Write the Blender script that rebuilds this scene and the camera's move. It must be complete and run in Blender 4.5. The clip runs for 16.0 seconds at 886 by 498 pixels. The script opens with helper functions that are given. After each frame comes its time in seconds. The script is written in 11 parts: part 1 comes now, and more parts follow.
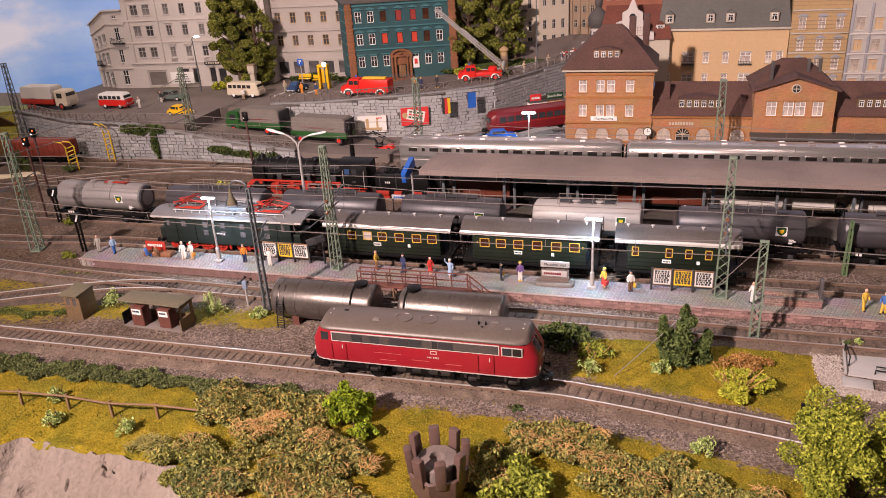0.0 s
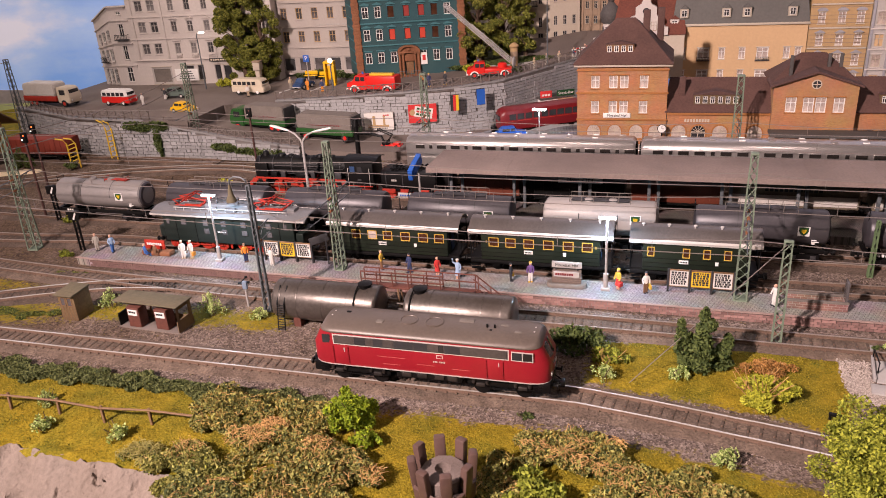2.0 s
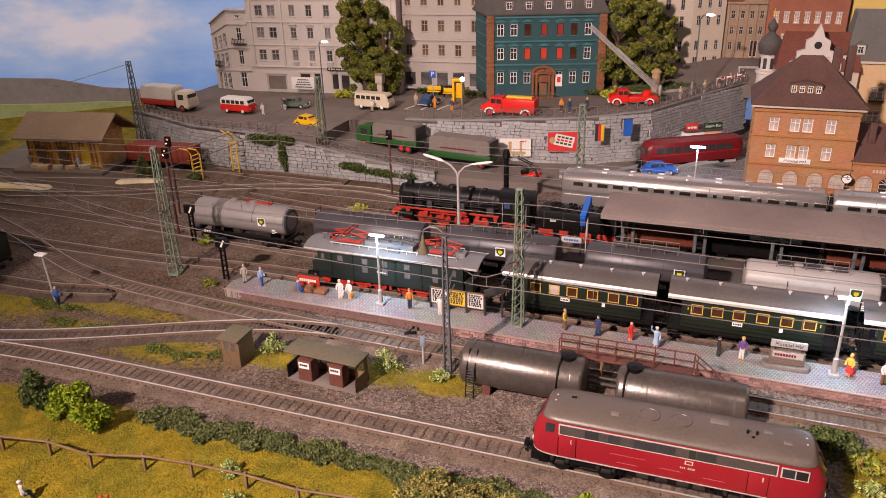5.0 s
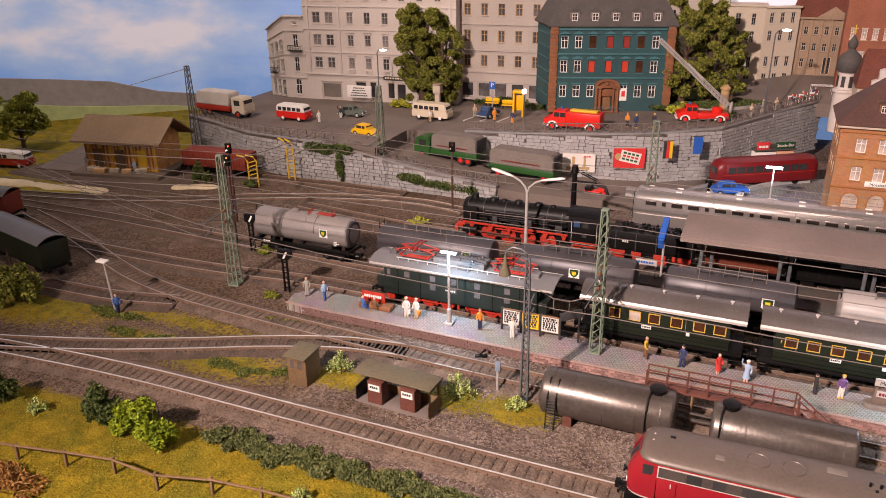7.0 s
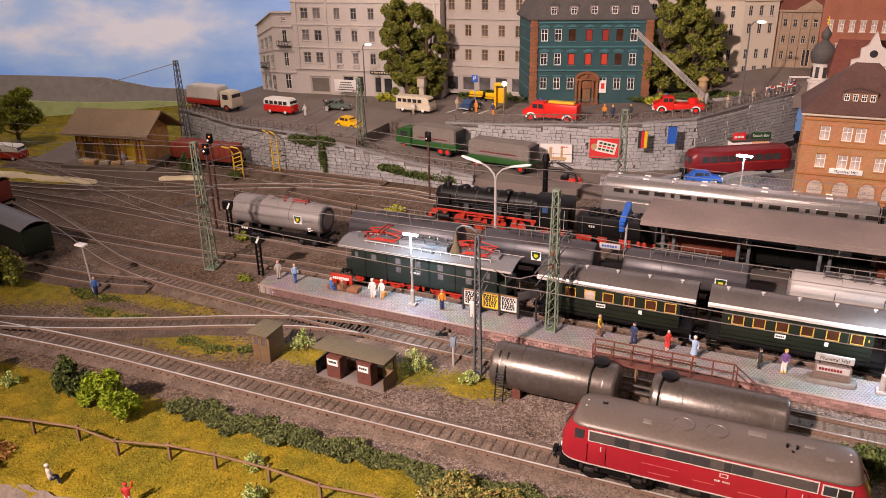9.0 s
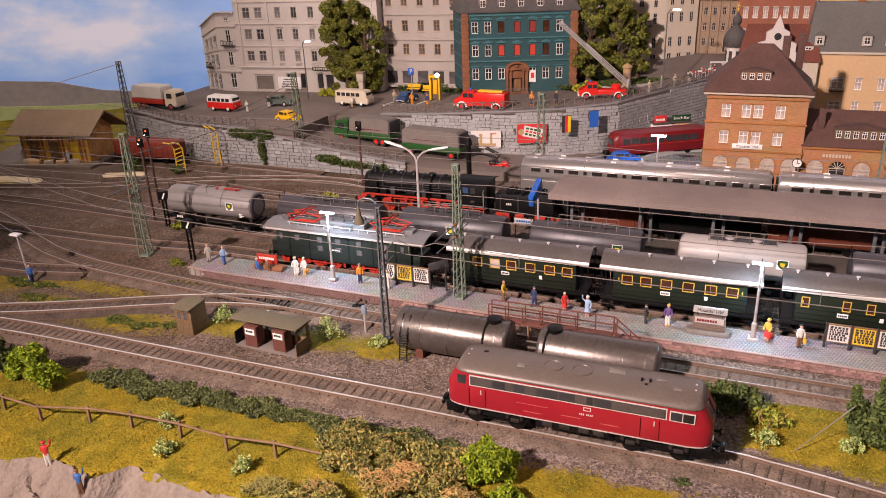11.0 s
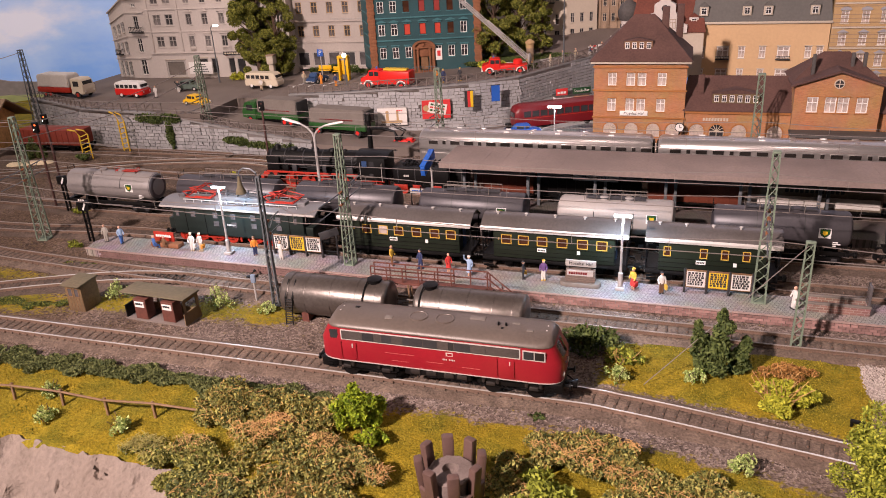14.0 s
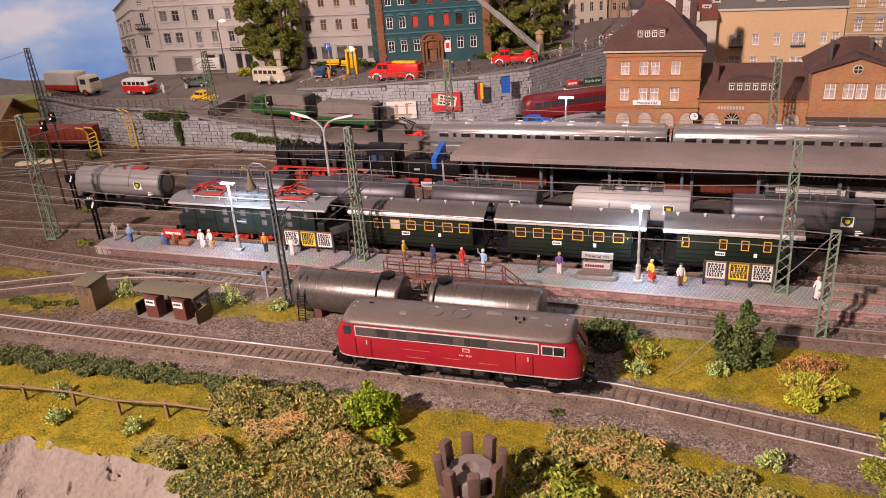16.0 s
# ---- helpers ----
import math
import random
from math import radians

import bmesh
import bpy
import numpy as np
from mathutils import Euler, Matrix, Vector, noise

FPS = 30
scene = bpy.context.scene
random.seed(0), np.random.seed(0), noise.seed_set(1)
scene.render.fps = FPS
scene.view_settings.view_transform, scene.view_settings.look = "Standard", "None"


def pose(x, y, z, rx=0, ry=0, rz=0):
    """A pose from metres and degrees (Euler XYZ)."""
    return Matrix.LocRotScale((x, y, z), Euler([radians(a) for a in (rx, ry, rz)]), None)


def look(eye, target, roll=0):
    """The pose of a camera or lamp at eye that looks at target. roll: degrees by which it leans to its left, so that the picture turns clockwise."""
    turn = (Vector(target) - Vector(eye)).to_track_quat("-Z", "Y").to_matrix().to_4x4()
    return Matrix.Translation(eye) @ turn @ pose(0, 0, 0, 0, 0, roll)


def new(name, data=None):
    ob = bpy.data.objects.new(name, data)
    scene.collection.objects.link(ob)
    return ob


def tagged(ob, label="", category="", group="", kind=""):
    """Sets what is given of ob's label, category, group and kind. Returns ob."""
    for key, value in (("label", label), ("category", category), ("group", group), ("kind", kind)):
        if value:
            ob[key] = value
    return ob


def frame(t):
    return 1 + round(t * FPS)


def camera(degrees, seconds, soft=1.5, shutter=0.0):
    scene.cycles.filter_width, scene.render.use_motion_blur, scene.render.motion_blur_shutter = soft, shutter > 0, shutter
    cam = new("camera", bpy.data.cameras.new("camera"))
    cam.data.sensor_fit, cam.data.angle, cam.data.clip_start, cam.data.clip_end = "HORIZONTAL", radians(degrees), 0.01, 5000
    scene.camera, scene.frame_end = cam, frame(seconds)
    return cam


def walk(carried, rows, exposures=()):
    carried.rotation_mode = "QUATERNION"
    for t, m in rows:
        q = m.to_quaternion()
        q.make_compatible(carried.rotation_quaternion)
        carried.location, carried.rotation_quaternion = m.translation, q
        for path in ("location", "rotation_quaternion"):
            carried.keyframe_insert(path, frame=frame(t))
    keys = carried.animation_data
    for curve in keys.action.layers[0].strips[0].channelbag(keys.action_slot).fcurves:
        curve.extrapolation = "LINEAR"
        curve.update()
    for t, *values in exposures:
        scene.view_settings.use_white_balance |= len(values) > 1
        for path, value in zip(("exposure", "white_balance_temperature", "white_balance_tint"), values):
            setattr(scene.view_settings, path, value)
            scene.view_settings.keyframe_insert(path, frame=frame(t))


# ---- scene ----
cam = camera(60.1, 16.0, soft=0.95)
METRES, EYE, TILT, LEAN, TURN = 0.46, 0.310, 0.0, 0.0, 16.5
ROWS = [
    (0.0, 0.0, 0.0, 0.0, -1.46, -23.72, 3.32),
    (0.5, -0.0074, -0.0025, 0.0029, -1.26, -23.63, 3.46),
    (1.0, -0.0117, 0.0089, 0.0062, -1.1, -23.52, 3.55),
    (1.5, 0.0001, 0.0369, -0.0059, -0.97, -23.5, 3.53),
    (2.0, 0.002, 0.0487, -0.0246, -0.8, -23.6, 3.41),
    (2.5, 0.0025, 0.0663, -0.0392, -0.57, -23.81, 3.37),
    (3.0, 0.0044, 0.0836, -0.0355, -0.36, -23.84, 3.3),
    (3.5, -0.0265, 0.1007, -0.0278, -0.14, -23.82, 3.3),
    (4.0, -0.1074, 0.1435, -0.0123, 0.34, -23.96, 3.11),
    (4.5, -0.2056, 0.1863, 0.0081, 1.6, -23.81, 2.01),
    (5.0, -0.2663, 0.208, 0.0278, 3.37, -23.55, 1.45),
    (5.2, -0.2852, 0.2158, 0.0340, 3.78, -23.64, 1.38),
    (7.3, -0.3510, 0.2690, 0.0175, 6.32, -22.76, 0.68),
    (7.5, -0.3525, 0.2716, 0.016, 6.36, -22.83, 0.61),
    (8.0, -0.3335, 0.2541, 0.0165, 6.68, -22.75, 0.68),
    (8.5, -0.2959, 0.24, 0.0078, 6.85, -22.75, 0.89),
    (8.7, -0.2787, 0.2324, 0.0060, 6.93, -22.73, 1.06),
    (10.8, -0.1358, 0.1365, -0.0110, 5.20, -22.52, 2.18),
    (11.0, -0.1207, 0.1295, -0.0148, 4.69, -22.56, 2.18),
    (11.5, -0.0839, 0.117, -0.0246, 3.48, -22.79, 2.13),
    (12.0, -0.057, 0.1121, -0.0299, 2.51, -22.97, 2.15),
    (12.5, -0.0294, 0.106, -0.0333, 1.74, -23.13, 2.24),
    (13.0, -0.0139, 0.0902, -0.0405, 1.52, -23.34, 2.58),
    (13.5, -0.0089, 0.0786, -0.0394, 0.89, -23.48, 2.68),
    (14.0, 0.0021, 0.0689, -0.0401, 0.4, -23.57, 2.91),
    (14.5, 0.0011, 0.064, -0.038, 0.34, -23.65, 3.29),
    (15.0, -0.0004, 0.0696, -0.0387, 0.42, -23.69, 3.57),
    (15.5, -0.0057, 0.0822, -0.0439, 0.51, -23.84, 3.73),
    (16.0, -0.008, 0.0892, -0.0497, 0.69, -23.96, 3.8),
]
walk(cam, [(t, pose(0, 0, EYE, TILT, LEAN, TURN) @ pose(METRES * x, METRES * y, METRES * z, 90 + pitch, roll, yaw)) for t, x, y, z, yaw, pitch, roll in ROWS],
     ((0.0, 0.0, 6500, 10), (3.5, -0.02, 6500, 10), (5.0, -0.16, 6650, 10), (7.5, -0.04, 6900, 10), (8.5, -0.02, 6900, 10), (11.0, -0.04, 6600, 10), (12.5, -0.02, 6500, 10), (16.0, -0.02, 6500, 10)))

# ---- world, lamps ----
# A model railway of scale 1:87 in a show room. All lengths below are in millimetres; MM turns them into metres.
MM = 0.001
world = bpy.data.worlds.new("room_air")
scene.world = world
world.use_nodes = True
world.node_tree.nodes["Background"].inputs[0].default_value = (1.0, 0.86, 0.76, 1)
world.node_tree.nodes["Background"].inputs[1].default_value = 0.15


def spot(name, eye, target, watts, size, colour, cone=100):
    lamp = bpy.data.lights.new(name, "SPOT")
    lamp.energy, lamp.shadow_soft_size, lamp.color = watts, size, colour
    lamp.spot_size, lamp.spot_blend = radians(cone), 1.0
    ob = new(name, lamp)
    ob.matrix_world = look([c * MM for c in eye], [c * MM for c in target])
    return ob


WARM = (1.0, 0.785, 0.745)
# key lamp out of view, placed along the cast shadows
spot("unseen_spot", (-700, -620, 930), (90, 1060, 80), 240, 0.035, WARM, 71)
# two added fills without a known fixture: overall, then the western houses
spot("unseen_spot", (350, 100, 1600), (-100, 900, 0), 22, 0.12, WARM, 110)
spot("unseen_spot", (-1200, 300, 1600), (-1000, 1120, 110), 60, 0.10, (1.0, 0.79, 0.67), 48)

# ---- materials ----


def mat(name, c, rough=0.6, metal=0.0, var=0.18, fine=900.0, coarse=70.0, bump=0.15, dirt=None, amount=0.0, lone=0.0, spec=0.4, depth=0.0004):
    """Two scales of mottling, an optional dirt tint in patches, and fine relief."""
    m = bpy.data.materials.new(name)
    m.use_nodes = True
    nt = m.node_tree
    b = nt.nodes["Principled BSDF"]
    tc = nt.nodes.new("ShaderNodeTexCoord")

    def noise_at(scale, detail=3.0):
        n = nt.nodes.new("ShaderNodeTexNoise")
        n.inputs["Scale"].default_value, n.inputs["Detail"].default_value = scale, detail
        nt.links.new(tc.outputs["Object"], n.inputs["Vector"])
        return n.outputs["Fac"]

    f, g = noise_at(fine), noise_at(coarse)
    add = nt.nodes.new("ShaderNodeMath")
    add.operation = "ADD"
    nt.links.new(f, add.inputs[0])
    nt.links.new(g, add.inputs[1])
    value = add.outputs[0]
    if lone:
        info = nt.nodes.new("ShaderNodeObjectInfo")
        k = nt.nodes.new("ShaderNodeMath")
        k.operation = "MULTIPLY_ADD"
        nt.links.new(info.outputs["Random"], k.inputs[0])
        k.inputs[1].default_value = lone
        nt.links.new(value, k.inputs[2])
        value = k.outputs[0]
    ramp = nt.nodes.new("ShaderNodeMapRange")
    ramp.inputs["From Min"].default_value, ramp.inputs["From Max"].default_value = 0.6, 1.4 + lone
    nt.links.new(value, ramp.inputs["Value"])
    mix = nt.nodes.new("ShaderNodeMix")
    mix.data_type = "RGBA"
    nt.links.new(ramp.outputs[0], mix.inputs["Factor"])
    mix.inputs["A"].default_value = (*[v * (1 - var) for v in c], 1)
    mix.inputs["B"].default_value = (*[min(1, v * (1 + var)) for v in c], 1)
    colour = mix.outputs["Result"]
    if dirt:
        d = noise_at(coarse * 0.6, 6.0)
        r2 = nt.nodes.new("ShaderNodeMapRange")
        r2.inputs["From Min"].default_value, r2.inputs["From Max"].default_value = 0.42, 0.66
        r2.inputs["To Max"].default_value = amount
        nt.links.new(d, r2.inputs["Value"])
        mix2 = nt.nodes.new("ShaderNodeMix")
        mix2.data_type = "RGBA"
        nt.links.new(r2.outputs[0], mix2.inputs["Factor"])
        nt.links.new(colour, mix2.inputs["A"])
        mix2.inputs["B"].default_value = (*dirt, 1)
        colour = mix2.outputs["Result"]
    nt.links.new(colour, b.inputs["Base Color"])
    b.inputs["Roughness"].default_value, b.inputs["Metallic"].default_value = rough, metal
    b.inputs["Specular IOR Level"].default_value = spec
    if bump:
        bp = nt.nodes.new("ShaderNodeBump")
        bp.inputs["Strength"].default_value, bp.inputs["Distance"].default_value = bump, depth
        nt.links.new(f, bp.inputs["Height"])
        nt.links.new(bp.outputs[0], b.inputs["Normal"])
    return m


def glow(name, c, strength):
    m = bpy.data.materials.new(name)
    m.use_nodes = True
    b = m.node_tree.nodes["Principled BSDF"]
    b.inputs["Base Color"].default_value = (*c, 1)
    b.inputs["Emission Color"].default_value = (*c, 1)
    b.inputs["Emission Strength"].default_value = strength
    return m


RAIL = mat("rail_steel", (0.38, 0.32, 0.28), 0.35, 0.5, 0.2, bump=0.1)
RAIL_WEB = mat("rail_rusty_web", (0.17, 0.11, 0.08), 0.7, 0.2, 0.3)
# polished rail heads; the near-white base colour carries part of their glint
RAIL_GLINT = mat("polished_rail_glint", (0.90, 0.84, 0.78), 0.26, 0.55, 0.2, 900, 25, 0.05, (0.50, 0.41, 0.34), 0.5)
SLEEPER = mat("sleeper_wood", (0.092, 0.066, 0.050), 0.85, 0, 0.35, lone=0.5, bump=0.4)
BALLAST = mat("ballast_bed", (0.150, 0.108, 0.082), 0.95, 0, 0.8, 620, 60, 0.9, (0.10, 0.068, 0.05), 0.6, depth=0.0012)
# same ballast, darkened in colour where yard and back tracks get less light
BALLAST_DIM = mat("dimmed_ballast_bed", (0.105, 0.074, 0.056), 0.95, 0, 0.8, 620, 60, 0.9, (0.065, 0.044, 0.033), 0.6, depth=0.0012)
STONE = mat("ballast_stone", (0.20, 0.15, 0.13), 0.9, 0, 0.5, 500, 300, 0.3)
BRICK = mat("red_brick", (0.265, 0.155, 0.138), 0.85, 0, 0.55, 900, 130, lone=1.8, bump=0.3)
WALLSTONE = mat("grey_wall_stone", (0.34, 0.33, 0.33), 0.85, 0, 0.25, 600, 60, 0.5, lone=0.8)
WALLJOINT = mat("dark_wall_joint", (0.18, 0.16, 0.15), 0.95)
ASPHALT = mat("asphalt", (0.145, 0.115, 0.10), 0.9, 0, 0.3, 900, 20, 0.3, (0.20, 0.165, 0.145), 0.5)
EARTH = mat("brown_earth", (0.105, 0.075, 0.058), 0.95, 0, 0.5, 500, 30, 0.9, depth=0.001)
SAND = mat("pale_sand", (0.60, 0.50, 0.34), 0.95, 0, 0.25, 500, 30, 0.6)
ROCK = mat("pale_rock", (0.24, 0.192, 0.161), 0.9, 0, 0.34, 300, 24, 0.8, (0.215, 0.165, 0.132), 0.65, depth=0.003)
LOCO_RED = mat("loco_red", (0.27, 0.012, 0.021), 0.38, 0, 0.08, bump=0.03, dirt=(0.25, 0.03, 0.03), amount=0.2)
LOCO_ROOF = mat("loco_roof_grey", (0.115, 0.09, 0.075), 0.42, 0.1, 0.2, 500, 40, 0.08, (0.15, 0.12, 0.10), 0.4)
BLACK = mat("black_frame", (0.0055, 0.005, 0.005), 0.45, 0, 0.4, bump=0.2, spec=0.2)
DARKGREY = mat("dark_grey", (0.040, 0.038, 0.040), 0.5, 0.1, 0.25, bump=0.1)
SILVERLINE = mat("pale_trim", (0.62, 0.58, 0.54), 0.4, 0.3, 0.08, bump=0)
COACH_GREEN = mat("coach_green", (0.011, 0.016, 0.009), 0.4, 0, 0.2, bump=0.05)
COACH_ROOF = mat("coach_roof_grey", (0.15, 0.13, 0.122), 0.36, 0.45, 0.2, 500, 40, 0.1, (0.12, 0.10, 0.09), 0.5)
EDGE_SHEEN = mat("roof_edge_sheen", (0.62, 0.57, 0.53), 0.35, 0.4, 0.1, bump=0.03)
YELLOW = mat("yellow_window_frame", (0.50, 0.31, 0.05), 0.5, 0, 0.1, bump=0)
CABIN = mat("brown_interior", (0.055, 0.022, 0.012), 0.2, 0, 0.35, 120, 60, 0)
GLASS = mat("dark_window_glass", (0.035, 0.034, 0.036), 0.08, 0, 0.3, 100, 40, 0, spec=0.6)
CURTAIN = mat("curtained_glass", (0.42, 0.34, 0.30), 0.25, 0, 0.35, 300, 80, 0)
WHITE = mat("white_paint", (0.74, 0.71, 0.68), 0.5, 0, 0.08, bump=0.05)
ELOCO_GREEN = mat("eloco_green", (0.014, 0.020, 0.017), 0.4, 0, 0.2, bump=0.05)
ELOCO_ROOF = mat("eloco_roof_silver", (0.21, 0.20, 0.20), 0.4, 0.3, 0.12, bump=0.05)
REDOX = mat("red_oxide", (0.36, 0.026, 0.013), 0.55, 0, 0.3, bump=0.2)
TANK_DARK = mat("tank_dark_grey", (0.058, 0.052, 0.058), 0.42, 0.25, 0.2, 500, 30, 0.05, (0.11, 0.10, 0.10), 0.4)
TANK_LIGHT = mat("tank_light_grey", (0.215, 0.195, 0.188), 0.5, 0.0, 0.1, 500, 30, 0.05, (0.22, 0.19, 0.17), 0.5)
TANK_PALE = mat("tank_pale_cream", (0.35, 0.315, 0.295), 0.45, 0.05, 0.08, 500, 30, 0.05, (0.36, 0.31, 0.27), 0.4)
TANK_STEEL = mat("tank_worn_steel", (0.118, 0.101, 0.090), 0.33, 0.5, 0.3, 400, 26, 0.25, (0.055, 0.038, 0.028), 0.7)
SILVER = mat("silver_coach", (0.48, 0.44, 0.42), 0.32, 0.75, 0.1, 500, 30, 0.03)
CANOPY = mat("canopy_felt", (0.23, 0.175, 0.155), 0.8, 0, 0.2, 500, 20, 0.2, (0.13, 0.10, 0.09), 0.5)
STEEL_GREEN = mat("mast_green", (0.16, 0.20, 0.145), 0.6, 0.1, 0.25, bump=0.1)
STEEL_GREY = mat("mast_grey", (0.13, 0.14, 0.15), 0.5, 0.3, 0.2, bump=0.1)
WIRE = mat("contact_wire", (0.27, 0.23, 0.21), 0.5, 0.5, 0.1, bump=0)
CONCRETE = mat("pale_concrete", (0.36, 0.335, 0.32), 0.7, 0, 0.12, bump=0.1)
TEAL = mat("teal_plaster", (0.023, 0.066, 0.075), 0.85, 0, 0.2, 500, 30, 0.2, (0.05, 0.09, 0.08), 0.4)
TEALTRIM = mat("teal_trim", (0.045, 0.135, 0.15), 0.8)
BROWNBRICK = mat("brown_brick_quoin", (0.21, 0.085, 0.04), 0.85, 0, 0.35, 420, 60, 0.5)
SLATE = mat("slate_roof", (0.070, 0.062, 0.058), 0.75, 0, 0.3, 420, 50, 0.5)
WHITEPLASTER = mat("white_plaster", (0.56, 0.50, 0.465), 0.85, 0, 0.10, 300, 18, 0.1, (0.47, 0.42, 0.385), 0.5)
DULLPLASTER = mat("dull_white_plaster", (0.43, 0.375, 0.335), 0.85, 0, 0.10, 300, 14, 0.1, (0.33, 0.29, 0.27), 0.6)
HAZE = mat("hazy_grey_glass", (0.20, 0.18, 0.175), 0.3, 0, 0.3, 120, 40, 0)
CREAM = mat("cream_plaster", (0.47, 0.40, 0.32), 0.85, 0, 0.08, 300, 18, 0.1)
ORANGEBRICK = mat("orange_brick", (0.35, 0.145, 0.045), 0.85, 0, 0.22, 700, 30, 0.4, (0.26, 0.10, 0.035), 0.5)
STATIONROOF = mat("brown_tile_roof", (0.085, 0.042, 0.034), 0.8, 0, 0.3, 450, 40, 0.5)
TAN = mat("tan_plaster", (0.56, 0.37, 0.205), 0.85, 0, 0.08, 300, 18, 0.1)
OCHRE = mat("ochre_plaster", (0.42, 0.275, 0.135), 0.85, 0, 0.12, 300, 18, 0.1)
GREYHOUSE = mat("grey_plaster", (0.42, 0.385, 0.36), 0.85, 0, 0.1, 300, 18, 0.1)
GREYROOF = mat("grey_metal_roof", (0.115, 0.108, 0.10), 0.7, 0, 0.15, 300, 30, 0.2)
REDROOF = mat("red_tile_roof", (0.13, 0.038, 0.024), 0.8, 0, 0.3, 450, 40, 0.5)
SANDSTONE = mat("sandstone", (0.29, 0.205, 0.14), 0.85, 0, 0.2, 400, 40, 0.3)
BARK = mat("bark", (0.10, 0.062, 0.04), 0.95, 0, 0.4, 500, 120, 0.7)
FIRE_RED = mat("fire_engine_red", (0.62, 0.020, 0.015), 0.35, 0, 0.08, bump=0)
RAILBUS_RED = mat("railbus_dark_red", (0.15, 0.008, 0.011), 0.4, 0, 0.12, bump=0)
BEIGE = mat("beige_paint", (0.58, 0.50, 0.38), 0.5, 0, 0.08, bump=0)
CARYELLOW = mat("car_yellow", (0.72, 0.42, 0.01), 0.35, 0, 0.05, bump=0)
TRUCKGREEN = mat("truck_green", (0.018, 0.075, 0.016), 0.45, 0, 0.1, bump=0)
TARP = mat("grey_tarpaulin", (0.165, 0.14, 0.122), 0.8, 0, 0.15, 300, 60, 0.3)
PALETARP = mat("pale_tarpaulin", (0.55, 0.51, 0.47), 0.8, 0, 0.1, 300, 60, 0.3)
RUBBER = mat("tyre_rubber", (0.02, 0.02, 0.02), 0.8)
BLUE = mat("blue_paint", (0.02, 0.10, 0.42), 0.5, 0, 0.1, bump=0)
CARBLUE = mat("car_dark_blue", (0.03, 0.06, 0.14), 0.35, 0, 0.1, bump=0)
WOODBROWN = mat("brown_wood", (0.20, 0.105, 0.05), 0.8, 0, 0.35, 500, 120, 0.4)
WOODRAIL = mat("fence_wood", (0.20, 0.12, 0.065), 0.8, 0, 0.3, 500, 120, 0.4)
HUT = mat("hut_wood", (0.165, 0.105, 0.048), 0.85, 0, 0.3, 500, 60, 0.4, (0.12, 0.08, 0.05), 0.6)
HUTROOF = mat("hut_roof_felt", (0.135, 0.11, 0.068), 0.9, 0, 0.25, 400, 40, 0.3, (0.11, 0.10, 0.07), 0.5)
RUSTRED = mat("rust_red_steel", (0.12, 0.042, 0.03), 0.7, 0, 0.3, 400, 60, 0.3)
CRANEYELLOW = mat("crane_yellow", (0.62, 0.40, 0.03), 0.6, 0, 0.2, bump=0.1)
TOWERBROWN = mat("brown_plastic_tower", (0.105, 0.062, 0.052), 0.45, 0, 0.2, 300, 50, 0.15)
POSTER = mat("poster_paper", (0.66, 0.62, 0.58), 0.7, 0, 0.08, bump=0)
POSTERYELLOW = mat("poster_yellow", (0.70, 0.45, 0.02), 0.7, 0, 0.08, bump=0)
INK = mat("printing_ink", (0.03, 0.03, 0.03), 0.7, bump=0)
INKRED = mat("printing_ink_red", (0.55, 0.03, 0.03), 0.7, bump=0)
LED = glow("led_cool_white", (0.80, 0.92, 1.0), 14.0)
FLAME = glow("fire_glow", (0.22, 0.018, 0.012), 0.10)
FLAME_LOW = glow("fire_glow_low", (0.42, 0.035, 0.015), 0.16)
DUSTY = mat("dusty_grey_glass", (0.10, 0.09, 0.09), 0.25, 0, 0.4, 120, 40, 0)
COACHGLASS = mat("dark_coach_glass", (0.022, 0.018, 0.016), 0.3, 0, 0.3, 120, 40, 0)
SIGNALRED = glow("signal_red", (1.0, 0.10, 0.02), 5.0)
GLOBE = glow("street_lamp_globe", (1.0, 0.93, 0.85), 4.0)

# ---- building helpers ----
RNG = random.Random(7)


def box(bm, x0, x1, y0, y1, z0, z1, bevel=0.0, mi=0, turn=None):
    vs = [bm.verts.new((x, y, z)) for x in (x0, x1) for y in (y0, y1) for z in (z0, z1)]
    fs = [bm.faces.new([vs[i] for i in q]) for q in ((0, 1, 3, 2), (4, 6, 7, 5), (0, 4, 5, 1), (2, 3, 7, 6), (0, 2, 6, 4), (1, 5, 7, 3))]
    if turn is not None:
        bmesh.ops.transform(bm, matrix=turn, verts=vs)
    for f in fs:
        f.material_index = mi
    if bevel:
        es = list({e for f in fs for e in f.edges})
        made = bmesh.ops.bevel(bm, geom=es, offset=bevel, segments=2, affect="EDGES", profile=0.5)
        for f in made["faces"]:
            f.material_index = mi
    return bm


def frame_axes(d):
    d = Vector(d).normalized()
    u = d.orthogonal().normalized() if abs(d.z) > 0.98 else Vector((0, 0, 1)).cross(d).normalized()
    return d, u, d.cross(u)


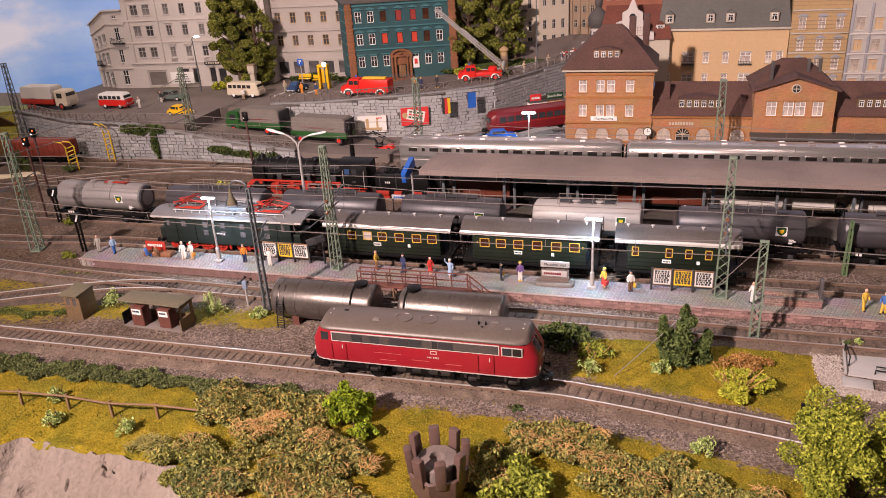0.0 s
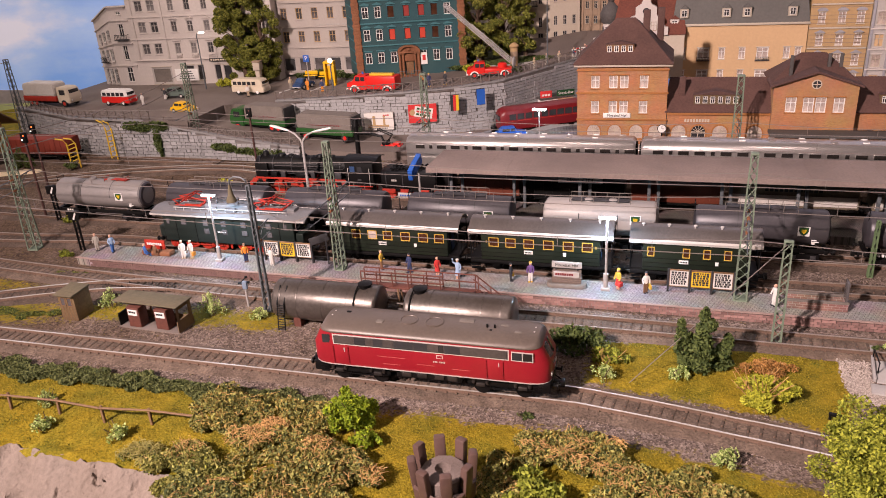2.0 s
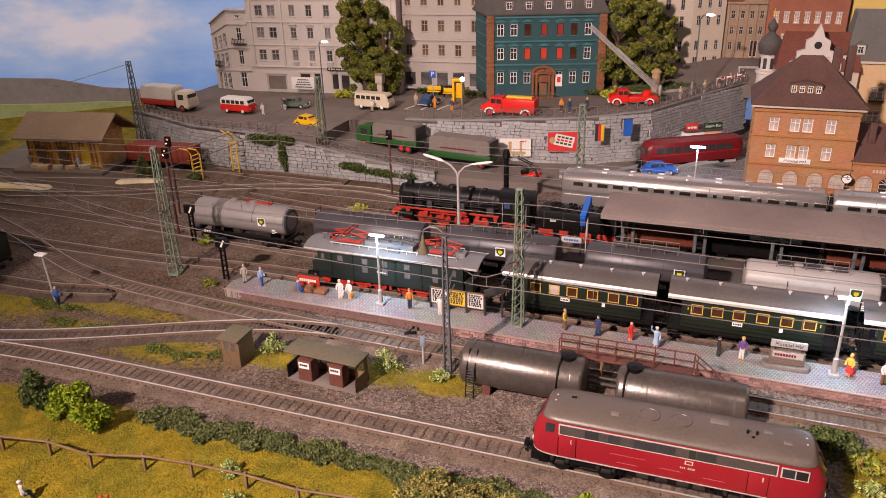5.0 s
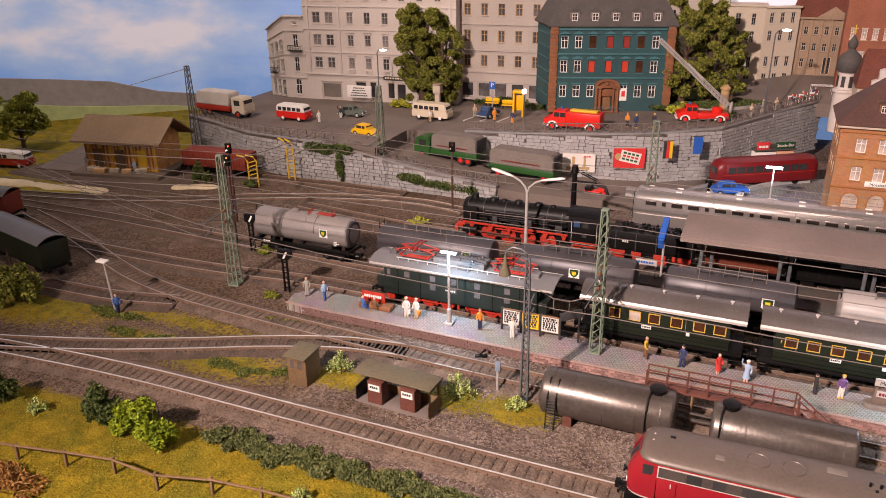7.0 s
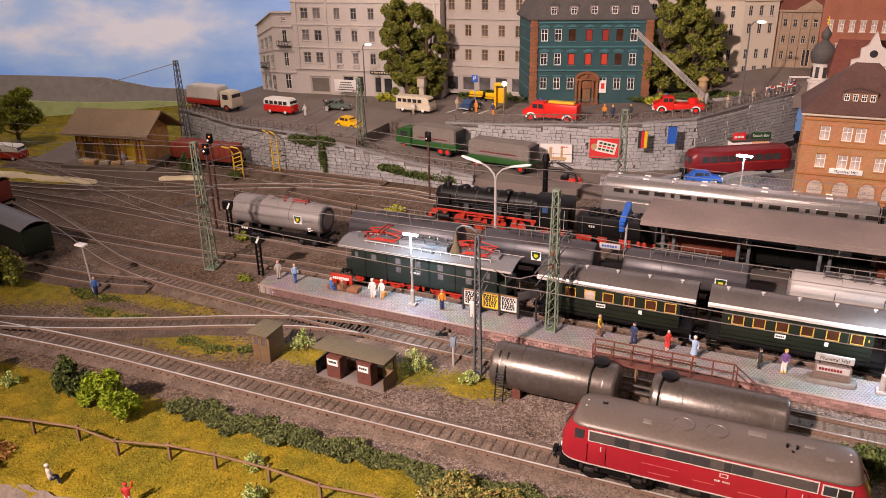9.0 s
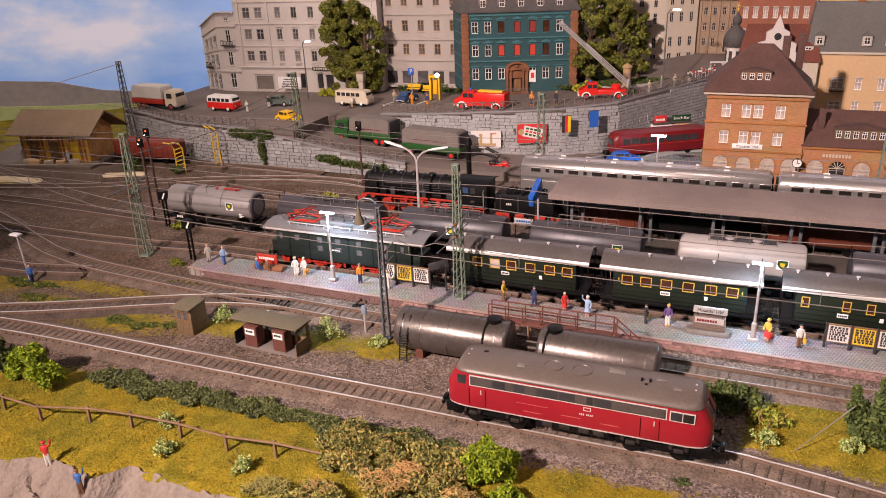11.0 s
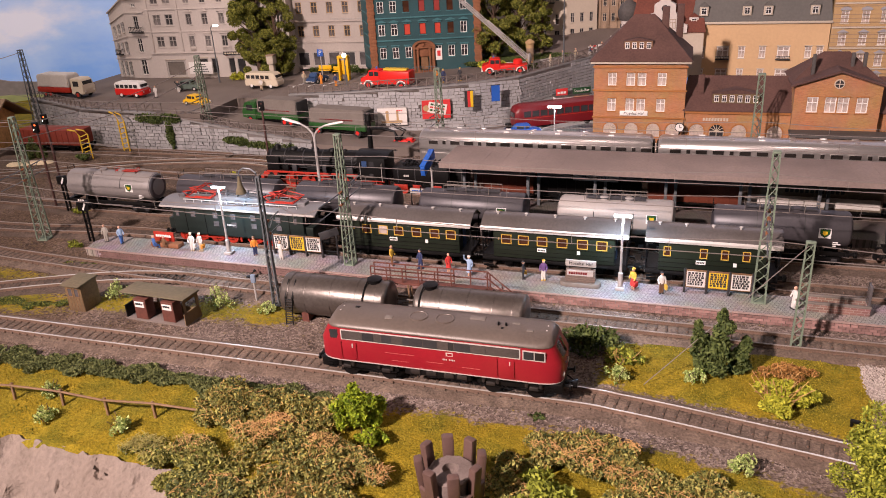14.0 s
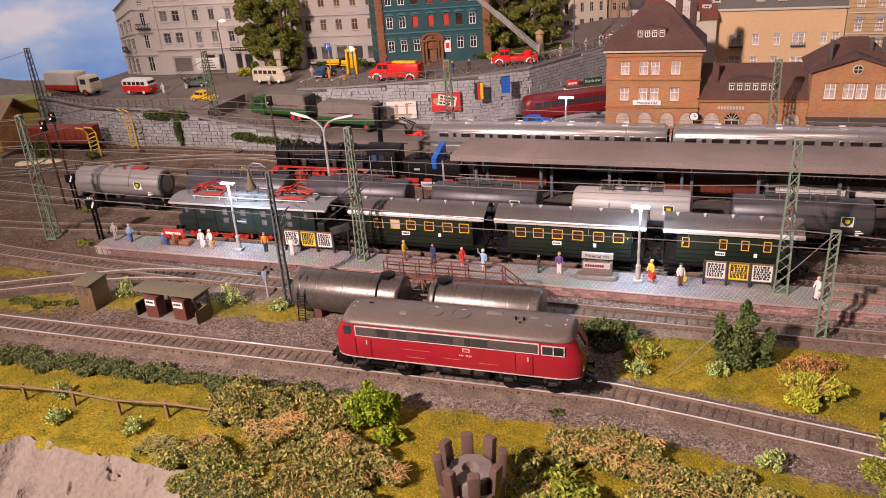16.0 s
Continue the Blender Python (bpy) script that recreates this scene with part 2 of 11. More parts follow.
def cyl(bm, p0, p1, r0, r1=None, n=10, mi=0, caps=True):
    r1 = r0 if r1 is None else r1
    p0, p1 = Vector(p0), Vector(p1)
    d, u, v = frame_axes(p1 - p0)
    rings = []
    for p, r in ((p0, r0), (p1, r1)):
        rings.append([bm.verts.new(p + (u * math.cos(2 * math.pi * i / n) + v * math.sin(2 * math.pi * i / n)) * r) for i in range(n)])
    for i in range(n):
        bm.faces.new((rings[0][i], rings[0][(i + 1) % n], rings[1][(i + 1) % n], rings[1][i])).material_index = mi
    if caps:
        bm.faces.new(rings[0][::-1]).material_index = mi
        bm.faces.new(rings[1]).material_index = mi
    return bm


def tube(bm, pts, r, n=5, mi=0):
    pts = [Vector(p) for p in pts]
    rings = []
    for i, p in enumerate(pts):
        d, u, v = frame_axes(pts[min(i + 1, len(pts) - 1)] - pts[max(i - 1, 0)])
        rings.append([bm.verts.new(p + (u * math.cos(2 * math.pi * k / n) + v * math.sin(2 * math.pi * k / n)) * r) for k in range(n)])
    for a, b in zip(rings, rings[1:]):
        for k in range(n):
            bm.faces.new((a[k], a[(k + 1) % n], b[(k + 1) % n], b[k])).material_index = mi
    bm.faces.new(rings[0][::-1]).material_index = mi
    bm.faces.new(rings[-1]).material_index = mi
    return bm


def prism(bm, pts, axis, lo, hi, mi=0):
    """A polygon of two coordinates, drawn out along axis; the coordinates left are in the order x, y, z."""
    def at(p, h):
        return {"x": (h, p[0], p[1]), "y": (p[0], h, p[1]), "z": (p[0], p[1], h)}[axis]
    a = [bm.verts.new(at(p, lo)) for p in pts]
    b = [bm.verts.new(at(p, hi)) for p in pts]
    n = len(pts)
    for i in range(n):
        bm.faces.new((a[i], a[(i + 1) % n], b[(i + 1) % n], b[i])).material_index = mi
    bm.faces.new(a[::-1]).material_index = mi
    bm.faces.new(b).material_index = mi
    return bm


def lathe(bm, profile, n=16, centre=(0, 0), mi=0):
    rings = [[bm.verts.new((centre[0] + r * math.cos(2 * math.pi * i / n), centre[1] + r * math.sin(2 * math.pi * i / n), z)) for i in range(n)] for r, z in profile]
    for a, b in zip(rings, rings[1:]):
        for i in range(n):
            bm.faces.new((a[i], a[(i + 1) % n], b[(i + 1) % n], b[i])).material_index = mi
    bm.faces.new(rings[0][::-1]).material_index = mi
    bm.faces.new(rings[-1]).material_index = mi
    return bm


def loft(bm, sections, mi=0, caps=True):
    """Rings of points with the same count, joined one after the other."""
    rings = [[bm.verts.new(p) for p in s] for s in sections]
    n = len(rings[0])
    for a, b in zip(rings, rings[1:]):
        for i in range(n):
            bm.faces.new((a[i], a[(i + 1) % n], b[(i + 1) % n], b[i])).material_index = mi
    if caps:
        bm.faces.new(rings[0][::-1]).material_index = mi
        bm.faces.new(rings[-1]).material_index = mi
    return bm


def ball(bm, c, r, n=8, m=6, squash=(1, 1, 1), mi=0):
    prof = [(max(0.02, math.sin(math.pi * i / m)), -math.cos(math.pi * i / m)) for i in range(m + 1)]
    rings = [[bm.verts.new((c[0] + r * squash[0] * a * math.cos(2 * math.pi * k / n), c[1] + r * squash[1] * a * math.sin(2 * math.pi * k / n), c[2] + r * squash[2] * z)) for k in range(n)] for a, z in prof]
    for a, b in zip(rings, rings[1:]):
        for i in range(n):
            bm.faces.new((a[i], a[(i + 1) % n], b[(i + 1) % n], b[i])).material_index = mi
    bm.faces.new(rings[0][::-1]).material_index = mi
    bm.faces.new(rings[-1]).material_index = mi
    return bm


def mesh_of(name, bm, material, sharp=38):
    bmesh.ops.recalc_face_normals(bm, faces=bm.faces)
    bm.transform(Matrix.Scale(MM, 4))
    me = bpy.data.meshes.new(name)
    bm.to_mesh(me)
    bm.free()
    for m in material if isinstance(material, (list, tuple)) else [material]:
        me.materials.append(m)
    if len(me.polygons):
        me.polygons.foreach_set("use_smooth", [True] * len(me.polygons))
        me.set_sharp_from_angle(angle=radians(sharp))
    return me


def part(name, bm, material, parent=None, label=""):
    """One mesh object, made of a bmesh in millimetres, under a thing or a part."""
    ob = new(name, mesh_of(name, bm, material))
    ob.parent = parent
    return tagged(ob, label)


def piece(name, me, parent, x=0, y=0, z=0, rz=0, scale=None):
    """An object of its own on a shared mesh."""
    ob = new(name, me)
    ob.parent = parent
    ob.matrix_basis = pose(x * MM, y * MM, z * MM, 0, 0, rz) @ (Matrix.Diagonal((*scale, 1)) if scale else Matrix())
    return ob


def thing(name, x, y, z, rz, label, category, group="", kind=""):
    ob = new(name)
    ob.empty_display_size = 0.01
    ob.matrix_basis = pose(x * MM, y * MM, z * MM, 0, 0, rz)
    return tagged(ob, label, category, group, kind)


def at(x, y, z=0, rz=0):
    return pose(x * MM, y * MM, z * MM, 0, 0, rz)


def raw(name, verts, faces, material, parent=None, smooth=False):
    me = bpy.data.meshes.new(name)
    me.from_pydata([tuple(v) for v in np.asarray(verts) * MM], [], faces)
    for m in material if isinstance(material, (list, tuple)) else [material]:
        me.materials.append(m)
    if smooth:
        me.polygons.foreach_set("use_smooth", [True] * len(me.polygons))
    ob = new(name, me)
    ob.parent = parent
    return ob


def leaf_cloud(name, clumps, count, size, material, parent, seed, flat=0.0):
    """Many small pointed leaves round clump centres (x, y, z, rx, ry, rz)."""
    rs = np.random.RandomState(seed)
    c = np.array(clumps)[rs.randint(0, len(clumps), count)]
    d = rs.normal(size=(count, 3))
    d /= np.linalg.norm(d, axis=1)[:, None]
    p = c[:, :3] + d * c[:, 3:] * (rs.uniform(0.35, 1.0, (count, 1)) ** 0.6)
    a = rs.normal(size=(count, 3)) + d * 0.3
    a[:, 2] *= 1 - flat
    a /= np.linalg.norm(a, axis=1)[:, None]
    b = np.cross(a, rs.normal(size=(count, 3)))
    b /= np.linalg.norm(b, axis=1)[:, None]
    s = size * rs.uniform(0.6, 1.4, (count, 1))
    v = np.stack([p - a * s, p - b * s * 0.5, p + a * s, p + b * s * 0.5], 1).reshape(-1, 3)
    return raw(name, v, np.arange(count * 4).reshape(-1, 4).tolist(), material, parent)


def noise2(x, y, s):
    return noise.noise(Vector((x / s, y / s, 3.7)))


def writing(name, text, size, material, parent, x, y, z, depth=0.15, face="front", width=None):
    """Raised letters on an upright face looking to -y (front), in the thing's own axes."""
    cu = bpy.data.curves.new(name, "FONT")
    cu.body, cu.size, cu.extrude, cu.align_x, cu.align_y = text, size * MM, depth * MM, "CENTER", "CENTER"
    cu.materials.append(material)
    cu.resolution_u = 2
    ob = new(name, cu)
    ob.parent = parent
    ob.matrix_basis = pose(x * MM, y * MM, z * MM, 90, 0, 0)
    return ob

# ---- room and backdrop ----


def sl(x):
    """The station's tracks and platforms run a little askew to the x axis."""
    return -0.014 * (x + 250)


SKEW = -0.8
ROOMWALL = mat("room_wall", (0.55, 0.50, 0.46), 0.9)
bm = bmesh.new()
box(bm, -2600, -2500, -1500, 1800, -900, 1900)
tagged(part("wall_west", bm, ROOMWALL), "plain pale room wall", "wall", kind="structure")
bm = bmesh.new()
box(bm, 1500, 1600, -1500, 1800, -900, 1900)
tagged(part("wall_east", bm, ROOMWALL), "plain pale room wall", "wall", kind="structure")
bm = bmesh.new()
box(bm, -2500, 1500, -1600, -1500, -900, 1900)
tagged(part("wall_south", bm, ROOMWALL), "plain pale room wall", "wall", kind="structure")
bm = bmesh.new()
box(bm, -2500, 1500, 1700, 1800, -900, 1900)
tagged(part("wall_north", bm, ROOMWALL), "plain pale room wall", "wall", kind="structure")
bm = bmesh.new()
box(bm, -2600, 1600, -1600, 1800, 1900, 1950)
tagged(part("ceiling", bm, mat("dim_ceiling", (0.30, 0.27, 0.25), 0.9)), "plain dim room ceiling", "ceiling", kind="structure")
bm = bmesh.new()
box(bm, -2600, 1600, -1600, 1800, -950, -900)
tagged(part("floor", bm, mat("room_floor", (0.20, 0.15, 0.12), 0.7)), "plain brown room floor", "floor", kind="structure")


def sky_material():
    m = bpy.data.materials.new("painted_sky")
    m.use_nodes = True
    nt = m.node_tree
    b = nt.nodes["Principled BSDF"]
    tc = nt.nodes.new("ShaderNodeTexCoord")
    mp = nt.nodes.new("ShaderNodeMapping")
    mp.inputs["Scale"].default_value = (2.4, 2.4, 5.0)
    mp.inputs["Location"].default_value = (0.35, 0.0, 0.55)
    nt.links.new(tc.outputs["Object"], mp.inputs["Vector"])
    n = nt.nodes.new("ShaderNodeTexNoise")
    n.inputs["Scale"].default_value, n.inputs["Detail"].default_value, n.inputs["Roughness"].default_value = 1.0, 7.0, 0.55
    nt.links.new(mp.outputs[0], n.inputs["Vector"])
    r = nt.nodes.new("ShaderNodeValToRGB")
    r.color_ramp.elements[0].position, r.color_ramp.elements[0].color = 0.38, (0.17, 0.30, 0.62, 1)
    r.color_ramp.elements[1].position, r.color_ramp.elements[1].color = 0.60, (0.62, 0.58, 0.66, 1)
    e = r.color_ramp.elements.new(0.50)
    e.color = (0.32, 0.42, 0.66, 1)
    # clear blue low over the hills, a bank of cloud higher up
    sep = nt.nodes.new("ShaderNodeSeparateXYZ")
    nt.links.new(tc.outputs["Object"], sep.inputs[0])
    lift = nt.nodes.new("ShaderNodeMapRange")
    lift.inputs["From Min"].default_value, lift.inputs["From Max"].default_value = 0.03, 0.22
    lift.inputs["To Min"].default_value, lift.inputs["To Max"].default_value = -0.13, 0.10
    nt.links.new(sep.outputs["Z"], lift.inputs["Value"])
    bias = nt.nodes.new("ShaderNodeMath")
    nt.links.new(n.outputs["Fac"], bias.inputs[0])
    nt.links.new(lift.outputs[0], bias.inputs[1])
    nt.links.new(bias.outputs[0], r.inputs["Fac"])
    nt.links.new(r.outputs["Color"], b.inputs["Base Color"])
    nt.links.new(r.outputs["Color"], b.inputs["Emission Color"])
    # the board is no lamp; its own glow makes up for weak lamplight
    b.inputs["Emission Strength"].default_value = 0.62
    b.inputs["Roughness"].default_value = 0.7
    return m


def board(name, line, lows, highs, material, parent, push=0.0):
    """An upright painted board along a plan line, with its own lower and upper edge."""
    bm = bmesh.new()
    rows = []
    for (x, y), a, b in zip(line, lows, highs):
        rows.append([bm.verts.new((x + push * 0.6, y - push, z)) for z in (a, b)] + [bm.verts.new((x, y + 4, z)) for z in (b, a)])
    for p, q in zip(rows, rows[1:]):
        for i in range(4):
            bm.faces.new((p[i], q[i], q[(i + 1) % 4], p[(i + 1) % 4]))
    bm.faces.new(rows[0])
    bm.faces.new(rows[-1][::-1])
    return part(name, bm, material, parent)


backdrop = thing("backdrop", 0, 0, 0, 0, "painted sky backdrop with white clouds, dark hills and green fields", "backdrop", kind="structure")
LINE = [(900, 1400), (-700, 1400), (-960, 1330), (-1079, 1286), (-1200, 1250), (-1252, 1205), (-1313, 1151), (-1380, 1092), (-1444, 1036), (-1600, 900), (-1750, 400)]
board("sky", LINE, [-60] * 11, [900] * 11, sky_material(), backdrop)
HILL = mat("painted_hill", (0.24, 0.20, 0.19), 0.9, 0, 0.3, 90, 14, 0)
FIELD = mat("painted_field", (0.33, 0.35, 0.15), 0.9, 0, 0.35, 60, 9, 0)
# added glow brightens the hill and field boards, which get little lamplight
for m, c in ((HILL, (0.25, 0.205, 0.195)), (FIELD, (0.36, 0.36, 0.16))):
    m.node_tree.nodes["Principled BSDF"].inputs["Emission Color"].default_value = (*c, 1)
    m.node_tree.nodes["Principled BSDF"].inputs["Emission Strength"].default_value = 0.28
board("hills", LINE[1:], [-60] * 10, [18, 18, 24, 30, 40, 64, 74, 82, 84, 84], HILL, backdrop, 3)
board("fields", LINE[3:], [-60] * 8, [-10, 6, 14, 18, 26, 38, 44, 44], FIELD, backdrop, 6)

# ---- ground ----
A_LINE = [(-900, 424), (-800, 434), (-700, 443), (-600, 448), (-450, 448), (-300, 448), (-150, 448), (-60, 448), (-35, 445.5), (0, 440.5), (40, 433.5), (97, 423.5), (160, 409), (260, 380)]


def a_track(x):
    xs = [p[0] for p in A_LINE]
    return float(np.interp(x, xs, [p[1] for p in A_LINE]))


def blob(x, y, cx, cy, rx, ry):
    return 1 - ((x - cx) / rx) ** 2 - ((y - cy) / ry) ** 2


def grass_at(x, y):
    """Above 0 where turf grows."""
    ta = a_track(x)
    wob = 6 * noise2(x, y, 26) + 3 * noise2(x, y, 9)
    front = (ta - 36 - y + wob) / 12
    isle = min((y - ta - 22 + wob) / 10, (x + 48 + wob) / 12, (530 - y + wob) / 8, (124 - x - (530 - y) * 0.12 + wob) / 10)
    spots = max(blob(x + wob, y + wob, -322, 512, 30, 17), blob(x + wob, y, -366, 512, 26, 16), blob(x + wob, y, -460, 505, 26, 13), blob(x + wob, y + wob, -560, 492, 50, 18) * 0.5 + 0.1 * noise2(x, y, 5),
                blob(x + wob, y, -640, 500, 40, 10) * 0.4, blob(x + wob, y, -640, 536, 60, 9) * 0.4, blob(x, y + wob, -800, 515, 90, 32), 0.6 if x < -1050 and y < 780 else -1)
    west = (-1030 - x + (y - 700) * 0.2 + wob * 3) / 40
    return max(min(front, 1), min(isle, 1), min(spots * 0.5, 0.3), min(west, 1))


def cliff_y(x):
    return float(np.interp(x, [-700, -588, -511, -493, -478, -466, -448, -424, -418, -411, -387, -350, -310, -279, -268, -258, -235, -120, 0, 300], [284, 307, 311, 316, 322, 324, 323, 318, 325, 335, 334, 332, 330, 328, 318, 303, 297, 285, 270, 250]))


def edge_y(x):
    return cliff_y(x) + 2.2 * noise2(x, 0, 9)


def gz(x, y):
    z = 0.7 * noise2(x, y, 40)
    g = grass_at(x, y)
    if g > 0:
        z += 1.2 * g * (1 + noise2(x, y, 18))
    e = edge_y(x)
    if y < e:
        z -= (e - y) * 3.2
    elif y < e + 50:
        z -= ((e + 50 - y) / 50) ** 2 * 7
    return max(z, -260)


def ground_material():
    """Turf and brown ballast, told apart by a painted mask; bare rock where the sheet is steep is a separate crag."""
    m = bpy.data.materials.new("ground_cover")
    m.use_nodes = True
    nt = m.node_tree
    b = nt.nodes["Principled BSDF"]
    tc = nt.nodes.new("ShaderNodeTexCoord")

    def noise_at(scale, detail=3.0):
        n = nt.nodes.new("ShaderNodeTexNoise")
        n.inputs["Scale"].default_value, n.inputs["Detail"].default_value = scale, detail
        nt.links.new(tc.outputs["Object"], n.inputs["Vector"])
        return n.outputs["Fac"]

    def ramp(fac, *stops):
        r = nt.nodes.new("ShaderNodeValToRGB")
        while len(r.color_ramp.elements) < len(stops):
            r.color_ramp.elements.new(0.5)
        for e, (p, c) in zip(r.color_ramp.elements, stops):
            e.position, e.color = p, (*c, 1)
        nt.links.new(fac, r.inputs["Fac"])
        return r.outputs["Color"]

    def mixed(f, a, c):
        k = nt.nodes.new("ShaderNodeMix")
        k.data_type = "RGBA"
        nt.links.new(f, k.inputs["Factor"])
        nt.links.new(a, k.inputs["A"])
        nt.links.new(c, k.inputs["B"])
        return k.outputs["Result"]

    def total(x, y):
        k = nt.nodes.new("ShaderNodeMath")
        k.operation = "MULTIPLY_ADD"
        nt.links.new(x, k.inputs[0])
        k.inputs[1].default_value = 0.55
        half = nt.nodes.new("ShaderNodeMath")
        half.operation = "MULTIPLY"
        half.inputs[1].default_value = 0.45
        nt.links.new(y, half.inputs[0])
        nt.links.new(half.outputs[0], k.inputs[2])
        return k.outputs[0]

    vor = nt.nodes.new("ShaderNodeTexVoronoi")
    vor.inputs["Scale"].default_value = 620
    nt.links.new(tc.outputs["Object"], vor.inputs["Vector"])
    grit = total(vor.outputs["Color"], noise_at(35, 5))
    earth = ramp(grit, (0.25, (0.038, 0.024, 0.016)), (0.5, (0.098, 0.062, 0.041)), (0.75, (0.18, 0.122, 0.085)))
    slag = ramp(grit, (0.25, (0.060, 0.044, 0.037)), (0.5, (0.160, 0.120, 0.102)), (0.75, (0.310, 0.246, 0.216)))
    place = nt.nodes.new("ShaderNodeSeparateXYZ")
    nt.links.new(tc.outputs["Object"], place.inputs[0])
    east = nt.nodes.new("ShaderNodeMapRange")
    east.inputs["From Min"].default_value, east.inputs["From Max"].default_value = -0.52, -0.36
    nt.links.new(place.outputs["X"], east.inputs["Value"])
    stones = mixed(total(east.outputs[0], ramp(noise_at(9, 4), (0.40, (0, 0, 0)), (0.60, (1, 1, 1)))), earth, slag)
    dry = ramp(total(noise_at(700, 4), noise_at(90, 4)), (0.34, (0.125, 0.098, 0.007)), (0.5, (0.24, 0.172, 0.012)), (0.66, (0.36, 0.25, 0.022)))
    lush = ramp(total(noise_at(700, 4), noise_at(90, 4)), (0.34, (0.075, 0.072, 0.006)), (0.5, (0.170, 0.142, 0.012)), (0.66, (0.28, 0.22, 0.022)))
    turf = mixed(ramp(noise_at(30, 5), (0.42, (0, 0, 0)), (0.62, (1, 1, 1))), dry, lush)
    att = nt.nodes.new("ShaderNodeAttribute")
    att.attribute_name = "turf"
    edge = nt.nodes.new("ShaderNodeMath")
    edge.operation = "MULTIPLY_ADD"
    nt.links.new(noise_at(300, 5), edge.inputs[0])
    edge.inputs[1].default_value = 1.1
    nt.links.new(att.outputs["Fac"], edge.inputs[2])
    sharp = nt.nodes.new("ShaderNodeMapRange")
    sharp.inputs["From Min"].default_value, sharp.inputs["From Max"].default_value = 0.92, 1.15
    nt.links.new(edge.outputs[0], sharp.inputs["Value"])
    nt.links.new(mixed(sharp.outputs[0], stones, turf), b.inputs["Base Color"])
    b.inputs["Roughness"].default_value = 0.95
    b.inputs["Specular IOR Level"].default_value = 0.2
    bp = nt.nodes.new("ShaderNodeBump")
    bp.inputs["Strength"].default_value, bp.inputs["Distance"].default_value = 0.8, 0.0012
    nt.links.new(total(vor.outputs["Distance"], noise_at(500, 3)), bp.inputs["Height"])
    nt.links.new(bp.outputs[0], b.inputs["Normal"])
    return m


def make_ground():
    xs = list(range(-1700, -900, 25)) + list(range(-900, 260, 6)) + list(range(260, 900, 25))
    ys = list(range(170, 620, 6)) + list(range(620, 1420, 20))
    vs = [(x, y, gz(x, y)) for y in ys for x in xs]
    n = len(xs)
    fs = [(j * n + i, j * n + i + 1, (j + 1) * n + i + 1, (j + 1) * n + i) for j in range(len(ys) - 1) for i in range(n - 1)]
    ob = raw("ground", vs, fs, ground_material(), smooth=True)
    a = ob.data.attributes.new("turf", "FLOAT", "POINT")
    a.data.foreach_set("value", [max(0.0, min(1.0, 0.5 + 0.5 * grass_at(x, y))) for x, y, z in vs])
    return tagged(ob, "brown ballast yard and yellow-green turf of the layout", "ground", kind="structure")


make_ground()

# ---- tracks ----


def smooth_line(pts, step):
    """Even steps along a soft curve through plan points."""
    dense = []
    for i in range(len(pts) - 1):
        p = [Vector(pts[max(0, min(len(pts) - 1, i + k))]) for k in (-1, 0, 1, 2)]
        for j in range(24):
            t = j / 24
            dense.append(0.5 * ((2 * p[1]) + (p[2] - p[0]) * t + (2 * p[0] - 5 * p[1] + 4 * p[2] - p[3]) * t * t + (3 * p[1] - p[0] - 3 * p[2] + p[3]) * t ** 3))
    dense.append(Vector(pts[-1]))
    out, left = [dense[0]], step
    for a, b in zip(dense, dense[1:]):
        d = (b - a).length
        while d >= left:
            a = a.lerp(b, left / d)
            d = (b - a).length
            out.append(a.copy())
            left = step
        left -= d
    return out


def sleeper_mesh():
    bm = bmesh.new()
    box(bm, -0.95, 0.95, -11.0, 11.0, 0.2, 2.4, 0.25)
    cyl(bm, (0, 0, 2.4), (0, 0, 3.3), 0.75, 0.55, n=6)
    for s in (-1, 1):
        for o in (-1.5, 1.5):
            box(bm, -0.8, 0.8, s * 8.7 + o - 0.6, s * 8.7 + o + 0.6, 2.4, 3.3, 0, 1)
    for f in bm.faces:
        if f.calc_center_median().z > 2.45:
            f.material_index = 1
    return mesh_of("sleeper", bm, [SLEEPER, RAIL_WEB])


SLEEPER_ME = sleeper_mesh()


def railway(pts, label, rail=RAIL, z=0.0, ties=True, bed=None):
    tr = thing("railway_track", 0, 0, z, 0, label, "railway track", "tracks of the station yard", kind="structure")
    line = smooth_line(pts, 7.4)
    dirs = [(line[min(i + 1, len(line) - 1)] - line[max(i - 1, 0)]).normalized() for i in range(len(line))]
    bm = bmesh.new()
    a = [[bm.verts.new((p.x - d.y * o, p.y + d.x * o, h)) for o, h in ((-19, 0.1), (-12, 2.05), (12, 2.05), (19, 0.1))] for p, d in zip(line, dirs)]
    for p, q in zip(a, a[1:]):
        for i in range(3):
            bm.faces.new((p[i], q[i], q[i + 1], p[i + 1]))
    part("ballast_bed", bm, bed or BALLAST_DIM, tr)
    for side in (-1, 1):
        bm = bmesh.new()
        prof = ((-0.9, 2.3), (-0.9, 2.7), (-0.25, 2.9), (-0.24, 4.3), (-0.42, 4.5), (-0.42, 5.0), (0.42, 5.0), (0.42, 4.5), (0.24, 4.3), (0.25, 2.9), (0.9, 2.7), (0.9, 2.3))
        loft(bm, [[(p.x - d.y * (side * 8.7 + o), p.y + d.x * (side * 8.7 + o), h) for o, h in prof] for p, d in zip(line, dirs)])
        for f in bm.faces:
            f.material_index = 1 if f.calc_center_median().z > 4.35 else 0
        part("rail", bm, [RAIL_WEB, rail], tr)
    if ties:
        for p, d in zip(line, dirs):
            piece("sleeper", SLEEPER_ME, tr, p.x, p.y, 0, math.degrees(math.atan2(d.y, d.x)))
    return tr


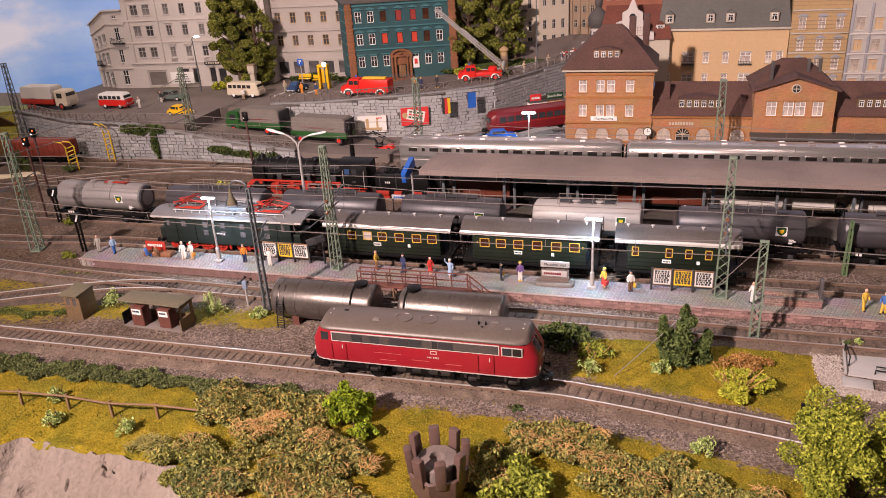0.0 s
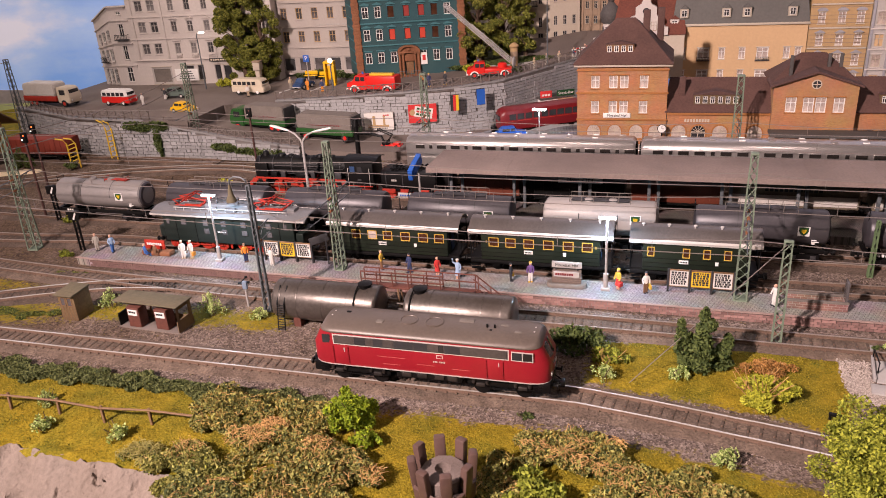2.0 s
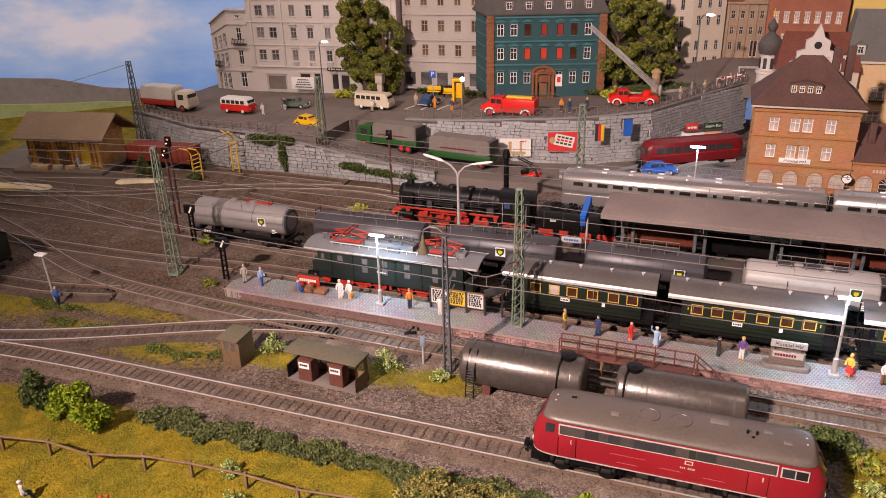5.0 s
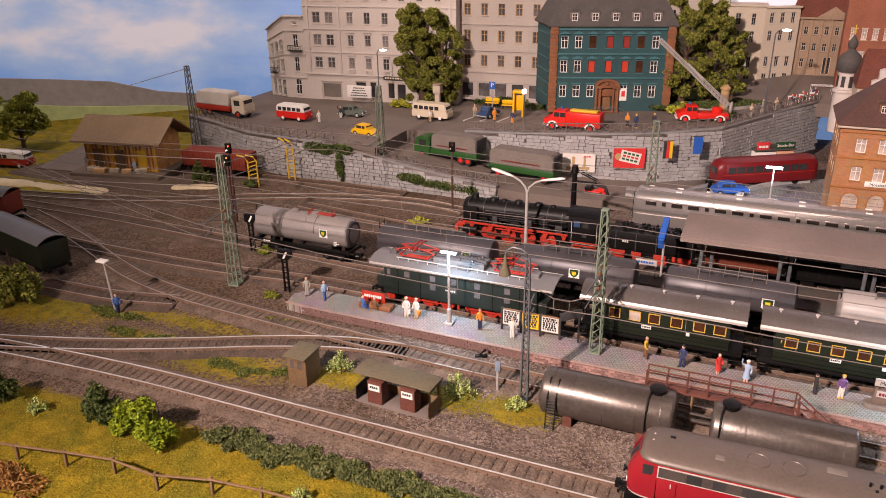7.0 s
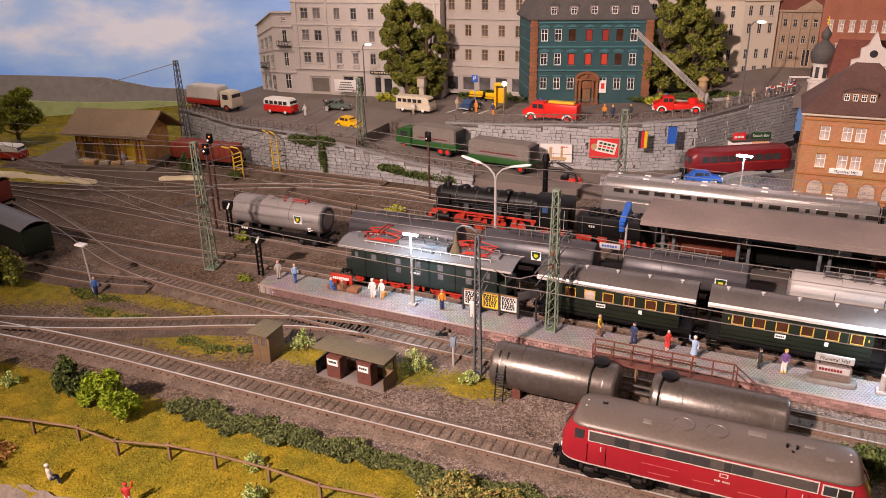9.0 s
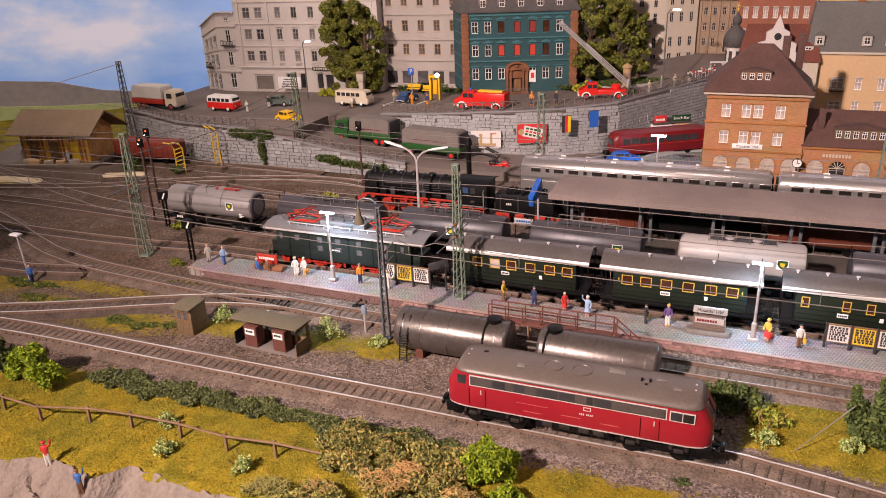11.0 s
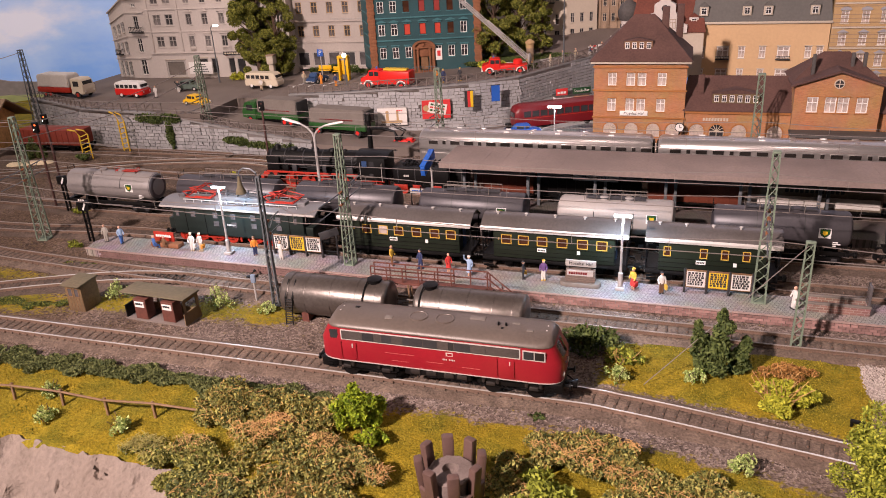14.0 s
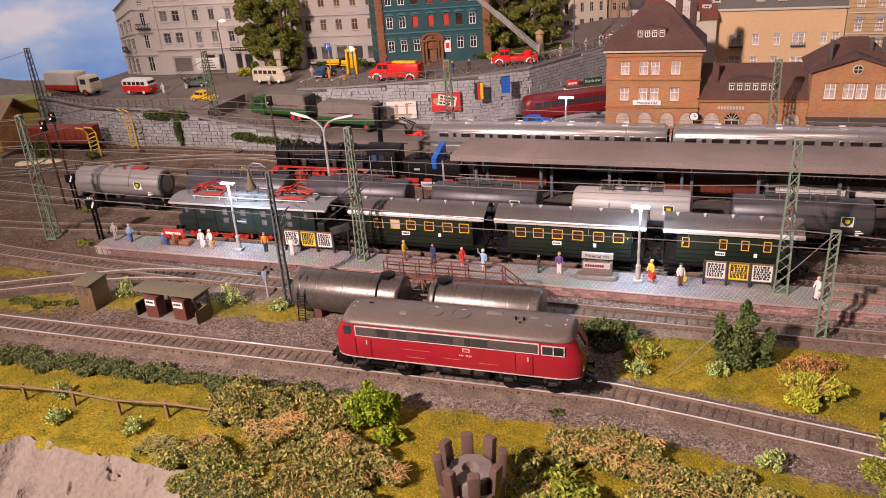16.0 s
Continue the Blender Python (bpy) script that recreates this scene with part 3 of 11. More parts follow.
def slanted(y, *xs):
    return [(x, y + sl(x)) for x in xs]


railway(A_LINE, "brown model railway track with steel rails in ballast", RAIL_GLINT, bed=BALLAST)
C_WEST = [(-1000, 690), (-923, 664), (-852, 636), (-788, 608), (-735, 588), (-668, 573), (-570, 564), (-480, 558)]
railway(C_WEST + slanted(551, -380, -200, 0, 150, 330), "brown railway track along the platform edge", bed=BALLAST)
railway([(-900, 420), (-800, 434), (-720, 455), (-660, 475), (-600, 500), (-540, 527), (-480, 548), (-420, 556)], "polished connecting track between two lines", RAIL_GLINT)
railway([(-1000, 640), (-894, 634), (-811, 632), (-731, 632), (-663, 635), (-600, 642), (-540, 645)] + slanted(640, -450, -200, 0, 330), "railway track under the green passenger train")
railway([(-1080, 712), (-979, 712), (-890, 712), (-801, 708), (-700, 703)] + slanted(697, -600, -300, 0, 330), "railway track under the tank wagons")
railway([(-1105, 734), (-980, 757), (-870, 790), (-776, 836), (-674, 874), (-574, 892), (-500, 880)], "polished curved track by the stone wall", RAIL_GLINT)
railway([(-700, 832), (-600, 818)] + slanted(807, -500, -200, 0, 330), "railway track under the steam engine")
railway(slanted(868, -310, -200, 0, 330), "railway track under the silver train", RAIL, 11)
bm = bmesh.new()
prism(bm, [(-330, 847), (-300, 846), (335, 838), (335, 884), (-300, 892), (-330, 890)], "z", -1, 11)
tagged(part("embankment", bm, BALLAST), "low ballast embankment under the silver train", "embankment", kind="structure")
railway([(-1000, 905), (-900, 905), (-800, 912), (-700, 918), (-600, 915)], "railway track at the wall's foot")
railway([(-900, 540), (-797, 545), (-727, 548), (-660, 562)], "siding rails in the western yard")

# ---- platforms ----


def paving(name, c1, c2, joint, w, h, upright=False, squash=0.5, rough=0.85, bump=0.5):
    m = bpy.data.materials.new(name)
    m.use_nodes = True
    nt = m.node_tree
    b = nt.nodes["Principled BSDF"]
    tc = nt.nodes.new("ShaderNodeTexCoord")
    mp = nt.nodes.new("ShaderNodeMapping")
    mp.inputs["Rotation"].default_value = (radians(-90) if upright else 0, 0, 0 if upright else radians(45) * squash)
    nt.links.new(tc.outputs["Object"], mp.inputs["Vector"])
    br = nt.nodes.new("ShaderNodeTexBrick")
    br.inputs["Color1"].default_value, br.inputs["Color2"].default_value, br.inputs["Mortar"].default_value = (*c1, 1), (*c2, 1), (*joint, 1)
    br.inputs["Scale"].default_value = 1.0
    br.inputs["Brick Width"].default_value, br.inputs["Row Height"].default_value = w * MM, h * MM
    br.inputs["Mortar Size"].default_value = min(w, h) * MM * 0.12
    br.inputs["Bias"].default_value = 0.0
    nt.links.new(mp.outputs[0], br.inputs["Vector"])
    n = nt.nodes.new("ShaderNodeTexNoise")
    n.inputs["Scale"].default_value, n.inputs["Detail"].default_value = 40, 6
    nt.links.new(tc.outputs["Object"], n.inputs["Vector"])
    k = nt.nodes.new("ShaderNodeMix")
    k.data_type, k.blend_type = "RGBA", "MULTIPLY"
    k.inputs["Factor"].default_value = 0.55
    nt.links.new(br.outputs["Color"], k.inputs["A"])
    nt.links.new(n.outputs["Color"], k.inputs["B"])
    g = nt.nodes.new("ShaderNodeHueSaturation")
    g.inputs["Saturation"].default_value, g.inputs["Value"].default_value = 0.95, 1.45
    nt.links.new(k.outputs["Result"], g.inputs["Color"])
    nt.links.new(g.outputs[0], b.inputs["Base Color"])
    b.inputs["Roughness"].default_value = rough
    bp = nt.nodes.new("ShaderNodeBump")
    bp.inputs["Strength"].default_value, bp.inputs["Distance"].default_value, bp.invert = bump, 0.0005, True
    nt.links.new(br.outputs["Fac"], bp.inputs["Height"])
    nt.links.new(bp.outputs[0], b.inputs["Normal"])
    return m


PAVED = paving("grey_platform_pavers", (0.30, 0.265, 0.255), (0.235, 0.205, 0.195), (0.115, 0.098, 0.09), 4.2, 1.9)
platform = thing("platform", 0, 0, 0, 0, "long grey paved island platform with a red brick edge", "platform", kind="structure")
bm = bmesh.new()
pts = [(-563, 588.5), (-545, 586.5), (300, 571), (300, 606), (-555, 622), (-566, 606)]
prism(bm, pts, "z", 0, 7.6)
part("paving", bm, PAVED, platform)
bm = bmesh.new()
prism(bm, [(-564, 587.6), (-545, 585.4), (301, 569.9), (301, 572), (-545, 588), (-562, 590)], "z", 7.62, 8.3)
part("coping", bm, mat("platform_coping", (0.33, 0.23, 0.20), 0.85, 0, 0.25, 700, 90, 0.3), platform)

platform2 = thing("platform", 0, 0, 0, 0, "grey paved second platform under the canopy", "platform", kind="structure")
# canopy shade is put into the paving colour: darker pavers than platform one
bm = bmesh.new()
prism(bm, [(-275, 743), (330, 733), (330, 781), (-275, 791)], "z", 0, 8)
part("paving", bm, paving("shaded_platform_pavers", (0.115, 0.092, 0.082), (0.09, 0.072, 0.064), (0.05, 0.04, 0.035), 3.4, 2.2), platform2)

# forecourt of the station
bm = bmesh.new()
prism(bm, [(-245, 935), (-200, 915), (420, 905), (420, 1160), (-60, 1160), (-225, 1108)], "z", 0, 9)
tagged(part("forecourt", bm, paving("forecourt_setts", (0.24, 0.23, 0.23), (0.19, 0.18, 0.18), (0.10, 0.09, 0.09), 5, 4)), "grey cobbled station forecourt", "pavement", kind="structure")

# ---- street, ramp and retaining walls ----
def street_z(x):
    return float(np.interp(x, [-1050, -800, -650, -500, -400, -230, -100], [52, 52, 55, 62, 68, 74, 78]))


def ramp_z(x):
    return float(np.interp(x, [-760, -680, -580, -500, -400, -300, -230], [53, 44, 28, 20, 13, 10, 9]))


def strip(name, front, back, height, material, label, category, low=-2):
    """A street slab between two plan lines, with its own height along x."""
    bm = bmesh.new()
    rows = []
    for (x0, y0), (x1, y1) in zip(front, back):
        rows.append([bm.verts.new(v) for v in ((x0, y0, low), (x0, y0, height(x0)), (x1, y1, height(x1)), (x1, y1, low))])
    for p, q in zip(rows, rows[1:]):
        for i in range(4):
            bm.faces.new((p[i], q[i], q[(i + 1) % 4], p[(i + 1) % 4]))
    bm.faces.new(rows[0])
    bm.faces.new(rows[-1][::-1])
    return tagged(part(name, bm, material), label, category, kind="structure")


def lerp_line(pts, xs):
    return [(x, float(np.interp(x, [p[0] for p in pts], [p[1] for p in pts]))) for x in xs]


WALL_L = [(-1010, 1005), (-950, 985), (-860, 948), (-790, 938), (-560, 934), (-470, 930)]
WALL_U = [(-660, 1034), (-560, 1030), (-470, 1028), (-420, 1032), (-360, 1040), (-300, 1058), (-232, 1100)]
xs = [-1010 + i * 20 for i in range(27)]
strip("street", lerp_line(WALL_L, [x for x in xs if x <= -650]), lerp_line([(-1010, 1330), (-650, 1395)], [x for x in xs if x <= -650]), street_z, ASPHALT, "grey asphalt upper street", "street")
xu = [-650, -600, -560, -520, -470, -420, -390, -360, -330, -300, -266, -232]
strip("street", lerp_line(WALL_U, xu), lerp_line([(-650, 1395), (-232, 1395)], xu), street_z, ASPHALT, "grey asphalt upper street before the teal house", "street")
strip("street", [(-232, 1100), (-165, 1215), (-110, 1300)], [(-231, 1395), (-164, 1395), (-109, 1395)], street_z, ASPHALT, "grey street climbing to the market", "street")
xr = [-650, -620, -580, -540, -500, -450, -400, -350, -300, -240]
strip("ramp_road", [(x, y + 1) for x, y in lerp_line(WALL_L + [(-400, 945), (-240, 975)], xr)], [(x, y - 1) for x, y in lerp_line(WALL_U, xr)], ramp_z, ASPHALT, "asphalt ramp road down to the station", "street")


def stone_wall(name, line, low, high, label, seed, sw=8.5, sh=5.0, keep=300):
    """A wall body with coursed stones proud of it: the first ones as pieces, the rest joined."""
    wall = thing(name, 0, 0, 0, 0, label, "retaining wall", kind="structure")
    rs = random.Random(seed)
    bm = bmesh.new()
    rows = []
    for x, y in line:
        rows.append([bm.verts.new(v) for v in ((x, y, low(x) - 2), (x, y, high(x)), (x, y + 7, high(x)), (x, y + 7, low(x) - 2))])
    for p, q in zip(rows, rows[1:]):
        for i in range(4):
            bm.faces.new((p[i], q[i], q[(i + 1) % 4], p[(i + 1) % 4]))
    bm.faces.new(rows[0])
    bm.faces.new(rows[-1][::-1])
    part("core", bm, WALLJOINT, wall)
    bm = bmesh.new()
    rows = []
    for x, y in line:
        rows.append([bm.verts.new(v) for v in ((x, y - 1.6, high(x)), (x, y - 1.6, high(x) + 2), (x, y + 8, high(x) + 2), (x, y + 8, high(x)))])
    for p, q in zip(rows, rows[1:]):
        for i in range(4):
            bm.faces.new((p[i], q[i], q[(i + 1) % 4], p[(i + 1) % 4]))
    bm.faces.new(rows[0])
    bm.faces.new(rows[-1][::-1])
    part("coping", bm, mat("wall_coping", (0.24, 0.23, 0.225), 0.85, 0, 0.2), wall)
    meshes = []
    for k in range(6):
        b2 = bmesh.new()
        w, h = sw * (0.72 + 0.09 * k) - 0.7, sh - 0.7
        box(b2, -w / 2, w / 2, -0.9 - 0.12 * k, 0.6, -h / 2, h / 2)
        for v in b2.verts:
            v.co += Vector((rs.uniform(-0.35, 0.35), rs.uniform(-0.1, 0.1), rs.uniform(-0.35, 0.35)))
        meshes.append((w + 0.7, mesh_of("wall_stone", b2, WALLSTONE)))
    spots = []
    for (x0, y0), (x1, y1) in zip(line, line[1:]):
        d, ang = math.hypot(x1 - x0, y1 - y0), math.atan2(y1 - y0, x1 - x0)
        z = min(low(x0), low(x1)) + sh / 2
        while z < max(high(x0), high(x1)) - 1:
            s = rs.uniform(-3, 0)
            while s < d:
                w, me = meshes[rs.randrange(6)]
                c = s + w / 2
                x, y = x0 + (x1 - x0) * c / d, y0 + (y1 - y0) * c / d
                if 0 < c < d and low(x) - 1 < z < high(x) - sh * 0.45:
                    spots.append((x, y, z, math.degrees(ang), me))
                s += w
            z += sh
    rs.shuffle(spots)
    for x, y, z, a, me in spots[:keep]:
        piece("wall_stone", me, wall, x, y, z, a)
    if spots[keep:]:
        bm = bmesh.new()
        for x, y, z, a, me in spots[keep:]:
            n0 = len(bm.verts)
            bm.from_mesh(me)
            bm.verts.ensure_lookup_table()
            bmesh.ops.transform(bm, matrix=Matrix.Translation((x, y, z)) @ pose(0, 0, 0, 0, 0, a) @ Matrix.Scale(1000, 4), verts=bm.verts[n0:])
        tagged(part("wall_stones", bm, WALLSTONE, wall), kind="stuff")
    return wall


stone_wall("retaining_wall", [(x, y) for x, y in lerp_line(WALL_L, [-1010, -950, -860, -790, -740, -690, -650, -600, -560, -520, -480])], lambda x: 0, lambda x: (street_z(x) if x < -755 else ramp_z(x)) + 2, "pale grey stone retaining wall below the street", 3, 8.5, 5)
stone_wall("retaining_wall", lerp_line(WALL_U, [-560, -520, -470, -420, -390, -360, -330, -300, -266, -232]), lambda x: ramp_z(x), lambda x: street_z(x) + 2, "grey stone retaining wall with posters", 5, 8.5, 4.6)
stone_wall("retaining_wall", [(-232, 1100), (-198, 1158), (-165, 1215), (-110, 1300)], lambda x: 9, lambda x: street_z(x) + 2, "grey stone wall below the climbing street", 9, 9, 4.6, 200)
stone_wall("forecourt_wall", [(-330, 985), (-300, 980), (-262, 1000), (-238, 1030)], lambda x: 6, lambda x: 19, "low grey stone wall beside the ramp", 11, 8, 4.5)

# ---- buildings ----
WIN = {}


def facade(bm, w, h, wins, y=0.0, deep=2.0, z0=0.0, x0=0.0, mi=0):
    """An upright wall face looking to -y with real openings; wins are (xc, zc, w, h)."""
    xs = sorted({x0, x0 + w, *[c for a, _, b, _ in wins for c in (a - b / 2, a + b / 2)]})
    zs = sorted({z0, z0 + h, *[c for _, a, _, b in wins for c in (a - b / 2, a + b / 2)]})
    cache = {}

    def v(x, yy, z):
        key = (round(x, 3), round(yy, 3), round(z, 3))
        if key not in cache:
            cache[key] = bm.verts.new((x, yy, z))
        return cache[key]

    for xa, xb in zip(xs, xs[1:]):
        for za, zb in zip(zs, zs[1:]):
            mx, mz = (xa + xb) / 2, (za + zb) / 2
            if not any(abs(mx - a) < b / 2 and abs(mz - c) < d / 2 for a, c, b, d in wins):
                bm.faces.new((v(xa, y, za), v(xb, y, za), v(xb, y, zb), v(xa, y, zb))).material_index = mi
    for a, c, b, d in wins:
        q = [(a - b / 2, c - d / 2), (a + b / 2, c - d / 2), (a + b / 2, c + d / 2), (a - b / 2, c + d / 2)]
        for i in range(4):
            (xa, za), (xb, zb) = q[i], q[(i + 1) % 4]
            n = [bm.verts.new(p) for p in ((xa, y, za), (xb, y, zb), (xb, y + deep, zb), (xa, y + deep, za))]
            bm.faces.new(n).material_index = mi
    return bm


def shell(name, w, d, h, wins, wall, parent, z0=0.0, left=(), right=()):
    """The four outer walls of a house; front on y = 0."""
    bm = bmesh.new()
    facade(bm, w, h, wins, 0, 2, z0)
    for side, x in ((left, 0.0), (right, w)):
        tmp = bmesh.new()
        facade(tmp, d, h, list(side), 0, 2, z0)
        s = 1 if x == 0 else -1
        for v in tmp.verts:
            a, b, c = v.co
            v.co = Vector((x + s * b, d - a if x == 0 else a, c))
        me = bpy.data.meshes.new("side")
        tmp.to_mesh(me)
        tmp.free()
        bm.from_mesh(me)
        bpy.data.meshes.remove(me)
    q = [bm.verts.new(p) for p in ((0, d, z0), (w, d, z0), (w, d, z0 + h), (0, d, z0 + h))]
    bm.faces.new(q)
    q = [bm.verts.new(p) for p in ((0, 0, z0 + h), (w, 0, z0 + h), (w, d, z0 + h), (0, d, z0 + h))]
    bm.faces.new(q)
    box(bm, 2.4, w - 2.4, 2.6, d - 2, z0, z0 + h - 1)
    return part(name, bm, wall, parent)


def sash(bm, w, h, t, bars, y, yy):
    """A window frame as one welded piece, with or without glazing bars."""
    iw, ih = w - 2 * t, h - 2 * t
    if bars:
        a, lo, hi = (iw - t * 0.8) / 2, ih * 0.62, ih * 0.38 - t * 0.8
        wins = [(s * (a + t * 0.8) / 2, z, a, d) for s in (-1, 1) for z, d in ((-ih / 2 + lo / 2, lo), (ih / 2 - hi / 2, hi))]
    else:
        wins = [(0, 0, iw, ih)]
    facade(bm, w, h, wins, y, yy - y, -h / 2, -w / 2)
    bmesh.ops.remove_doubles(bm, verts=bm.verts, dist=0.001)
    return bm


def window_meshes(w, h, frame_mat, pane_mat, bars, sill_mat):
    key = (w, h, frame_mat.name, pane_mat.name, bars, sill_mat and sill_mat.name)
    if key not in WIN:
        bm = bmesh.new()
        sash(bm, w, h, max(0.55, w * 0.08), bars, 0.5, 1.4)
        fr = mesh_of("window", bm, frame_mat)
        bm = bmesh.new()
        box(bm, -w / 2, w / 2, 1.5, 1.9, -h / 2, h / 2)
        pn = mesh_of("pane", bm, pane_mat)
        sm = None
        if sill_mat:
            bm = bmesh.new()
            box(bm, -w / 2 - 1, w / 2 + 1, -1.0, 0.4, -h / 2 - 1.2, -h / 2 - 0.05, 0.2)
            sm = [mesh_of("window_sill", bm, sill_mat)]
            bm = bmesh.new()
            box(bm, -w / 2 - 1, w / 2 + 1, -0.8, 0.4, h / 2 + 0.05, h / 2 + 1.3, 0.2)
            sm.append(mesh_of("window_lintel", bm, sill_mat))
        WIN[key] = (fr, pn, sm)
    return WIN[key]


def window(parent, x, z, w, h, frame_mat=WHITE, pane_mat=GLASS, bars=True, sill=None, y=0.0, rz=0.0):
    fr, pn, sm = window_meshes(w, h, frame_mat, pane_mat, bars, sill)
    ob = piece("window", fr, parent, x, y, z, rz)
    piece("pane", pn, ob)
    if sm:
        piece("window_sill", sm[0], ob)
        piece("window_lintel", sm[1], ob)
    return ob


def hip_roof(name, w, d, z, h, over, inset, material, parent, depth=2.0, ridge_w=None):
    """A hipped roof: eaves over the walls, a ridge inset from both ends (0: gable ends)."""
    bm = bmesh.new()
    x0, x1, y0, y1 = -over, w + over, -over, d + over
    lo = [bm.verts.new(p) for p in ((x0, y0, z), (x1, y0, z), (x1, y1, z), (x0, y1, z))]
    up = [bm.verts.new(p) for p in ((x0, y0, z + depth), (x1, y0, z + depth), (x1, y1, z + depth), (x0, y1, z + depth))]
    ym = (y0 + y1) / 2
    flat = (ridge_w or 0) / 2
    if flat:
        rd = [bm.verts.new(p) for p in ((x0 + inset, ym - flat, z + h), (x1 - inset, ym - flat, z + h), (x1 - inset, ym + flat, z + h), (x0 + inset, ym + flat, z + h))]
        for i in range(4):
            bm.faces.new((up[i], up[(i + 1) % 4], rd[(i + 1) % 4], rd[i]))
        bm.faces.new(rd)
    else:
        a, b = bm.verts.new((x0 + inset, ym, z + h)), bm.verts.new((x1 - inset, ym, z + h))
        bm.faces.new((up[0], up[1], b, a))
        bm.faces.new((up[2], up[3], a, b))
        bm.faces.new((up[1], up[2], b))
        bm.faces.new((up[3], up[0], a))
    for i in range(4):
        bm.faces.new((lo[i], lo[(i + 1) % 4], up[(i + 1) % 4], up[i]))
    bm.faces.new(lo[::-1])
    return part(name, bm, material, parent)


def dormer(parent, x, y, z, w, h, d, wall, roof, n=1):
    bm = bmesh.new()
    box(bm, x - w / 2, x + w / 2, y, y + d, z, z + h)
    prism(bm, [(x - w / 2 - 1, z + h), (x + w / 2 + 1, z + h), (x, z + h + w * (0.35 if n == 1 else 0.08) + 1)], "y", y - 1, y + d, 1)
    ob = part("dormer", bm, [wall, roof], parent)
    for i in range(n):
        window(ob, x - w / 2 + w * (i + 0.5) / n, z + h * 0.5, w / n * 0.62, h * 0.72, WHITE, GLASS, True, None, y - 1.6)
    return ob


# teal corner house with a fire on its upper floors
DORMERGREY = mat("dormer_zinc", (0.17, 0.13, 0.12), 0.7, 0, 0.2)
SOOT = mat("sooty_frame", (0.035, 0.022, 0.018), 0.8, 0, 0.4)
teal = thing("town_house", -478, 1160, 67, 16.4, "teal three-storey house with brick corners, red glow in upper windows", "house")
TW, TH = 170, 121
cols = [18.5, 38, 58, 82, 105, 125, 145]
wins = [(c, z, 9.8, 17) for z in (100, 66) for c in cols] + [(c, 31, 9.8, 17) for c in cols if abs(c - cols[3]) > 3]
shell("wall", TW, 90, TH, wins + [(cols[3], 19, 16, 30)], TEAL, teal)
for c, z, w, h in wins:
    i = cols.index(c)
    hot = (z > 90 and i in (3, 4)) or (60 < z < 70 and i in (2, 3, 4))
    burnt = (z > 90 and i in (2, 5)) or (60 < z < 70 and i == 5)
    window(teal, c, z, w, h, SOOT if hot or burnt else WHITE, (FLAME if z > 90 else FLAME_LOW) if hot else CABIN if burnt else GLASS, not (hot or burnt), TEALTRIM)
    bm = bmesh.new()
    if z > 60:
        prism(bm, [(c - 7.6, z + 11.0), (c + 7.6, z + 11.0), (c + 7.6, z + 12.0), (c, z + 15.0), (c - 7.6, z + 12.0)], "y", -2.0, 0.2)
    else:
        box(bm, c - 7, c + 7, -1.8, 0.2, z + 10.4, z + 12.0, 0.3)
    part("window_hood", bm, TEALTRIM, teal)
for x0 in (-2.2, TW - 9.8):
    for k in range(23):
        bm = bmesh.new()
        box(bm, x0 + (0 if k % 2 else 0.8), x0 + 12 - (0 if k % 2 else 0.8), -2.2, 6, k * 5.25, k * 5.25 + 5.2, 0.25)
        part("corner_block", bm, BROWNBRICK, teal)
for z in (49, 82.6, 116.5):
    bm = bmesh.new()
    box(bm, 10, TW - 10, -1.6, 0.5, z, z + 2.2, 0.3)
    part("string_course", bm, TEALTRIM, teal)
# the flank runs back at a blunt angle
FLANK = (-19.0, 74.0)
plan = [(0, 0), (TW, 0), (TW, 90), (TW * 0.3, 96), FLANK]


def plan_ring(k, out, z):
    """The house's outline, grown by out and drawn in towards its middle by k."""
    mx, my = 80, 46
    ring = []
    for x, y in plan:
        d = Vector((x - mx, y - my))
        d = d * (1 - k) + d.normalized() * out
        ring.append((mx + d.x, my + d.y, z))
    return ring


bm = bmesh.new()
loft(bm, [[(0.4, 0.5, 0), (2, 8, 0), (FLANK[0] + 10, FLANK[1], 0), FLANK + (0,)], [(0.4, 0.5, TH), (2, 8, TH), (FLANK[0] + 10, FLANK[1], TH), FLANK + (TH,)]])
part("flank_wall", bm, TEAL, teal)
fa = math.degrees(math.atan2(-FLANK[1], -FLANK[0]))
for z in (100, 66, 31):
    for f in (0.22, 0.42, 0.62, 0.82):
        window(teal, FLANK[0] * f, z, 9.8, 17, WHITE, GLASS, True, TEALTRIM, FLANK[1] * f, fa)
bm = bmesh.new()
loft(bm, [plan_ring(0, 5, TH), plan_ring(0, 6, TH + 2.6), plan_ring(0, 5.4, TH + 3.4)])
part("cornice", bm, SLATE, teal)
bm = bmesh.new()
loft(bm, [plan_ring(0, 4.6, TH + 3.4), plan_ring(0.14, 0, TH + 34), plan_ring(0.5, 0, TH + 48)])
part("roof", bm, SLATE, teal)
for i in range(5):
    dormer(teal, 31 + i * 28.3, 0, TH + 6, 13, 14, 18, DORMERGREY, SLATE)
bm = bmesh.new()
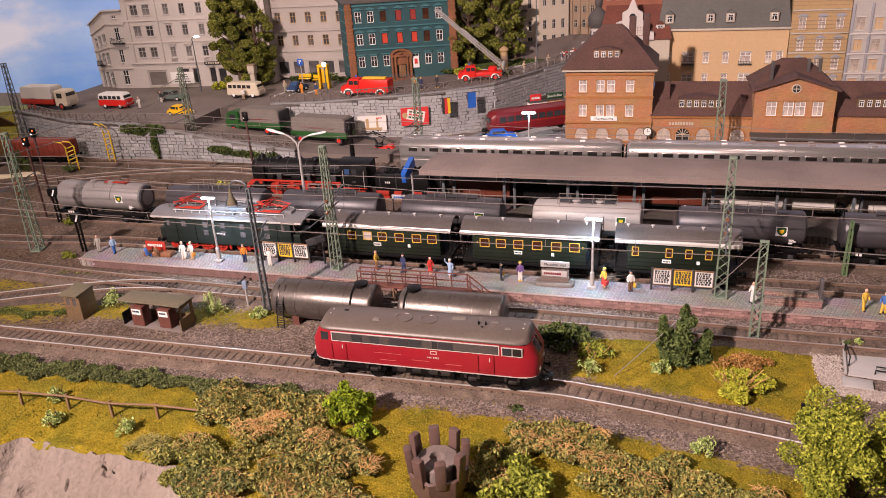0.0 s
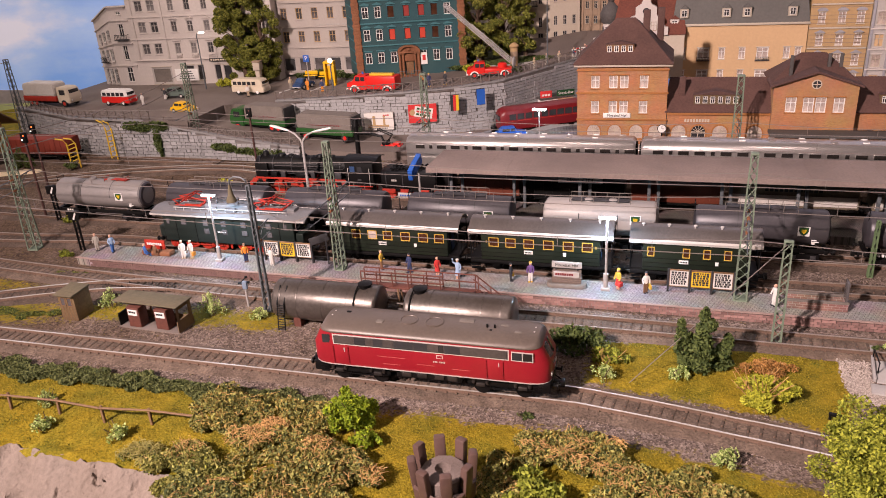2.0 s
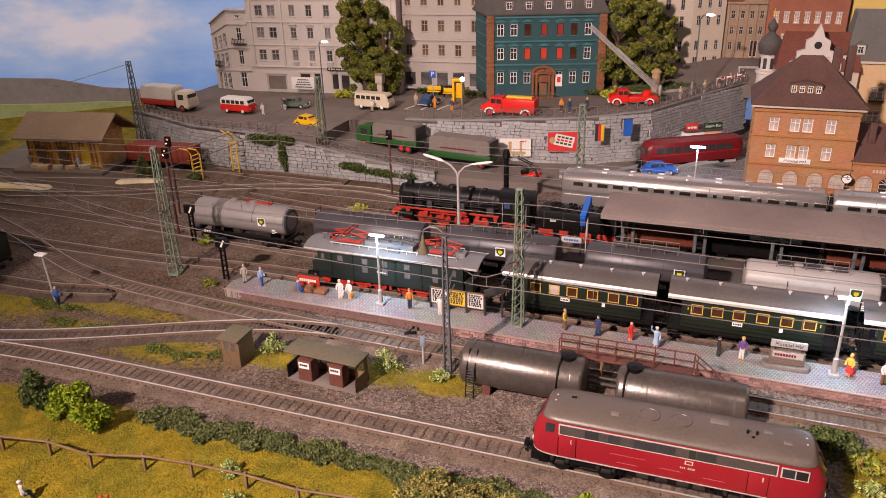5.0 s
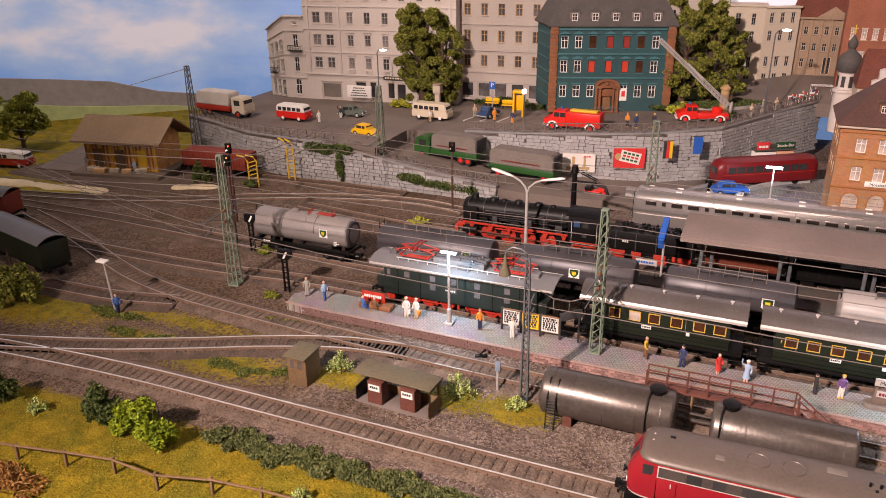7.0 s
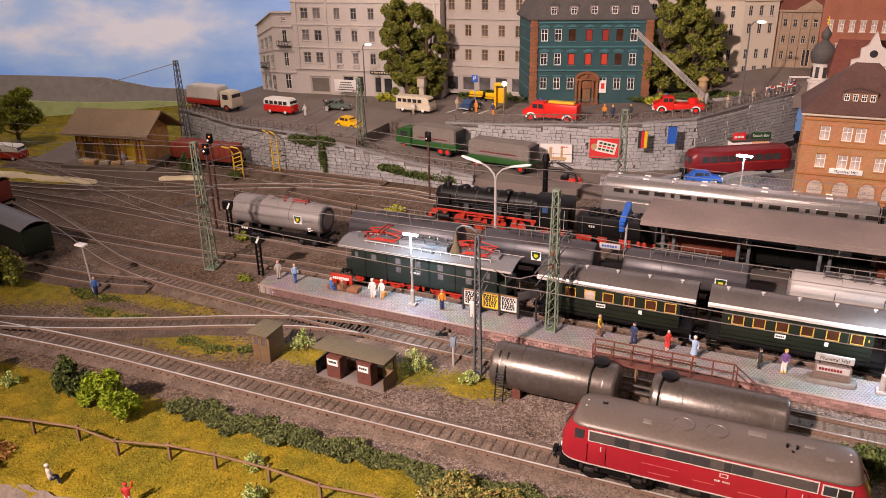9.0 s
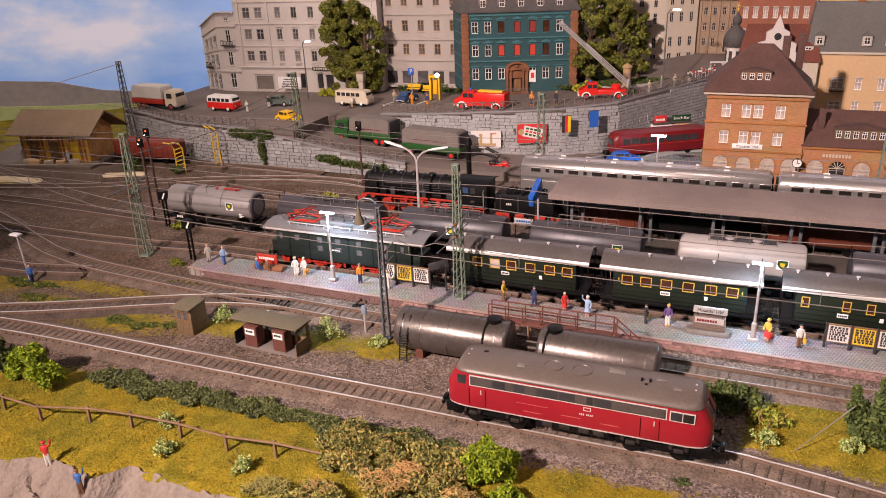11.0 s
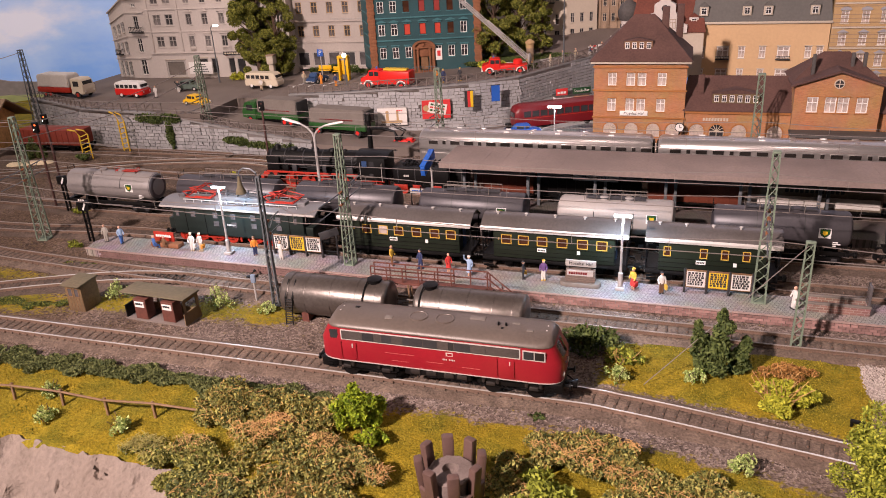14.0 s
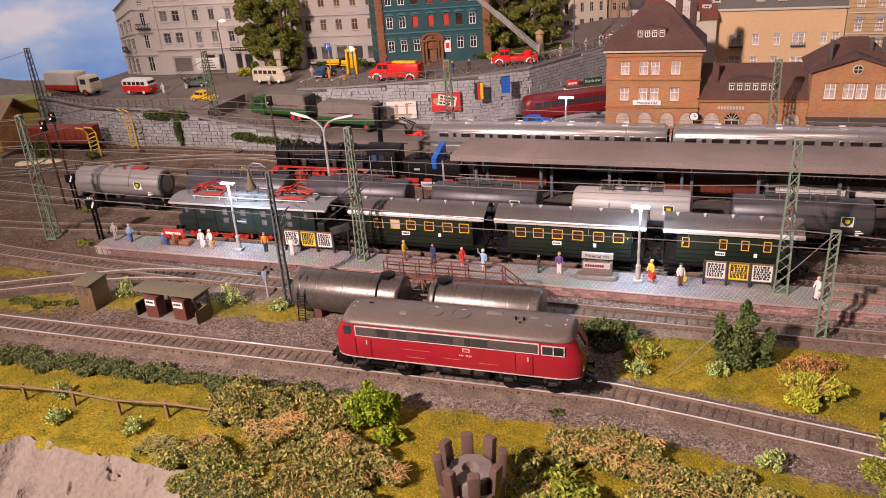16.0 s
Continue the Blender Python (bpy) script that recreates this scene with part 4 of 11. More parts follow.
for s in (-1, 1):
    for o, r in ((15, 2.0), (9.4, 1.6)):
        cyl(bm, (cols[3] + s * o, -4, 5), (cols[3] + s * o, -4, 36), r, n=10)
        box(bm, cols[3] + s * o - r - 0.6, cols[3] + s * o + r + 0.6, -6.6, 0.5, 0, 5, 0.3)
        box(bm, cols[3] + s * o - r - 0.6, cols[3] + s * o + r + 0.6, -6.6, 0.5, 35, 37, 0.3)
    box(bm, cols[3] + s * 12.2 - 1.6, cols[3] + s * 12.2 + 1.6, -2.4, 0.5, 0, 36, 0.3)
box(bm, cols[3] - 9, cols[3] + 9, -2.6, 0.5, 24, 36.6, 0.3)
box(bm, cols[3] - 17.5, cols[3] + 17.5, -7, 1, 37, 39, 0.4)
arch = [(cols[3] + r * math.cos(math.pi * k / 10), 39 + r * 0.55 * math.sin(math.pi * k / 10)) for r, ks in ((18, range(11)), (13.5, range(10, -1, -1))) for k in ks]
prism(bm, arch, "y", -7, 1)
prism(bm, [(cols[3] + 14 * math.cos(math.pi * k / 8), 38.8 + 7.6 * math.sin(math.pi * k / 8)) for k in range(9)], "y", -3.4, 1)
ball(bm, (cols[3], -4, 42), 2.4, 8, 6)
part("portal", bm, BROWNBRICK, teal, "ornate brown portal with columns and an arched gable")
for s in (-1, 1):
    bm = bmesh.new()
    tube(bm, [(cols[3] + s * 25, -17, 6), (cols[3] + s * 16, -17, 11), (cols[3] + s * 2, -17, 11)], 0.45, 5)
    part("stair_rail", bm, STEEL_GREY, teal)
    for o, z in ((25, 6), (16, 11), (11, 11), (6, 11), (2, 11)):
        bm = bmesh.new()
        cyl(bm, (cols[3] + s * o, -17, -2), (cols[3] + s * o, -17, z), 0.35, n=5)
        part("rail_post", bm, STEEL_GREY, teal)
bm = bmesh.new()
box(bm, cols[3] - 6, cols[3] + 6, 0.6, 1.6, 4, 32, 0.4)
part("door", bm, WOODBROWN, teal, "dark wooden double door")
bm = bmesh.new()
for k in range(4):
    box(bm, cols[3] - 22 + k * 2, cols[3] + 22 - k * 2, -16 + k * 3, -0.1, k * 1.6 - 3, k * 1.6 - 1.4)
part("steps", bm, BROWNBRICK, teal)
bm = bmesh.new()
box(bm, cols[4] - 5, cols[4] + 5, -2.4, -1.8, 18, 36)
ban = part("banner", bm, WHITE, teal, "white banner with a red emblem")
bm = bmesh.new()
box(bm, cols[4] - 2.5, cols[4] + 2.5, -2.7, -2.45, 24, 32)
part("emblem", bm, INKRED, ban)

# white corner house on the left of the street
white = thing("town_house", -908, 1190, 52, 5, "white plastered four-storey corner house with grey windows", "house")
WW = 264
cols = [24, 47, 84, 114, 145, 174, 204, 234]
wins = [(c, z, 14 if i < 2 else 10.5, 18) for z in (62, 98.5, 134, 170) for i, c in enumerate(cols)]
shops = [(45, 16, 38, 29), (98, 20, 20, 26), (120, 20, 12, 26), (152, 20, 12, 26), (170, 18, 16, 28), (210, 18, 26, 28)]
shell("wall", WW, 60, 196, wins + shops, WHITEPLASTER, white)
for i, (c, z, w, h) in enumerate(wins):
    window(white, c, z, w, h, GREYHOUSE, (DUSTY, HAZE, DUSTY, DARKGREY, HAZE)[(i * 7) % 5], True, WHITEPLASTER)
for c, z, w, h in shops:
    window(white, c, z, w, h, GREYHOUSE, TARP if w > 30 else GLASS, False, CREAM)
for z, o in ((42, 2.6), (78, 1.4), (115, 1.4), (151, 1.4), (188, 3)):
    bm = bmesh.new()
    box(bm, -1, WW + 1, -o, 0.4, z, z + 2, 0.3)
    part("string_course", bm, WHITEPLASTER, white)
for x in (8, 64, 188, 254):
    bm = bmesh.new()
    box(bm, x - 2, x + 2, -1.1, 0.4, 44.2, 187.8, 0.3)
    part("pilaster", bm, WHITEPLASTER, white)
for c in cols[2:]:
    for z in (74.5, 111):
        bm = bmesh.new()
        prism(bm, [(c - 8, z), (c + 8, z), (c, z + 3.6)] if z > 100 else [(c - 8, z), (c + 8, z), (c + 7, z + 1.8), (c - 7, z + 1.8)], "y", -2.2, 0.3)
        part("window_hood", bm, WHITEPLASTER, white)
    bm = bmesh.new()
    box(bm, c - 6.5, c + 6.5, -1.6, 0.3, 50.8, 52, 0.2)
    rail_top = part("balustrade", bm, WHITEPLASTER, white)
    for k in range(6):
        bm = bmesh.new()
        box(bm, c - 5.6 + k * 2, c - 4.6 + k * 2, -1.2, 0.3, 45.5, 50.8, 0.1)
        part("baluster", bm, WHITEPLASTER, rail_top)
bm = bmesh.new()
box(bm, 140, 188, -3.6, -2.7, 38.4, 44)
sg = part("shop_sign", bm, DARKGREY, white, "dark shop sign band with pale lettering bars")
bm = bmesh.new()
for k in range(10):
    box(bm, 142.5 + k * 4.4, 145.6 + k * 4.4, -3.9, -3.65, 40, 42.6)
part("lettering", bm, BEIGE, sg)
wing = thing("town_house", -908, 1190, 52, 0, "white plastered corner wing with white-framed windows and iron balconies", "house")
bm = bmesh.new()
facade(bm, 40, 136, [(-18, 19, 12, 26), (-18, 57, 9.5, 24), (-18, 95, 9.5, 22), (-18, 124, 9, 5)], 0, 2, 0, -40)
box(bm, -39.6, -1, 2.2, 10, 0, 136)
part("wall", bm, WHITEPLASTER, wing)
for z, ww, hh in ((19, 12, 26), (57, 9.5, 24), (95, 9.5, 22), (124, 9, 5)):
    window(wing, -18, z, ww, hh, WHITE, GLASS, True, WHITEPLASTER)
# the narrow end falls back and its eaves drop
END = -80
bm = bmesh.new()
loft(bm, [[(-40, 0.2, 0), (-40, 0.2, 136), (-40, 10, 136), (-40, 10, 0)], [(END, 9, 0), (END, 9, 112), (END, 17, 112), (END, 17, 0)]])
part("end_wall", bm, WHITEPLASTER, wing)
ea = math.degrees(math.atan2(-9.0, 40.0))
for f, ww in ((0.22, 6.2), (0.5, 5.4), (0.77, 4.6)):
    for z, hh in ((16, 25), (54 - 6 * f, 21), (90 - 14 * f, 17)):
        window(wing, -40 - 40 * f, z, ww, hh, WHITE, HAZE if z > 30 else GLASS, True, WHITEPLASTER, 9 * f - 1.9, ea)
for z, fall in ((34, 3), (72, 9), (111, 19), (134, 24)):
    bm = bmesh.new()
    o = 3.6 if z > 130 else 1.8
    loft(bm, [[(x, y - o, z - q), (x, y - o, z + 2 - q), (x, y + 1, z + 2 - q), (x, y + 1, z - q)] for x, y, q in ((0, 0, 0), (-40, 0, 0), (END - 1, 9, fall))])
    part("string_course", bm, WHITEPLASTER, wing)
for x, z, ww in ((-18, 79, 26), (-66, 40, 14)):
    bm = bmesh.new()
    y0 = 0 if x > -40 else 5
    box(bm, x - ww / 2, x + ww / 2, y0 - 7, y0 - 0.1, z, z + 1.5, 0.3)
    for k in range(9):
        xx = x - ww / 2 + 0.8 + k * (ww - 1.6) / 8
        cyl(bm, (xx, y0 - 6.4, z + 1.4), (xx, y0 - 6.4, z + 9), 0.35, n=4)
    tube(bm, [(x - ww / 2 + 0.5, y0 - 0.5, z + 9), (x - ww / 2 + 0.5, y0 - 6.4, z + 9), (x + ww / 2 - 0.5, y0 - 6.4, z + 9), (x + ww / 2 - 0.5, y0 - 0.5, z + 9)], 0.45, 4)
    part("balcony", bm, DARKGREY, wing, "small dark iron balcony")

white2 = thing("town_house", -644, 1236, 60, 3, "white plastered four-storey town house behind the tree", "house")
cols = [9 + 27.7 * i for i in range(8)]
wins = [(c, z, 11, 18) for z in (63, 101, 141) for c in cols]
shops = [(c, 17, 22, 24) for c in cols]
shell("wall", 222, 60, 185, wins + shops, DULLPLASTER, white2)
for i, (c, z, w, h) in enumerate(wins + shops):
    window(white2, c, z, w, h, OCHRE if w < 20 else GREYHOUSE, DUSTY if i % 3 else DARKGREY, w < 20, DULLPLASTER)
bm = bmesh.new()
for k in range(22):
    if k % 9 != 5:
        box(bm, 66 + k * 3.0, 68.2 + k * 3.0, -0.5, -0.1, 81, 83.6)
part("lettering", bm, GREYHOUSE, white2)
for z in (44, 78, 118, 158):
    bm = bmesh.new()
    box(bm, -1, 223, -2, 0.4, z, z + 2, 0.3)
    part("string_course", bm, DULLPLASTER, white2)

# cream house and palace at the back of the market
cream = thing("town_house", -257, 1350, 74, 2, "cream old town house with balcony beside the trees", "house")
cols = [16, 38]
wins = [(c, z, 8 if c < 20 else 6, 17) for z in (48, 86, 112) for c in cols] + [(c, 18, 9, 24) for c in cols]
shell("wall", 54, 40, 130, wins, CREAM, cream)
for i, (c, z, w, h) in enumerate(wins):
    window(cream, c, z, w, h, GREYHOUSE, GLASS if i % 2 else DARKGREY, True, CREAM)
bm = bmesh.new()
box(bm, 2, 34, -8, -0.1, 74, 76, 0.3)
for k in range(8):
    cyl(bm, (3.5 + k * 4.1, -7, 76), (3.5 + k * 4.1, -7, 83), 0.4, n=4)
tube(bm, [(2.5, -0.5, 83), (2.5, -7, 83), (33.5, -7, 83), (33.5, -0.5, 83)], 0.5, 4)
part("balcony", bm, DARKGREY, cream, "dark iron balcony")
bm = bmesh.new()
box(bm, -2, 56, -3, 42, 130, 132.5, 0.4)
part("cornice", bm, CREAM, cream)
rear = thing("town_house", -424, 1362, 70, 0, "dull pale town house behind the green trees", "house")
cols = [14 + 24 * i for i in range(7)]
wins = [(c, z, 9, 16) for z in (44, 82, 118) for c in cols]
shell("wall", 168, 16, 146, wins, DULLPLASTER, rear)
for i, (c, z, w, h) in enumerate(wins):
    window(rear, c, z, w, h, CREAM, GLASS if i % 3 else HAZE, True, DULLPLASTER)
bm = bmesh.new()
box(bm, -2, 170, -3, 18, 146, 149, 0.4)
part("cornice", bm, DULLPLASTER, rear)
side = thing("town_house", -203, 1352, 78, 24, "cream side wing of the old corner house", "house")
cols = [10, 26, 42]
wins = [(c, z, 6, 15) for z in (46, 84, 110) for c in cols] + [(c, 17, 7, 22) for c in cols]
shell("wall", 52, 10, 124, wins, CREAM, side)
for i, (c, z, w, h) in enumerate(wins):
    window(side, c, z, w, h, GREYHOUSE, GLASS, True, CREAM)
bm = bmesh.new()
box(bm, -1, 53, -3, 12, 124, 126.5, 0.4)
part("cornice", bm, CREAM, side)
rise = thing("market_slope", 0, 0, 0, 0, "brown-grey paved slope up to the palace", "street", kind="structure")
bm = bmesh.new()
prism(bm, [(1286, 60), (1399, 60), (1399, 103), (1374, 103), (1286, 78.4)], "x", -262, -40)
part("paving", bm, ASPHALT, rise)
palace = thing("palace", -166, 1380, 103, 0, "brown sandstone baroque palace with gabled roof and arched gate", "palace")
cols = [8 + 14 * i for i in range(8)]
wins = [(c, z, 6, 12) for z in (42, 66) for c in cols] + [(c, 18, 6, 13) for c in cols if abs(c - 57) > 10] + [(57, 15, 11, 26)]
shell("wall", 114, 14, 84, wins, SANDSTONE, palace)
for c, z, w, h in wins:
    window(palace, c, z, w, h, CREAM, GLASS, w < 10, SANDSTONE)
for k in range(9):
    bm = bmesh.new()
    box(bm, k * 13.9, k * 13.9 + 2.4, -2, 0.3, 0, 82, 0.3)
    part("pilaster", bm, SANDSTONE, palace)
bm = bmesh.new()
prism(bm, [(34, 85.5), (80, 85.5), (57, 101)], "y", -4, 4)
part("gable", bm, SANDSTONE, palace)
bm = bmesh.new()
box(bm, -2, 116, -4, 14, 82.5, 85.4, 0.4)
part("cornice", bm, SANDSTONE, palace)
hip_roof("roof", 114, 14, 85.5, 38, 2, 10, REDROOF, palace, 1.5)

# onion-domed church turret, white stepped gable house, red brick houses behind the station
turret = thing("church_turret", -92, 1206, 60, 0, "pale turret with a dark onion dome and gilt finial", "church")
bm = bmesh.new()
lathe(bm, [(13, 0), (13, 52), (15, 53), (15, 56), (11, 57), (11, 78), (13, 79)], 12)
part("shaft", bm, WHITEPLASTER, turret)
bm = bmesh.new()
lathe(bm, [(13, 79), (15, 84), (15.5, 92), (12, 100), (6, 105), (4, 108), (6, 112), (6, 117), (3, 121), (0.6, 126)], 12)
part("dome", bm, SLATE, turret)
bm = bmesh.new()
cyl(bm, (0, 0, 125), (0, 0, 138), 0.6, n=6)
ball(bm, (0, 0, 129), 1.8)
box(bm, -2.5, 2.5, -0.4, 0.4, 133, 134.2)
part("finial", bm, CRANEYELLOW, turret)
for k in range(4):
    bm = bmesh.new()
    a = math.pi * (1.1 + k * 0.27)
    box(bm, -2.2, 2.2, -11.6, -10.4, 60, 74, 0, 0, pose(0, 0, 0, 0, 0, math.degrees(a) - 270))
    part("louvre", bm, DARKGREY, turret)
gableh = thing("gable_house", -84, 1140, 70, 0, "red-roofed house with a white stepped and scrolled gable", "house")
bm = bmesh.new()
prism(bm, [(0, 0), (96, 0), (96, 60), (0, 60)], "y", 0, 60)
part("wall", bm, CREAM, gableh)
hip_roof("roof", 96, 60, 60, 44, 2, 8, REDROOF, gableh, 1.5)
bm = bmesh.new()
prism(bm, [(14, 60), (74, 60), (74, 70), (67, 72), (67, 83), (58, 86), (58, 97), (51, 101), (44, 118), (37, 101), (30, 97), (30, 86), (21, 83), (21, 72), (14, 70)], "y", -4, 6)
gb = part("stepped_gable", bm, WHITEPLASTER, gableh, "white scrolled gable")
for x, z in ((33, 72), (55, 72)):
    window(gb, x, z, 8, 12, SANDSTONE, GLASS, True, None, -4.9)
bm = bmesh.new()
cyl(bm, (44, -4.6, 92), (44, -4, 92), 4.5, n=12)
part("round_window", bm, GLASS, gb)
dormer(gableh, 82, 8, 68, 12, 11, 16, WHITEPLASTER, REDROOF)
redh = thing("town_house", -96, 1330, 80, 0, "red brick town house with pale arched windows", "house")
wins = [(c, z, 7, 15) for z in (60, 92) for c in (12, 26, 40, 54, 68, 82, 96)]
shell("wall", 108, 40, 150, wins, mat("dusky_red_brick", (0.27, 0.10, 0.06), 0.85, 0, 0.25, 500, 40, 0.3), redh)
for c, z, w, h in wins:
    window(redh, c, z, w, h, WHITE, CURTAIN, True, CREAM)
yellowh = thing("town_house", 16, 1330, 80, 0, "yellow plastered town house at the back", "house")
wins = [(c, z, 7, 13) for z in (60, 92) for c in (12, 30, 48, 66, 84, 102, 120)]
shell("wall", 132, 40, 150, wins, mat("yellow_plaster", (0.58, 0.42, 0.13), 0.85, 0, 0.1, 300, 20, 0.1), yellowh)
for c, z, w, h in wins:
    window(yellowh, c, z, w, h, WHITE, GLASS, True, CREAM)

# long tan house with a grey mansard roof
tan = thing("town_house", -4, 1150, 20, 0, "tan plastered long house with grey mansard roof and dormers", "house")
cols = [14, 42, 66, 92, 118, 148, 162]
wins = [(c, z, w, 15) for z in (52, 82) for c, w in zip(cols, (9, 15, 8, 8, 15, 8, 8))]
shell("wall", 171, 60, 119, wins, TAN, tan, left=[(20, 52, 8, 15), (20, 82, 8, 15)])
for c, z, w, h in wins:
    window(tan, c, z, w, h, WHITE, CURTAIN, True, CREAM)
    if w > 10:
        bm = bmesh.new()
        box(bm, c - 9, c + 9, -3.4, -0.2, z - 10, z - 9, 0.2)
        for k in range(9):
            cyl(bm, (c - 8 + k * 2, -3, z - 9), (c - 8 + k * 2, -3, z - 5), 0.25, n=4)
        tube(bm, [(c - 8.6, -0.4, z - 5), (c - 8.6, -3, z - 5), (c + 8.6, -3, z - 5), (c + 8.6, -0.4, z - 5)], 0.3, 4)
        part("window_grille", bm, DARKGREY, tan)
bm = bmesh.new()
box(bm, -2, 173, -3, 62, 119, 122, 0.6)
part("cornice", bm, CREAM, tan)
hip_roof("roof", 171, 60, 122, 58, 1, 7, GREYROOF, tan, 1, 34)
for x in (14, 68, 94, 150):
    dormer(tan, x, -2, 130, 11, 12, 16, CREAM, GREYROOF)
for x in (58, 140):
    bm = bmesh.new()
    box(bm, x - 4, x + 4, 20, 28, 160, 196, 0.4)
    part("chimney", bm, BROWNBRICK, tan)
ochre = thing("town_house", 168, 1150, 20, 0, "ochre plastered house with arched pale windows", "house")
cols = [14, 38, 60]
wins = [(c, z, 9, 15) for z in (46, 72, 98, 126) for c in cols]
shell("wall", 72, 60, 190, wins, OCHRE, ochre)
for c, z, w, h in wins:
    window(ochre, c, z, w, h, WHITE, CURTAIN, True, CREAM)
HOOD = mat("blue_grey_stucco", (0.30, 0.29, 0.31), 0.85, 0, 0.12, 300, 18, 0.1)
for c, z, w, h in wins:
    bm = bmesh.new()
    if z > 110:
        prism(bm, [(c + 6.6 * math.cos(math.pi * k / 8), z + 8.8 + 4 * math.sin(math.pi * k / 8)) for k in range(9)], "y", -2, 0.2)
    else:
        prism(bm, [(c - 7, z + 9), (c + 7, z + 9), (c, z + 13)], "y", -2, 0.2)
    part("window_hood", bm, HOOD, ochre)
for k in range(26):
    if k % 5:
        bm = bmesh.new()
        box(bm, 0.3, 71.7, -0.5, 0.2, 34 + k * 5, 34.6 + k * 5)
        part("stucco_groove", bm, SANDSTONE, ochre)
for z in (60, 86, 112, 142):
    bm = bmesh.new()
    box(bm, 0.2, 71.8, -1.8, 0.3, z, z + 2, 0.3)
    part("string_course", bm, CREAM, ochre)
greyh = thing("town_house", 241, 1150, 20, 0, "grey plastered town house with brown window panels", "house")
cols = [12, 34, 56, 78, 100]
wins = [(c, z, 11, 16) for z in (44, 70, 96, 124) for c in cols]
shell("wall", 112, 60, 190, wins, GREYHOUSE, greyh)
for k in range(6):
    bm = bmesh.new()
    box(bm, 0.5 + k * 22, 3.5 + k * 22 if k < 5 else 111.5, -1.6, 0.2, 20, 150, 0.2)
    part("pilaster", bm, HOOD, greyh)
for i, (c, z, w, h) in enumerate(wins):
    window(greyh, c, z, w, h, CREAM, CURTAIN if i % 2 else TAN, True, WHITEPLASTER)
for z in (58, 84, 110):
    bm = bmesh.new()
    box(bm, 0.2, 111.8, -1.8, 0.3, z, z + 2, 0.3)
    part("string_course", bm, WHITEPLASTER, greyh)

# station


def arch_window(parent, x, z, w, h, pane=None):
    """A round-headed cream window with a fan of glazing bars, set on the wall's face."""
    r = w / 2
    spring = z + h - r

    def outline(k):
        return [(x - r * k, z + r * (1 - k)), (x + r * k, z + r * (1 - k))] + [(x + r * k * math.cos(math.pi * i / 10), spring + r * k * math.sin(math.pi * i / 10)) for i in range(11)]
    bm = bmesh.new()
    a, b = [[bm.verts.new((p[0], y, p[1])) for p in outline(k)] for y, k in ((-0.9, 1.12), (-0.9, 0.94))]
    c = [bm.verts.new((p[0], 0.2, p[1])) for p in outline(1.12)]
    d = [bm.verts.new((p[0], -0.3, p[1])) for p in outline(0.94)]
    n = len(a)
    for i in range(n):
        j = (i + 1) % n
        bm.faces.new((a[i], a[j], b[j], b[i]))
        bm.faces.new((c[i], c[j], a[j], a[i]))
        bm.faces.new((b[i], b[j], d[j], d[i]))
    ob = part("arch_window", bm, ORANGEBRICK, parent)
    bm = bmesh.new()
    prism(bm, outline(0.95), "y", -0.32, -0.1)
    part("pane", bm, pane or CURTAIN, ob)
    bm = bmesh.new()
    for i in range(1, 6):
        t = math.pi * i / 6
        cyl(bm, (x, -0.6, spring), (x + r * 0.93 * math.cos(t), -0.6, spring + r * 0.93 * math.sin(t)), 0.35, n=4)
    box(bm, x - r * 0.94, x + r * 0.94, -0.9, -0.35, spring - 0.5, spring + 0.5)
    for o in (-0.45, 0, 0.45):
        box(bm, x + r * 2 * o - 0.35, x + r * 2 * o + 0.35, -0.9, -0.35, z, spring)
    part("glazing_bar", bm, CREAM, ob, "cream glazing bars")
    return ob


BRICKWALL = paving("station_brick", (0.40, 0.17, 0.055), (0.31, 0.125, 0.04), (0.30, 0.17, 0.09), 3.0, 1.1, True, bump=0.3)
station = thing("station_building", -110, 946, 8, 0, "orange brick railway station block with dark hipped roof", "station")
SW, SH = 104, 116
cols = [21, 42, 54.5, 77]
wins = [(c, z, 9.5, 15) for z in (98, 68) for c in cols] + [(c, 12, 14, 22) for c in (20, 45, 70, 92)]
shell("wall", SW, 84, SH, wins, BRICKWALL, station, left=[(c, z, 9, 15) for z in (98, 68) for c in (20, 42, 64)])
for c, z, w, h in wins:
    window(station, c, z, w, h, WHITE, CURTAIN, True, ORANGEBRICK)
for z in (98, 68):
    for c in (20, 42, 64):
        window(station, 0, z, 9, 15, WHITE, CURTAIN, True, ORANGEBRICK, 84 - c, -90)
for x in (20, 45, 70, 92):
    arch_window(station, x, 30, 16, 17)
for z in (28, 52, 84, 111):
    bm = bmesh.new()
    box(bm, -1.2, SW + 1.2, -1.4, 0.3, z, z + 1.8, 0.3)
    part("string_course", bm, ORANGEBRICK, station)
bm = bmesh.new()
box(bm, -4, SW + 4, -4, 88, SH, SH + 2.6, 0.4)
part("eaves_board", bm, CREAM, station)
hip_roof("roof", SW, 84, SH + 2.6, 47, 5, 46, STATIONROOF, station, 1.2)
dm = dormer(station, 48, 8, SH + 14, 32, 10, 22, WOODBROWN, STATIONROOF, 4)
for x, y in ((76, 40), (92, 60)):
    bm = bmesh.new()
    box(bm, x - 4, x + 4, y - 4, y + 4, SH + 20, SH + 58, 0.4)
    part("chimney", bm, STATIONROOF, station)
bm = bmesh.new()
box(bm, 31, 63, -1.8, -0.2, 55.5, 61, 0.3)
sg = part("name_board", bm, WHITE, station, "white station name board")
writing("lettering", "Moseltal Hbf", 4.4, INK, sg, 47, -1.9, 58.2)
mid = thing("station_building", -5, 948, 8, 0, "low orange brick station hall with brown tiled roof", "station")
